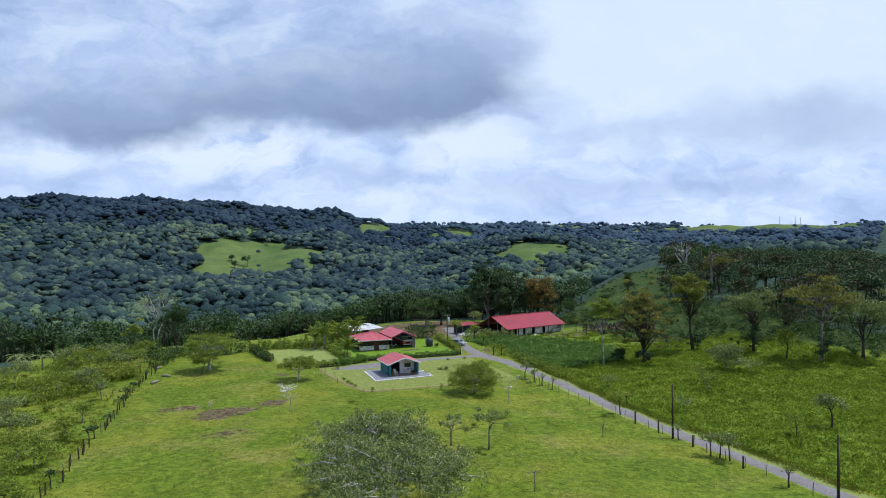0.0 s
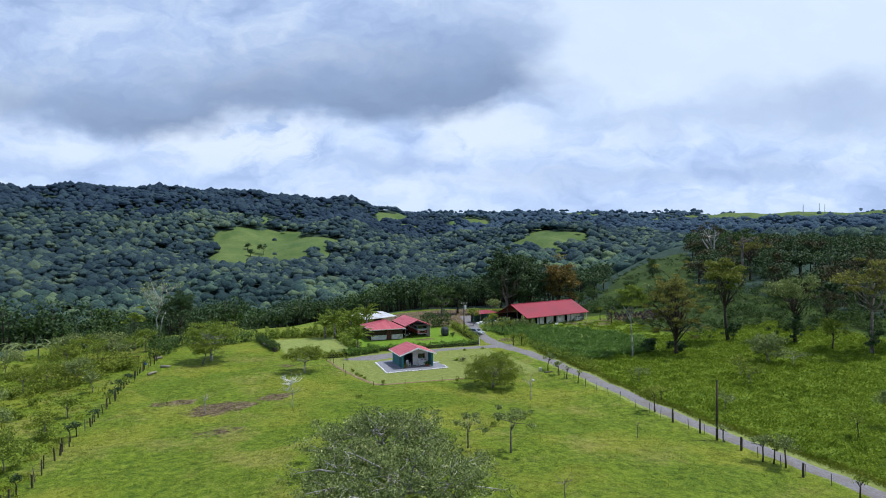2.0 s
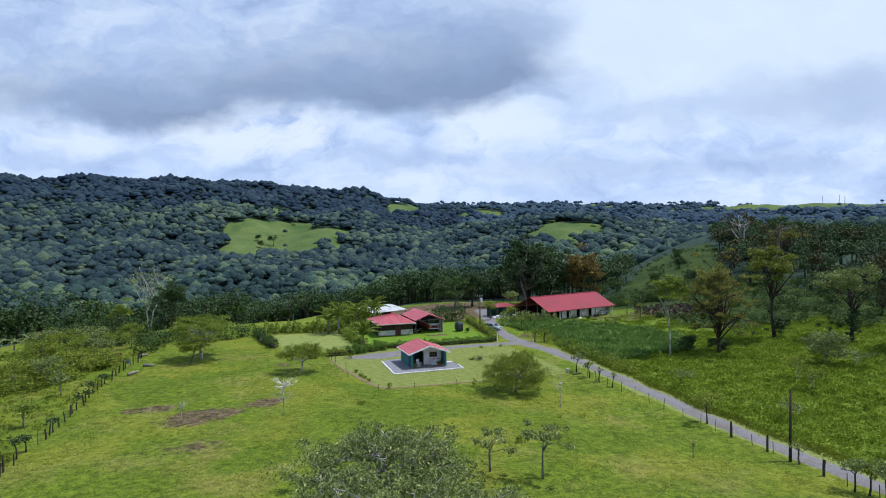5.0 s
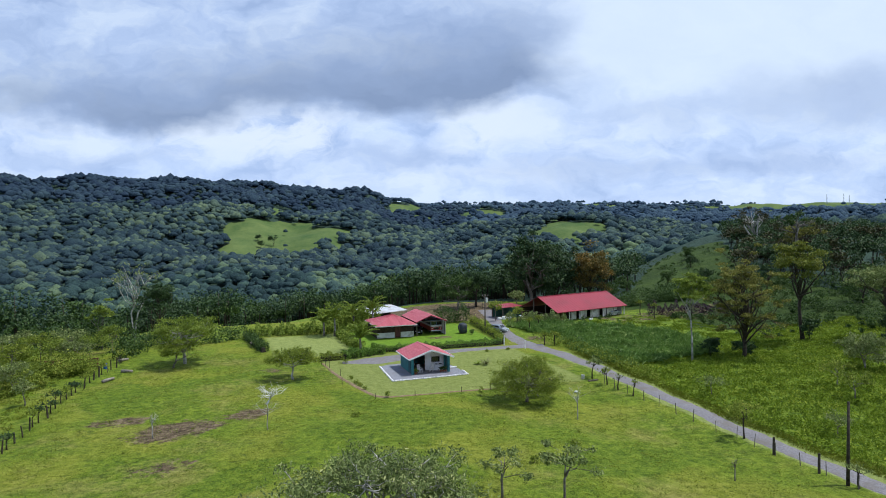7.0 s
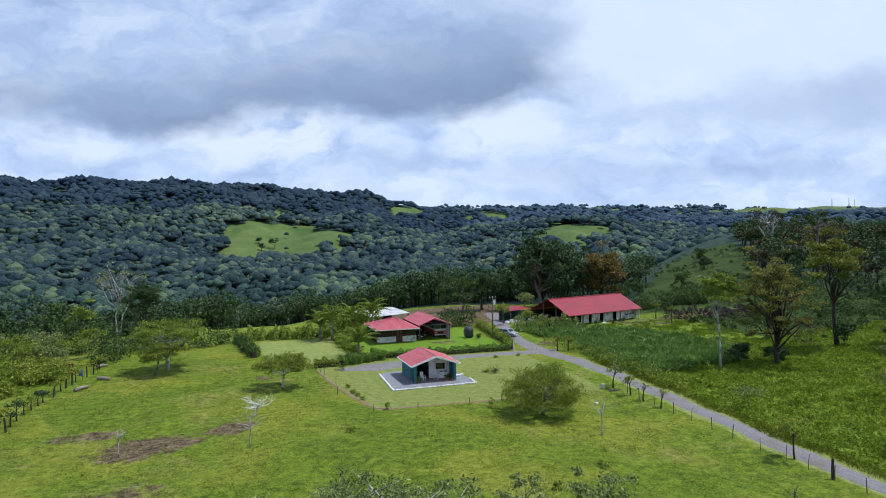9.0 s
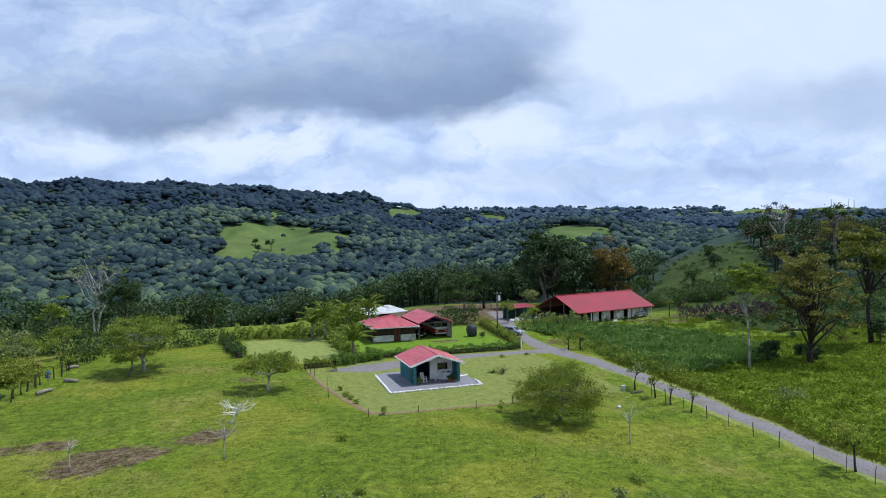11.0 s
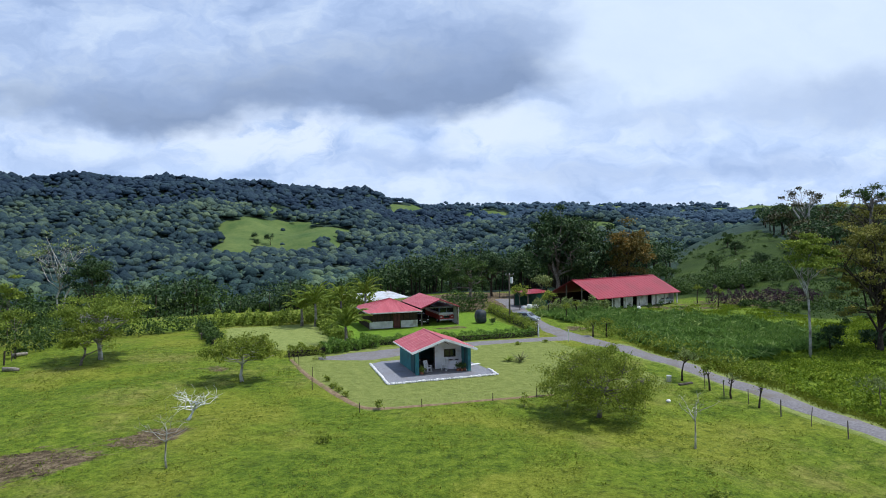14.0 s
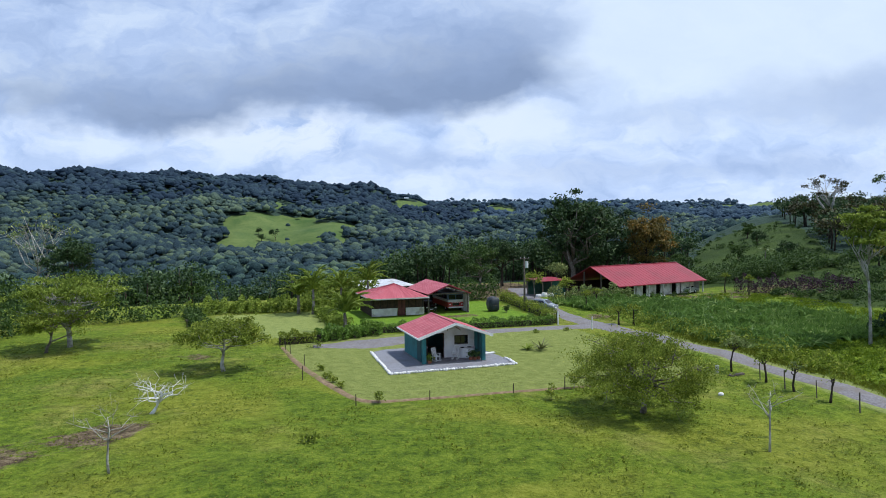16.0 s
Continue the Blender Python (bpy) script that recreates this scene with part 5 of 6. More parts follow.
CORRAL = material("brown_timber", speckled((0.10, 0.045, 0.025), (0.20, 0.10, 0.055), 4.0), 0.85)
BLUE = material("blue_plastic", speckled((0.02, 0.09, 0.35), (0.03, 0.12, 0.42), 2.0), 0.4)
corral()

for k, (x, y, length, turn) in enumerate(((-43.0, 13.4, 2.2, 60), (-41.2, 18.0, 1.7, -25), (-43.0, 28.3, 1.6, 40))):
    g = Geo().tube([(-length / 2, 0, 0.25), (0, 0.05, 0.28), (length / 2, 0, 0.24)], [0.24, 0.21, 0.18], 10)
    ob = single("log", g, WOOD_PALE, "sawn log lying on the pasture", "log", "logs", smooth=True)
    ob.matrix_basis = pose(x, y, ground_at(x, y), 0, 0, turn)


def broad_plant(x, y, h, n, length, mat, label, name, category, seed, droop=0.5, width=0.22):
    """A stem with long arching leaves, as a banana or an agave."""
    rng = random.Random(seed)
    ob = thing(name, label, category, pose(x, y, ground_at(x, y), 0, 0, rng.uniform(0, 360)))
    if h > 0.3:
        part("stem", Geo().tube([(0, 0, -0.1), (0.05, 0, h * 0.5), (0, 0, h)], [0.16, 0.14, 0.08], 8), BARK, ob, smooth=True)
    for k in range(n):
        a = 2 * math.pi * k / n + rng.uniform(-0.3, 0.3)
        ln = length * rng.uniform(0.75, 1.15)
        rise = rng.uniform(0.35, 1.0)
        verts, faces = [], []
        for q in range(6):
            f = q / 5
            r_, z_ = ln * f * (1 - 0.3 * rise * (1 - f)), h + ln * (rise * f - droop * f * f * 1.3)
            w = width * ln * math.sin(math.pi * min(0.97, f * 0.86 + 0.1))
            c, s_ = math.cos(a), math.sin(a)
            for side, zz in ((-1, 0), (0, -0.25 * w), (1, 0)):
                verts.append((r_ * c - side * w * 0.5 * s_, r_ * s_ + side * w * 0.5 * c, max(z_ + zz, 0.03)))
            if q:
                b0 = (q - 1) * 3
                faces += [(b0, b0 + 1, b0 + 4, b0 + 3), (b0 + 1, b0 + 2, b0 + 5, b0 + 4)]
        part("leaf", Geo().add(verts, faces), mat, ob, smooth=True)
    return ob


for k, (x, y) in enumerate(((-68.6, 41), (-65.4, 39.9), (-64, 43.8), (-71, 44))):
    broad_plant(x, y, 2.6, 9, 2.6, BANANA, "banana plant with pale torn leaves", "banana_plant", "banana plant", k, 0.6)
broad_plant(99.0, 70.0, 2.4, 8, 2.6, BANANA, "banana plant at the foot of the hill", "banana_plant", "banana plant", 9, 0.6)
broad_plant(9.5, 3.3, 0.08, 26, 1.15, AGAVE, "spiky agave with yellow-edged leaves on the lawn", "agave", "plant", 5, 0.12, 0.13)
broad_plant(8.4, 3.9, 0.05, 14, 0.8, LEAF_BRIGHT, "small leafy plant beside the agave", "plant", "plant", 6, 0.2, 0.26)


def palm(x, y, h, length, seed, label):
    rng = random.Random(seed)
    nr = np.random.default_rng(seed)
    ob = thing("palm_tree", label, "palm tree", pose(x, y, ground_at(x, y)), "palms")
    part("trunk", Geo().tube([(0, 0, -0.1), (0.08, 0.03, h * 0.4), (0, 0, h)], [0.28, 0.2, 0.15], 9), BARK, ob, smooth=True)
    for k in range(15):
        a = 2.4 * k + rng.uniform(-0.2, 0.2)
        rise = 1.45 - 1.0 * k / 14 + rng.uniform(-0.1, 0.1)
        ln = length * rng.uniform(0.85, 1.1)
        pts, r_, z_ = [], 0.0, h
        for q in range(8):
            pts.append((r_ * math.cos(a), r_ * math.sin(a), z_))
            el = rise - 1.15 * (q / 7) ** 1.4
            r_, z_ = r_ + ln / 7 * math.cos(el), z_ + ln / 7 * math.sin(el)
        g = Geo().tube(pts, [0.05 - 0.005 * q for q in range(8)], 4)
        line = np.array(pts)
        t_ = nr.uniform(0.08, 0.99, 76) * 7
        i0 = np.clip(t_.astype(int), 0, 6)
        base = line[i0] + (line[i0 + 1] - line[i0]) * (t_ - i0)[:, None]
        way = line[i0 + 1] - line[i0]
        way /= np.linalg.norm(way, axis=1)[:, None]
        side = np.cross(way, (0, 0, 1.0)) * np.where(np.arange(76) % 2, 1, -1)[:, None]
        dirn = side * 0.62 + way * 0.8 + np.array((0, 0, -0.12))
        dirn /= np.linalg.norm(dirn, axis=1)[:, None]
        size = ln * 0.21
        g.leaves(base + dirn * size * 0.5, size, nr, 0.6, 0.2, dirn * 3)
        part("frond", g, PALM, ob)


palm(-7.3, 39.7, 3.4, 3.6, 1, "coconut palm with arching yellow-green fronds")
palm(-9.2, 41.0, 2.6, 3.2, 2, "young coconut palm beside a taller one")
palm(-5.9, 21.6, 2.1, 3.4, 3, "short coconut palm by the hedge with arching fronds")
palm(2.0, 48.0, 3.8, 3.6, 4, "coconut palm behind the farmhouse")
palm(-2.5, 45.5, 3.0, 3.2, 5, "coconut palm among shrubs behind the farmhouse")


# ---------------------------------------------------------------- hedges and shrub bands
def hedge(line, width, height, count, mat, label, name="hedge", seed=1, leaf=0.2, core=True, rough=0.25):
    rng = np.random.default_rng(seed)
    line = [np.array(p, float) for p in line]
    seg = [np.linalg.norm(line[k + 1] - line[k]) for k in range(len(line) - 1)]
    total = sum(seg)
    t = rng.uniform(0, total, count)
    xy = np.zeros((count, 2))
    nrm = np.zeros((count, 2))
    start = 0
    for k, s_ in enumerate(seg):
        m = (t >= start) & (t <= start + s_)
        d = (line[k + 1] - line[k]) / s_
        xy[m] = line[k] + d * (t[m] - start)[:, None]
        nrm[m] = (d[1], -d[0])
        start += s_
    u, v = rng.uniform(-1, 1, count), rng.uniform(0, 1, count) ** 0.7
    shell = rng.uniform(size=count) < 0.6
    v = np.where(shell & (rng.uniform(size=count) < 0.5), 1.0, v)
    u = np.where(shell & (v < 1.0), np.sign(u), u)
    bulge = 1 + rough * np.sin(t * 2.1 + seed) * np.sin(t * 0.77) + rough * 0.6 * np.sin(t * 5.3)
    xy = xy + nrm * (u * width / 2 * bulge)[:, None]
    z = land(xy[:, 0], xy[:, 1]) + v * height * bulge
    pts = np.stack((xy[:, 0], xy[:, 1], z), -1) + rng.normal(size=(count, 3)) * 0.07
    ob = thing(name, label, "hedge" if name == "hedge" else "shrubs")
    part("foliage", Geo().leaves(pts, leaf, rng, 0.5, 0.6), mat, ob)
    if core:
        # a plain dark solid fills the hedge behind its leaves
        for k in range(len(line) - 1):
            a, b = line[k], line[k + 1]
            g = Geo()
            d = (b - a) / seg[k]
            n_ = np.array((d[1], -d[0])) * width * 0.3
            za, zb = ground_at(*a), ground_at(*b)
            hh = height * 0.62
            g.add([(*(a - n_), za - 0.1), (*(a + n_), za - 0.1), (*(a + n_ * 0.6), za + hh), (*(a - n_ * 0.6), za + hh), (*(b - n_), zb - 0.1), (*(b + n_), zb - 0.1), (*(b + n_ * 0.6), zb + hh), (*(b - n_ * 0.6), zb + hh)],
                  [(0, 1, 2, 3), (7, 6, 5, 4), (1, 5, 6, 2), (3, 7, 4, 0), (3, 2, 6, 7)])
            part("dark_core", g, DARK_BARK, ob, "dark solid core inside the hedge")
    return ob


hedge([(-2.5, 19.2), (7, 18.4), (18.3, 18.2)], 1.0, 0.95, 6500, LEAF_HEDGE, "clipped green hedge along the driveway", seed=2)
hedge([(18.6, 18.6), (20.2, 24), (21.5, 34), (23.0, 45)], 1.2, 1.2, 6000, LEAF, "dark clipped hedge beside the farm track", seed=3)
hedge([(-9.5, 16.2), (-6.0, 17.2), (-2.8, 18.6)], 2.0, 0.95, 5200, LEAF_HEDGE, "thick leafy shrubs beside the driveway", "shrubs", 4, 0.26, rough=0.4)
hedge([(-13.5, 15.6), (-9.8, 15.6)], 1.2, 1.0, 1500, LEAF, "low hedge at the garden's end", seed=5)
hedge([(-21.3, 27), (-23.4, 43.5)], 1.4, 1.1, 3600, LEAF_DARK_GREEN, "unclipped hedge above the pasture", seed=6, leaf=0.28, rough=0.4)
hedge([(-5.8, 23), (-6.4, 30), (-6.2, 40)], 1.6, 0.9, 3000, LEAF_BRIGHT, "loose bright shrubs beside the lawn", "shrubs", 7, 0.34, False, 0.5)
hedge([(-24, 47), (-14, 46.5), (-6, 44.5), (0, 44)], 4.0, 1.4, 6000, LEAF_BRIGHT, "broad band of bright garden shrubs", "shrubs", 8, 0.42, False, 0.5)
hedge([(-8, 50), (-2, 52), (4, 55)], 4.5, 3.0, 3800, LEAF_BRIGHT, "tall bright shrubs behind the farmhouse", "shrubs", 9, 0.5, False, 0.5)
hedge([(15.5, 46), (19, 47), (23, 47)], 2.4, 2.4, 3000, LEAF_DARK_GREEN, "dark shrubs at the back of the lawn", "shrubs", 10, 0.3, False, 0.5)
hedge([(64, 40), (71, 35), (80, 30)], 3.0, 1.9, 5200, LEAF_PURPLE, "dark purple-leaved shrubs below the hill", "shrubs", 11, 0.28, False, 0.4)
hedge([(30, 42), (36, 37.5), (41, 35.5)], 3.0, 1.6, 3600, LEAF_GREY, "grey-green shrubs in front of the barn", "shrubs", 12, 0.32, False, 0.5)
hedge([(27.0, 21), (27.6, 10), (27.2, -4), (27.0, -14)], 1.8, 1.0, 3600, LEAF, "rough growth beside the road", "shrubs", 13, 0.26, False, 0.6)
hedge([(-44, 29), (-40, 46), (-30, 40), (-24, 46)], 3.0, 2.0, 5000, LEAF_DARK_GREEN, "wild shrubs along the top of the pasture", "shrubs", 14, 0.36, False, 0.6)
hedge([(-64, 46), (-52, 47), (-43, 45)], 5.0, 3.4, 4200, LEAF_DARK_GREEN, "dark thicket below the wood", "shrubs", 15, 0.45, False, 0.5)


# ---------------------------------------------------------------- grasses
def inside(x, y, poly):
    hit = np.zeros(len(x), bool)
    for k in range(len(poly)):
        (x0, y0), (x1, y1) = poly[k], poly[(k + 1) % len(poly)]
        cross = (y0 > y) != (y1 > y)
        hit ^= cross & (x < (x1 - x0) * (y - y0) / (y1 - y0 + 1e-9) + x0)
    return hit


def grass(name, poly, count, size, mat, label, seed, per=5, tall=0.6, slim=0.16, avoid=(), clumpy=0.0, spread=0.25):
    """Tufts of blades over a patch of ground."""
    rng = np.random.default_rng(seed)
    xs, ys = [p[0] for p in poly], [p[1] for p in poly]
    x, y = rng.uniform(min(xs), max(xs), count), rng.uniform(min(ys), max(ys), count)
    keep = inside(x, y, poly)
    for other in avoid:
        keep &= ~inside(x, y, other)
    if clumpy:
        keep &= rolling(x, y, 9, seed) + 0.6 * rolling(x, y, 3.1, seed + 1) + rng.normal(size=count) * 0.4 > clumpy
    x, y = np.repeat(x[keep], per), np.repeat(y[keep], per)
    big_ = np.repeat(rng.uniform(0.6, 1.3, keep.sum()), per)
    n = len(x)
    way = rng.normal(size=(n, 3)) * (0.55, 0.55, 0.2) + (0, 0, tall)
    x, y = x + rng.normal(size=n) * spread, y + rng.normal(size=n) * spread
    z = land(x, y)
    centre = np.stack((x, y, z + size * 0.3 * big_), -1)
    single(name, Geo().leaves(centre, size, rng, 1.5, slim, way), mat, label, "grass", kind="stuff")


PAD = [(-6.4, -2.4), (5, -2.1), (5, 9), (-5.9, 9)]
PASTURE = [(-46, 12), (-42, 28), (-24, 30), (-20, 26), (-14, 14), (-13, -10.8), (19, -11.2), (19.5, -60), (-8, -75), (-48, -75), (-48.5, -20)]
grass("pasture_grass", PASTURE, 26000, 0.17, BLADE, "short yellow-green pasture grass in tufts", 1, 4, 0.1, 0.4, clumpy=-0.15)
grass("field_weeds", [(27, 0), (46, -3), (53, 8), (70, 14), (88, 8), (90, -60), (60, -75), (26.5, -75)], 21000, 0.46, WEED, "coarse knee-high weeds over the field", 3, 6, 0.5, 0.34, clumpy=0.0, spread=0.35)
grass("field_weeds", [(-48.5, 26), (-50, -50), (-72, -50), (-74, 26)], 6000, 0.42, BLADE, "rough grass beyond the mossy fence", 4, 5, clumpy=0.1)
grass("tall_grass", [(28, 38), (31, 20), (27.6, 9), (27.6, -5), (46, -2), (52, 8), (50, 20), (43, 30), (38, 35)], 13000, 1.35, CANE, "dense tall fodder grass below the barn", 5, 6, 0.6, 0.13, clumpy=-0.35, spread=0.35)
grass("rough_grass", [(43, 30), (50, 20), (52, 8), (60, 2), (66, 20), (66, 36), (60, 38), (44, 36)], 5000, 0.5, WEED, "rough grass beside the barn", 6, 5, clumpy=0.1)


def bushes(name, poly, count, tall, mat, label, seed, per=110, leaf=0.34, clumpy=0.0, slim=0.6):
    """Low rounded bushes over a patch, each a handful of leafy clumps."""
    rng = np.random.default_rng(seed)
    xs, ys = [p[0] for p in poly], [p[1] for p in poly]
    x, y = rng.uniform(min(xs), max(xs), count), rng.uniform(min(ys), max(ys), count)
    keep = inside(x, y, poly) & (rolling(x, y, 26, seed) + rng.normal(size=count) * 0.5 > clumpy)
    x, y = x[keep], y[keep]
    z = land(x, y)
    pts = []
    for k in range(len(x)):
        h = rng.uniform(*tall)
        w = h * rng.uniform(0.45, 0.9)
        pts.append(crown_points(rng, per, (x[k], y[k], z[k] + h * 0.45), w, w, h * 0.5, h * 0.5, 0.3, 0.6, 7, True)[1])
    single(name, Geo().leaves(np.concatenate(pts), leaf, rng, 0.9, slim), mat, label, "scrub", kind="stuff")


# hill bushes, made many and deep green to carry the cloud's shade
bushes("hill_scrub", [(62, 64), (70, 50), (98, 52), (125, 40), (175, 90), (160, 150), (110, 150), (75, 110)], 900, (0.6, 2.2), LEAF_DARK_GREEN, "scrub over the hillside, leaves darkened for cloud shade", 7, clumpy=0.35)
bushes("hill_scrub", [(64, 62), (70, 50), (98, 52), (112, 46), (118, 58), (90, 66)], 900, (1.0, 3.4), LEAF_DARK_GREEN, "thick bushes along the foot of the hill, darkened for cloud shade", 17, 150, 0.4, -0.2)
bushes("hill_scrub", [(84, 46), (98, 52), (125, 40), (150, 0), (130, -60), (95, -60), (92, -6), (86, 10)], 800, (1.2, 4.0), LEAF_DARK_GREEN, "scrub on the slope beyond the field, darkened for cloud shade", 8, 150, 0.42, -0.1)
grass("verge_grass", [(25.2, -70), (27.2, -70), (27.2, 6), (25.4, 6)], 2600, 0.35, BLADE, "yellowish grass on the road verge", 9, 4)

for k, (x, y, h, w) in enumerate(((73.4, -10.6, 7.0, 2.8), (77.8, -23.0, 6.0, 3.4), (49.5, -5.0, 2.6, 3.6), (44.5, -3.5, 3.2, 3.4), (66.0, -2.2, 4.0, 3.0))):
    tree(x, y, h, w, "dark leafy growth round the foot of a trunk", LEAF_DARK, DARK_BARK, 900, 0.4, 0.02, 0.08, 0.8, 400 + k, 4, name="bush", category="bush")
bushes("tall_grass", [(29, 36), (31, 20), (28, 9), (28, -6), (46, -3), (52, 8), (50, 20), (43, 30), (38, 35)], 420, (0.9, 2.0), CANE, "thicker clumps in the fodder grass", 22, 80, 0.9, 0.0, 0.14)
# deep green leaves here hold the shade behind the field trees
bushes("field_scrub", [(66, 36), (84, 46), (98, 30), (94, -40), (84, -8), (60, 2)], 620, (0.6, 2.4), LEAF_DARK_GREEN, "rough growth at the field's far end, darkened for shade", 10, 120, 0.34, -0.2)
bushes("field_scrub", [(30, -8), (84, -12), (88, -60), (60, -75), (28, -75)], 420, (0.4, 1.1), WEED, "taller weeds standing over the field", 18, 60, 0.3, 0.2)
bushes("fence_scrub", [(-47.5, 29), (-49, 8), (-50, -8), (-66, -8), (-74, 34), (-60, 40)], 330, (1.2, 3.4), LEAF, "loose green bushes beyond the mossy fence", 19, 190, 0.32, 0.15)
bushes("fence_scrub", [(-50, -8), (-52.5, -46), (-72, -46), (-70, -8)], 230, (0.6, 1.9), LEAF_BRIGHT, "low bright bushes beyond the mossy fence", 20, 110, 0.28, 0.1)
bushes("fence_scrub", [(-46.5, 22.8), (-46.5, 19.0), (-54.5, 19.0), (-54.5, 22.8)], 16, (1.6, 2.6), LEAF, "leafy bushes in front of the corral", 21, 220, 0.3, -9)

# ---------------------------------------------------------------- the cabin's yard
def pebble(seed):
    v, f = icosphere(1)
    rng = np.random.default_rng(seed)
    v = v * (1 + rng.uniform(-0.22, 0.22, len(v)))[:, None] * (0.15, 0.12, 0.11)
    return Geo().bulk(v, f).mesh("stone", STONE, False)


def stone_border():
    ob = thing("stone_border", "row of whitewashed stones edging the gravel yard", "stone border")
    meshes = [pebble(k) for k in range(8)]
    rng = random.Random(8)
    line = [(-5.75, 7.7), (-5.98, 2.5), (-6.2, -2.2), (0, -2.1), (4.66, -1.9), (4.8, 0.9)]
    for k in range(len(line) - 1):
        a, b = Vector(line[k]), Vector(line[k + 1])
        step = 0.21 if k < 2 else 0.225
        for q in range(int((b - a).length / step)):
            p = a + (b - a).normalized() * (q + 0.5) * step
            p += Vector((rng.uniform(-0.05, 0.05), rng.uniform(-0.05, 0.05)))
            stone = new("stone", meshes[rng.randrange(8)])
            stone.parent = ob
            size = rng.uniform(0.75, 1.3)
            stone.matrix_basis = pose(p.x, p.y, ground_at(p.x, p.y) + 0.09, rng.uniform(-20, 20), rng.uniform(-20, 20), rng.uniform(0, 360)) @ Matrix.Scale(size, 4)


stone_border()


def rocking_chair():
    c = thing("rocking_chair", "white wooden rocking chair on the porch", "chair", group="porch chairs")
    part("seat", Geo().box((-0.25, -0.25, 0.40), (0.25, 0.25, 0.44), bevel=0.01), WHITE, c)
    for x in (-0.22, 0.22):
        beamed = Geo()
        beam(beamed, (x, 0.24, 0.40), (x, 0.40, 1.10), 0.05, 0.05)
        part("back_post", beamed, WHITE, c)
        for y in (-0.22, 0.22):
            part("leg", Geo().box((x - 0.025, y - 0.025, 0.05), (x + 0.025, y + 0.025, 0.62 if y < 0 else 0.42)), WHITE, c)
        part("armrest", Geo().box((x - 0.04, -0.28, 0.62), (x + 0.04, 0.28, 0.66)), WHITE, c)
        part("rocker", Geo().tube([(x, -0.45, 0.13), (x, -0.2, 0.04), (x, 0.15, 0.03), (x, 0.5, 0.15)], [0.025] * 4, 6), WHITE, c)
    for k in range(6):
        g = Geo()
        beam(g, (-0.16 + 0.064 * k, 0.25, 0.44), (-0.16 + 0.064 * k, 0.395, 1.05), 0.035, 0.02)
        part("slat", g, WHITE, c)
    part("top_rail", Geo().box((-0.25, 0.37, 1.04), (0.25, 0.42, 1.12), bevel=0.01), WHITE, c)
    return c


chair = rocking_chair()
chair.matrix_basis = pose(-1.35, 1.35, 0.1, 0, 0, 25)
copy_thing(chair, pose(0.42, 1.5, 0.1, 0, 0, -35))


def wash_counter():
    c = thing("counter", "white rounded wash counter against the porch wall", "counter", pose(1.72, 2.2, 0.09))
    g = Geo()
    n = 12
    ring = [(-0.85 * math.cos(math.pi * k / n), -0.75 * math.sin(math.pi * k / n)) for k in range(n + 1)]
    m = len(ring)
    g.add([(x, y + 0.38, 0) for x, y in ring] + [(x, y + 0.38, 0.78) for x, y in ring], [[k, k + 1, m + k + 1, m + k] for k in range(m - 1)] + [list(range(m, 2 * m)), [0, m, 2 * m - 1, m - 1]])
    part("body", g, WHITE, c)
    g = Geo().add([(x * 1.06, y * 1.06 + 0.37, z) for z in (0.78, 0.84) for x, y in ring], [[k, k + 1, m + k + 1, m + k] for k in range(m - 1)] + [list(range(m, 2 * m)), list(range(m))[::-1]])
    part("top", g, WHITE, c)
    for x in (-0.35, 0.3):
        part("basin", Geo().tube([(x, 0.1, 0.84), (x, 0.1, 0.88)], [0.17, 0.19], 12), BLACK, c, "dark round basin")


wash_counter()


def pot_plant(x, y, z, h, seed, mat):
    rng = np.random.default_rng(seed)
    p = thing("potted_plant", "leafy plant in a small clay pot on the porch", "potted plant", pose(x, y, z), "porch plants")
    part("pot", Geo().tube([(0, 0, 0), (0, 0, 0.12), (0, 0, 0.25)], [0.1, 0.14, 0.16], 12), CLAY, p)
    d = rng.normal(size=(36, 3)) * (0.15, 0.15, 0.16) + (0, 0, 0.25 + h * 0.5)
    part("foliage", Geo().leaves(d, 0.26, rng, 0.6, 0.45), mat, p)


CLAY = material("clay_pot", speckled((0.22, 0.08, 0.05), (0.34, 0.14, 0.08), 6.0), 0.85)
for k, (x, y, h) in enumerate(((1.55, 0.75, 0.55), (1.95, 0.7, 0.6), (2.3, 0.8, 0.5), (-2.2, 0.6, 0.5), (-2.0, 0.85, 0.35), (1.8, 1.0, 0.5))):
    pot_plant(x, y, 0.09, h, k, LEAF_BRIGHT if k == 3 else LEAF_DARK_GREEN)


def dining_table():
    t = thing("dining_table", "dark wooden table inside the open porch room", "table", pose(-1.25, 4.2, 0.09))
    part("tabletop", Geo().box((-0.7, -0.45, 0.70), (0.7, 0.45, 0.75), bevel=0.01), BROWN, t)
    for x in (-0.6, 0.6):
        for y in (-0.36, 0.36):
            part("leg", Geo().box((x - 0.04, y - 0.04, 0), (x + 0.04, y + 0.04, 0.70)), BROWN, t)


dining_table()
plank = single("plank", Geo().box((-0.6, -0.2, 0), (0.6, 0.2, 0.08), bevel=0.015), WHITE, "pale board lying beside the cabin", "board")
plank.matrix_basis = pose(4.3, 3.4, ground_at(4.3, 3.4) + 0.03, 0, 0, 12)
stone = single("boulder", Geo().bulk(icosphere(2)[0] * (0.22, 0.17, 0.14), icosphere(2)[1]), STONE, "white stone lying in the pasture", "stone", smooth=True)
stone.matrix_basis = pose(14.2, -15.1, ground_at(14.2, -15.1) + 0.1)
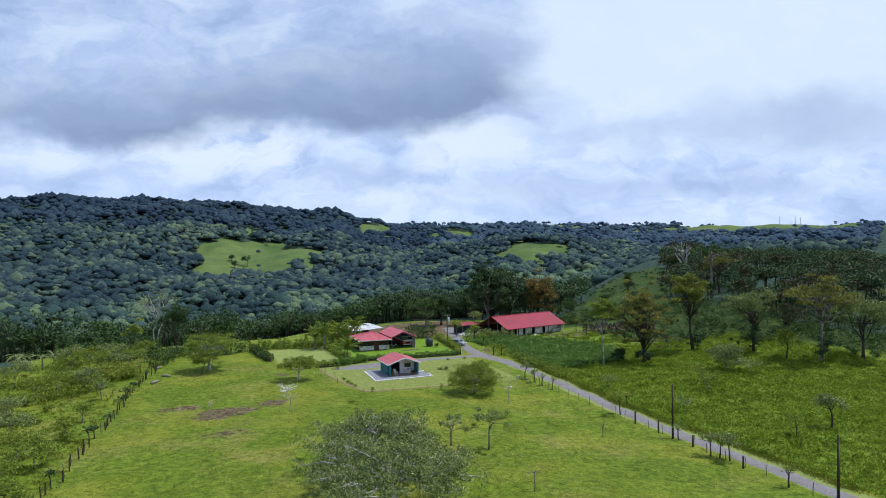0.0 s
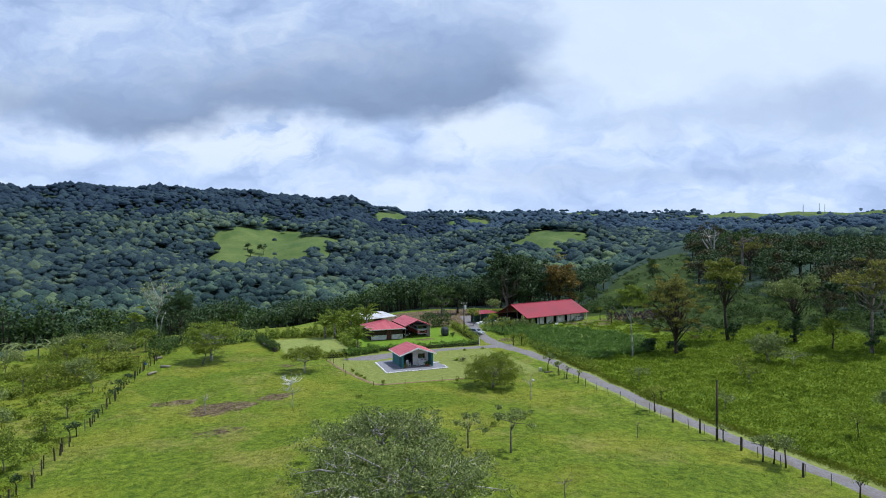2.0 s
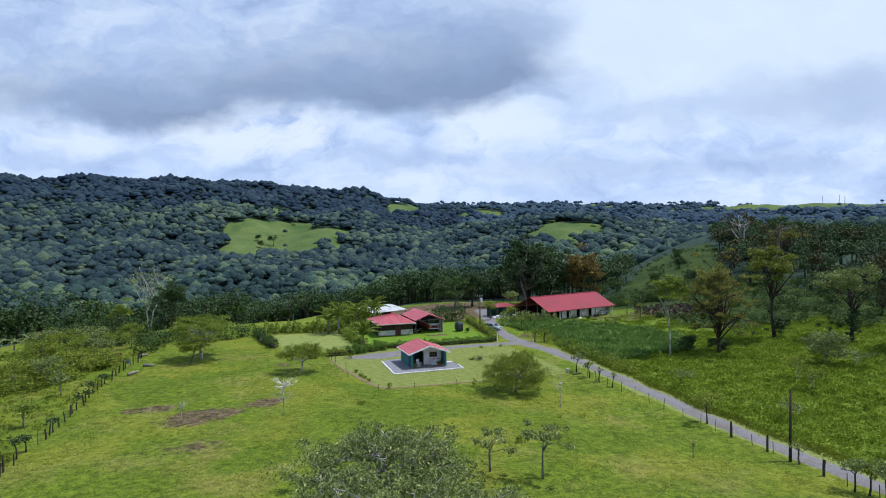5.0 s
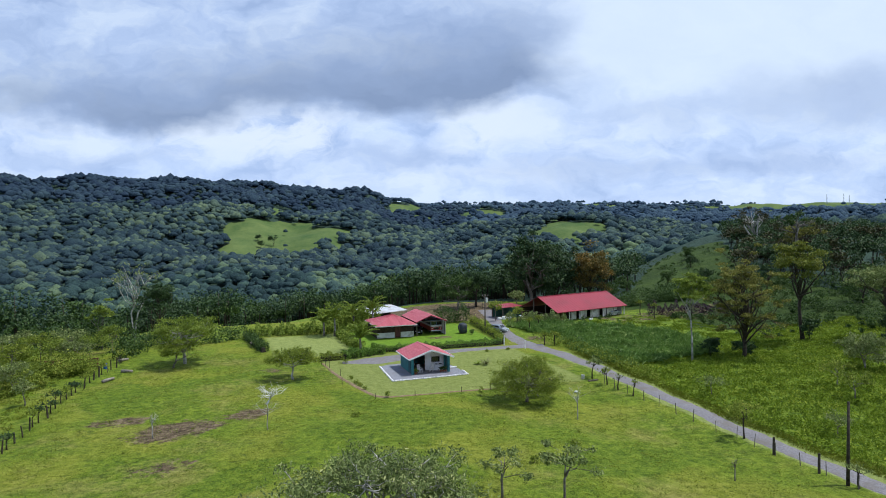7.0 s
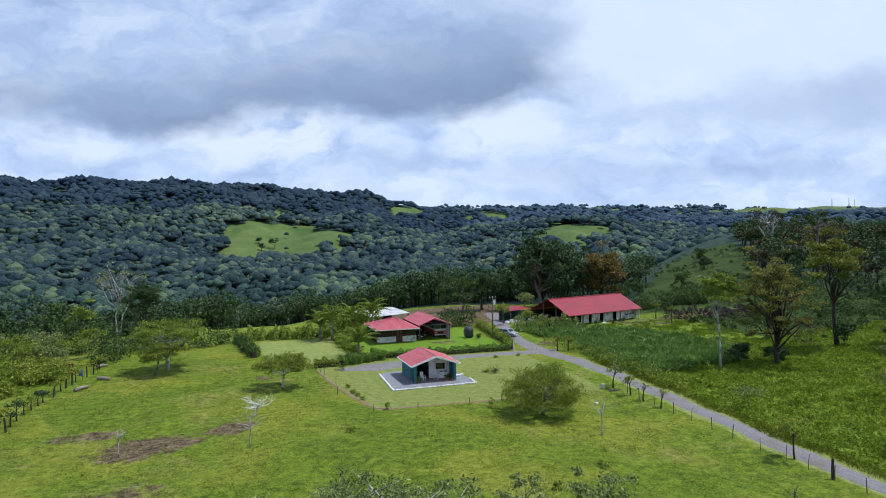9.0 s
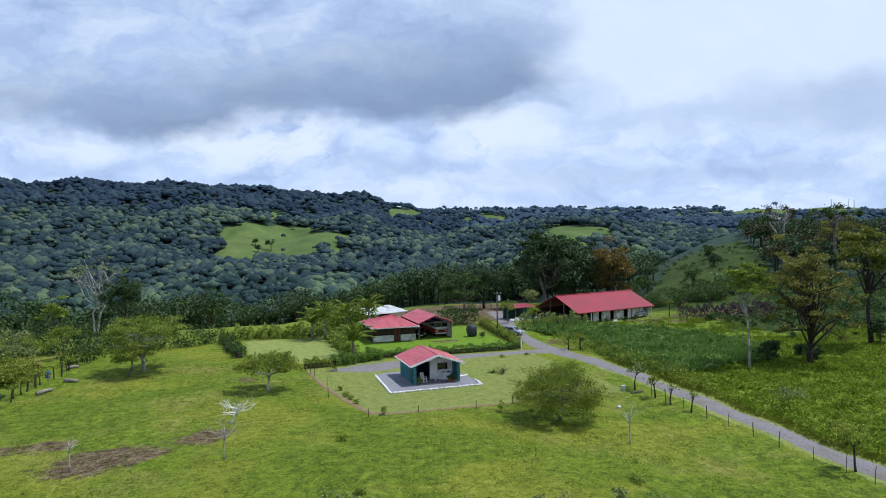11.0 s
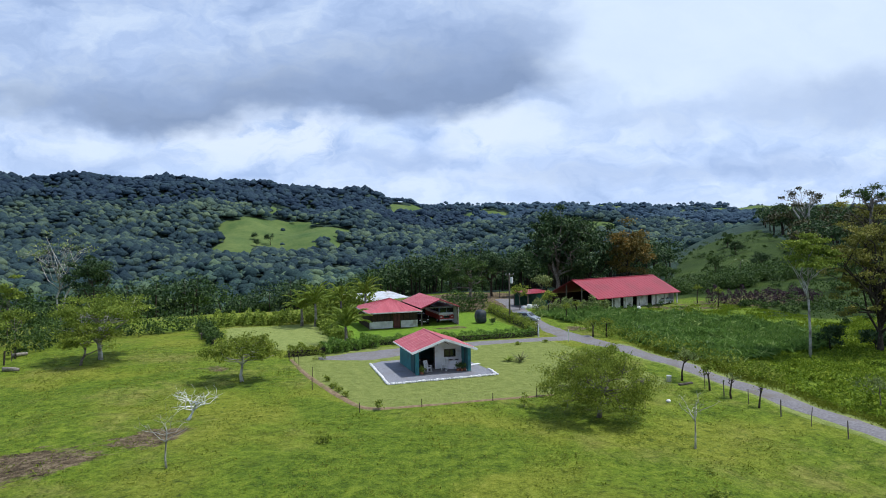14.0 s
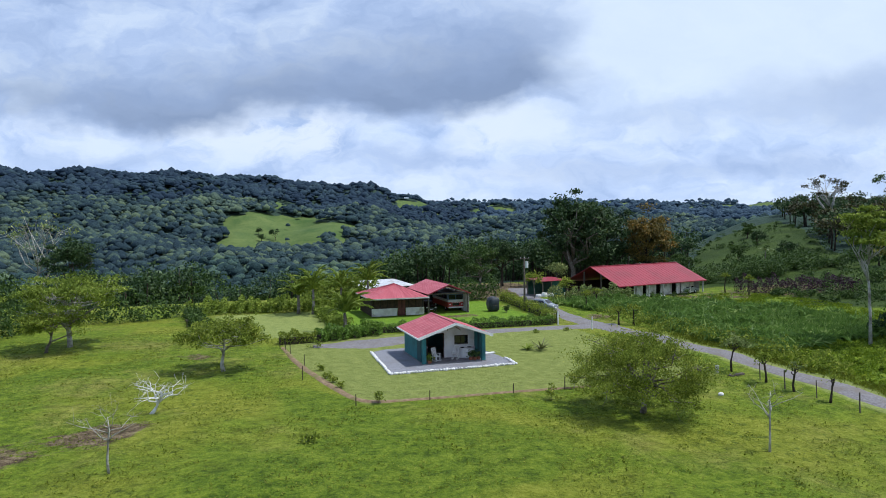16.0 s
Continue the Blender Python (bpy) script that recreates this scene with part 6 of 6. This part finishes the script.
drum = single("bucket", Geo().tube([(0, 0, 0), (0, 0, 0.3), (0, 0, 0.55)], [0.2, 0.22, 0.24], 12), ZINC, "pale grey bucket beside the roadside trees", "bucket")
drum.matrix_basis = pose(18.4, -9.6, ground_at(18.4, -9.6))
bed = single("plank", Geo().box((-0.8, -0.15, 0), (0.8, 0.15, 0.15), bevel=0.03), WOOD, "weathered plank on the ground by the fence", "board")
bed.matrix_basis = pose(19.2, -10.9, ground_at(19.2, -10.9), 0, 0, 8)

# garden fence round the lawn
for k, (x, y, h) in enumerate(((-12.9, 9.6, 1.3), (-13.2, 11.5, 1.5), (-12.9, -1.5, 1.3), (-12.2, 4.0, 1.1), (-10.4, -10.4, 0.9), (-5.5, -10.7, 0.8), (0.5, -10.8, 0.8), (4.4, -10.9, 1.1), (12.0, -10.9, 0.9), (-13.6, 12.8, 1.5))):
    post(x, y, h * 0.85, 0.035, "thin dark garden fence post", DARK_BARK, group="garden fence")
wires("fence_wire", [(-13, 11), (-12.9, -1.5), (-10.4, -10.4), (0.5, -10.8), (12, -10.9), (19.4, -10.5)], (0.5, 0.8), "thin wire round the lawn")
for k, (x, y, h, w) in enumerate(((-10.8, -3.2, 0.5, 0.6), (-11.0, -1.6, 0.6, 0.7), (-11.2, 1.5, 0.5, 0.6), (-10.6, -5.2, 0.6, 0.5), (-8.8, -10.2, 0.9, 0.5), (2.2, -13.2, 1.1, 0.6), (-10.5, 12.2, 1.0, 1.6), (-16.5, -31, 0.5, 1.2), (-15, -29.5, 0.4, 0.9),
                               (-14.2, -17.5, 0.5, 0.9), (17.5, 13.2, 0.4, 0.5), (13.5, 12.8, 0.4, 0.5), (5.2, -10.8, 1.5, 0.9), (-2.0, -36.5, 0.8, 1.0), (4.0, -33, 0.5, 1.2))):
    tree(x, y, h, w, "small garden shrub with loose leaves" if k < 7 else "low weed clump in the grass", LEAF, BARK, int(90 + 60 * w), 0.2, 0.1, 0.02, 0.35, 300 + k, 3, name="shrub", category="shrub", group="small shrubs")

# ---------------------------------------------------------------- farm yard


def box_part(name, a, b, mat, parent, label="", bevel=0.05):
    return part(name, Geo().box(a, b, bevel=bevel), mat, parent, label)


def wheel(parent, x, y, r, w=0.22):
    tyre = part("wheel", Geo().tube([(x - w / 2, y, r), (x, y, r), (x + w / 2, y, r)], [r, r, r], 18), RUBBER, parent)
    part("rim", Geo().tube([(x - w / 2 - 0.012, y, r), (x + w / 2 + 0.012, y, r)], [r * 0.55, r * 0.55], 14), ZINC, tyre)


RUBBER = material("tyre_rubber", speckled((0.015, 0.015, 0.015), (0.03, 0.03, 0.03), 8.0), 0.85)
BUS_RED = material("red_enamel", speckled((0.36, 0.02, 0.025), (0.44, 0.035, 0.035), 1.5), 0.3, 0.5)
# blue lightened to paint in the reflection of the windscreen glass
BUS_BLUE = material("blue_with_reflection", speckled((0.10, 0.16, 0.30), (0.15, 0.22, 0.38), 1.5), 0.3, 0.5)
SILVER = material("silver_enamel", speckled((0.34, 0.38, 0.42), (0.42, 0.46, 0.50), 1.5), 0.25, 0.5, 0.4)
TARP = material("dark_tarpaulin", speckled((0.014, 0.02, 0.026), (0.03, 0.042, 0.055), 2.5, 6), 0.55, 0.4, bump=grain(3.0), height=0.08)
CAR_BLACK = material("black_enamel", speckled((0.012, 0.013, 0.015), (0.022, 0.023, 0.026), 1.5), 0.25, 0.5)


def bus():
    b = thing("bus", "old bus with red lower body, white band and windscreen surround in reflection blue", "bus", pose(11.75, 34.6, ground_at(11, 34)))
    box_part("body", (-1.15, 0, 0.45), (1.15, 7.5, 1.25), BUS_RED, b, "red lower body", 0.08)
    box_part("band", (-1.16, -0.01, 1.26), (1.16, 7.5, 1.58), WHITE, b, "white waist band", 0.04)
    box_part("upper_body", (-1.13, 0.05, 1.58), (1.13, 7.45, 2.42), BUS_BLUE, b, "blue upper body, lightened like reflecting glass", 0.08)
    box_part("roof", (-1.1, 0.1, 2.42), (1.1, 7.4, 2.56), BUS_BLUE, b, "", 0.06)
    for x in (-0.54, 0.54):
        box_part("windscreen", (x - 0.49, -0.005, 1.64), (x + 0.49, 0.06, 2.28), GLASS, b, "dark split windscreen", 0.02)
        box_part("headlight", (x * 1.6 - 0.13, -0.035, 0.85), (x * 1.6 + 0.13, 0.02, 1.02), WHITE, b, "round pale headlight", 0.03)
        for k in range(5):
            box_part("window", (x * 2.13 - 0.012, 0.6 + k * 1.35, 1.7), (x * 2.13 + 0.012, 1.75 + k * 1.35, 2.25), GLASS, b, "", 0.0)
        for y in (1.2, 5.8):
            wheel(b, x * 1.9, y, 0.45)
    box_part("bumper", (-1.1, -0.12, 0.42), (1.1, 0.02, 0.62), WHITE, b, "pale front bumper", 0.03)
    box_part("grille", (-0.5, -0.03, 0.75), (0.5, 0.02, 1.1), CAR_BLACK, b, "", 0.02)
    for k in range(5):
        box_part("marking", (-0.62 + k * 0.27, -0.025, 1.13), (-0.46 + k * 0.27, -0.005, 1.21), WHITE, b, "white marking bar", 0.0)


bus()


def car(x, y, turn, paint, label, tall=1.5, group=""):
    c = thing("car", label, "car", pose(x, y, ground_at(x, y) + 0.02, 0, 0, turn), group)
    bm = bmesh.new()
    profile = [(-2.0, 0.35), (-2.05, 0.75), (-1.25, 0.95), (-0.6, tall), (0.9, tall), (1.75, 1.0), (2.05, 0.9), (2.05, 0.35)]
    left = [bm.verts.new((-0.82 if z < 1.2 else -0.68, yy, z)) for yy, z in profile]
    right = [bm.verts.new((0.82 if z < 1.2 else 0.68, yy, z)) for yy, z in profile]
    bm.faces.new(left)
    bm.faces.new(right[::-1])
    for k in range(len(profile)):
        q = (k + 1) % len(profile)
        bm.faces.new((left[q], left[k], right[k], right[q]))
    bmesh.ops.recalc_face_normals(bm, faces=list(bm.faces))
    bmesh.ops.bevel(bm, geom=list(bm.edges), offset=0.07, segments=2, affect="EDGES")
    me = bpy.data.meshes.new("body")
    bm.to_mesh(me)
    bm.free()
    me.materials.append(paint)
    body = new("body", me)
    body.parent = c
    slope = Geo().add([(-0.6, -1.20, 1.02), (0.6, -1.20, 1.02), (0.54, -0.68, tall - 0.06), (-0.54, -0.68, tall - 0.06)], [(0, 1, 2, 3)])
    for v in slope.v:
        v += (0, -0.03, 0.03)
    part("windscreen", slope, GLASS, c)
    back = Geo().add([(-0.6, 1.70, 1.05), (0.6, 1.70, 1.05), (0.54, 0.98, tall - 0.06), (-0.54, 0.98, tall - 0.06)], [(0, 1, 2, 3)])
    for v in back.v:
        v += (0, 0.035, 0.03)
    part("rear_window", back, GLASS, c)
    for sx in (-1, 1):
        g = Geo().add([(sx * 0.80, -0.85, 1.02), (sx * 0.80, 1.35, 1.02), (sx * 0.715, 0.85, tall - 0.1), (sx * 0.715, -0.5, tall - 0.1)], [(0, 1, 2, 3)])
        for v in g.v:
            v += (sx * 0.035, 0, 0)
        part("side_window", g, GLASS, c)
        part("headlight", Geo().box((sx * 0.6 - 0.13, -2.08, 0.66), (sx * 0.6 + 0.13, -1.98, 0.78), bevel=0.02), WHITE, c)
        for yy in (-1.25, 1.3):
            wheel(c, sx * 0.74, yy, 0.32, 0.2)
    part("bumper", Geo().box((-0.8, -2.12, 0.38), (0.8, -2.0, 0.55), bevel=0.03), paint, c)
    part("number_plate", Geo().box((-0.22, -2.14, 0.44), (0.22, -2.12, 0.54)), WHITE, c)


car(8.0, 36.0, 0, CAR_BLACK, "black car parked under the carport", 1.45)
car(23.2, 30.9, 35, SILVER, "silver-blue hatchback parked on the farm track")


def covered_machine():
    v, f = icosphere(3)
    rng = np.random.default_rng(4)
    r = np.sign(v) * np.abs(v) ** 0.55 * (0.78, 0.9, 1.0)
    r = r * (1 + 0.05 * np.sin(r[:, :1] * 7) * np.cos(r[:, 2:] * 5)) + rng.normal(size=r.shape) * 0.015
    r[:, 2] = (r[:, 2] + 1) * 1.0
    ob = thing("covered_machine", "tall machine under a dark tarpaulin on the lawn", "machine", pose(16.4, 32.4, ground_at(16.4, 32.4)))
    part("tarpaulin", Geo().bulk(r, f), TARP, ob, smooth=True)
    part("rope", Geo().tube([(0.83 * math.cos(a), 0.95 * math.sin(a), 0.9) for a in np.linspace(0, 2 * math.pi, 24)], [0.02] * 24, 5), WOOD, ob)


covered_machine()
tree(17.4, 30.0, 1.1, 1.1, "small round shrub on the lawn", LEAF_DARK_GREEN, BARK, 300, 0.2, 0.1, 0.04, 0.4, 330, 4, name="shrub", category="shrub")


def shed(x, y, turn, w, d, h0, h1, roof_mat, label, wall_mat, roof_label):
    """A lean-to: roof rising from h0 in front to h1 behind, open in front."""
    s_ = thing("shed", label, "shed", pose(x, y, ground_at(x, y), 0, 0, turn))
    g = Geo()
    sheet_roof(g, ((-w / 2, -d / 2, h0), (w / 2, -d / 2, h0), (w / 2, d / 2, h1), (-w / 2, d / 2, h1)), 0.8)
    part("roof", g, roof_mat, s_, roof_label)
    for sx in (-1, 1):
        for sy, hh in ((-1, h0), (1, h1)):
            px, py = sx * (w / 2 - 0.3), sy * (d / 2 - 0.3)
            part("post", Geo().box((px - 0.07, py - 0.07, 0), (px + 0.07, py + 0.07, hh)), WOOD, s_)
    part("wall", Geo().box((-w / 2 + 0.3, d / 2 - 0.3, 0), (w / 2 - 0.3, d / 2 - 0.2, h1 - 0.15)), wall_mat, s_)
    return s_


# its black rear wall paints in the shade under the zinc sheets
shed(6.4, 60.0, 24, 11.0, 6.5, 1.9, 2.75, ZINC, "open shed under a pale zinc sheet roof", BLACK, "pale zinc sheets with rusty seams")
green = shed(33.5, 50.0, 16, 6.0, 4.4, 2.5, 2.8, DARK_RED, "small green store under a flat red roof", GREEN_WALL, "flat red metal roof")
part("wall", Geo().box((-0.6, -1.9, 0), (2.6, -1.8, 2.4)), GREEN_WALL, green, "green painted front wall")
for k, (x, y, w, h) in enumerate(((31.3, 46.6, 0.5, 0.7), (32.4, 46.4, 0.6, 0.55), (35.6, 47.0, 0.45, 0.6), (30.4, 46.9, 0.5, 0.5))):
    g = Geo().tube([(0, 0, 0), (0, 0, h * 0.5), (0, 0, h)], [w * 0.9, w, w * 0.85], 12)
    ob = single("tank", g, WHITE, "white plastic tank beside the green store", "tank", "tanks", smooth=False)
    ob.matrix_basis = pose(x, y, ground_at(x, y))
car(57.0, 43.6, 104, SILVER, "grey pickup parked under the barn's end", 1.6)
for k, (x, y, s_) in enumerate(((46.2, 37.8, 0.7), (50.4, 38.4, 0.5), (53.0, 38.8, 0.8))):
    tree(x, y, s_ * 1.6, s_ * 1.8, "small bush against the barn wall", LEAF_DARK_GREEN, BARK, 260, 0.22, 0.1, 0.03, 0.4, 340 + k, 3, name="shrub", category="shrub")
single("sacks", Geo().box((48.0, 38.4, ground_at(48, 38)), (48.9, 38.9, ground_at(48, 38) + 0.4), bevel=0.12), WHITE, "pale sack lying by the barn wall", "sack").name = "sack"


def pole(x, y, h, label, gear=False, lean=0.0):
    p = thing("utility_pole", label, "utility pole", pose(x, y, ground_at(x, y), 0, lean, 0), "poles")
    part("shaft", Geo().tube([(0, 0, -0.2), (0, 0, h * 0.5), (0, 0, h)], [0.15, 0.13, 0.10], 10), WOOD if gear else DARK_BARK, p, smooth=True)
    if gear:
        part("crossarm", Geo().box((-0.7, -0.16, h - 0.35), (0.7, -0.08, h - 0.23)), WOOD, p)
        part("transformer", Geo().tube([(0.32, -0.1, h - 1.55), (0.32, -0.1, h - 1.1), (0.32, -0.1, h - 0.65)], [0.2, 0.22, 0.2], 14), WHITE, p, "pale grey transformer can")
        for x_ in (-0.6, 0.0, 0.6):
            part("insulator", Geo().tube([(x_, -0.12, h - 0.23), (x_, -0.12, h - 0.05)], [0.05, 0.035], 8), ZINC, p)


pole(20.6, 31.1, 7.5, "wooden utility pole with a transformer by the farm gate", True)
pole(21.2, -47.4, 7.0, "plain dark roadside pole")
pole(22.3, -70.0, 6.2, "plain dark roadside pole")
post(20.5, 12.9, 1.45, 0.07, "white marker post at the junction", WHITE, name="marker_post", group="gate posts")
post(18.6, 17.4, 1.6, 0.1, "white gate post at the hedge's end", WHITE, name="gate_post", group="gate posts")
post(18.9, 18.2, 1.4, 0.09, "dark gate post at the hedge's end", DARK_BARK, name="gate_post", group="gate posts")
for k in range(11):
    post(24.5 + k * 1.9, 71.0 + (k % 3) * 0.3, 1.6, 0.07, "pale yard fence post before the trees", WOOD, group="yard fence")

# low rack on the pasture's upper edge
rack = thing("rack", "weathered grey board rack leaning by the hedge", "rack", pose(-22.3, 34.0, ground_at(-22.3, 34), 0, 0, 70))
for k in range(5):
    part("board", Geo().box((-1.6, -0.5 + 0.24 * k, 0.35 + 0.12 * k), (1.6, -0.32 + 0.24 * k, 0.39 + 0.12 * k)), WOOD, rack)
for x in (-1.4, 1.4):
    part("leg", Geo().box((x - 0.05, 0.38, 0), (x + 0.05, 0.46, 0.85)), WOOD, rack)
    part("leg", Geo().box((x - 0.05, -0.5, 0), (x + 0.05, -0.42, 0.36)), WOOD, rack)


def mast(p, r, h):
    a = math.radians(deg(p)) + VIEW
    x, y = CX + r * math.sin(a), CY + r * math.cos(a)
    m = thing("radio_mast", "thin radio mast on the far ridge", "radio mast", pose(x, y, ground_at(x, y)), "masts")
    for k in range(3):
        c, s_ = math.cos(k * 2.09), math.sin(k * 2.09)
        part("leg", Geo().tube([(1.4 * c, 1.4 * s_, 0), (0.4 * c, 0.4 * s_, h)], [0.28, 0.2], 4), SILVER, m)
    for k in range(5):
        z = h * (k + 1) / 6
        rr = 1.4 - (z / h)
        part("brace", Geo().tube([(rr * math.cos(q * 2.09), rr * math.sin(q * 2.09), z) for q in range(4)], [0.12] * 4, 4), SILVER, m)


for p, r, h in ((1468, 1800, 24), (1498, 1810, 28), (1508, 1790, 27)):
    mast(p, r, h)

# lone trees in the far clearings
for k, (p, r, h, w) in enumerate(((486, 815, 15, 13), (463, 800, 9, 7), (458, 830, 8, 5), (1148, 430, 16, 13), (1180, 420, 9, 12))):
    a = math.radians(deg(p)) + VIEW
    tree(CX + r * math.sin(a), CY + r * math.cos(a), h, w, "lone dark tree standing in a far clearing", LEAF_DARK, DARK_BARK, 900, 1.1, 0.2, 0.4, 2.4, 360 + k, 6, group="clearing trees")
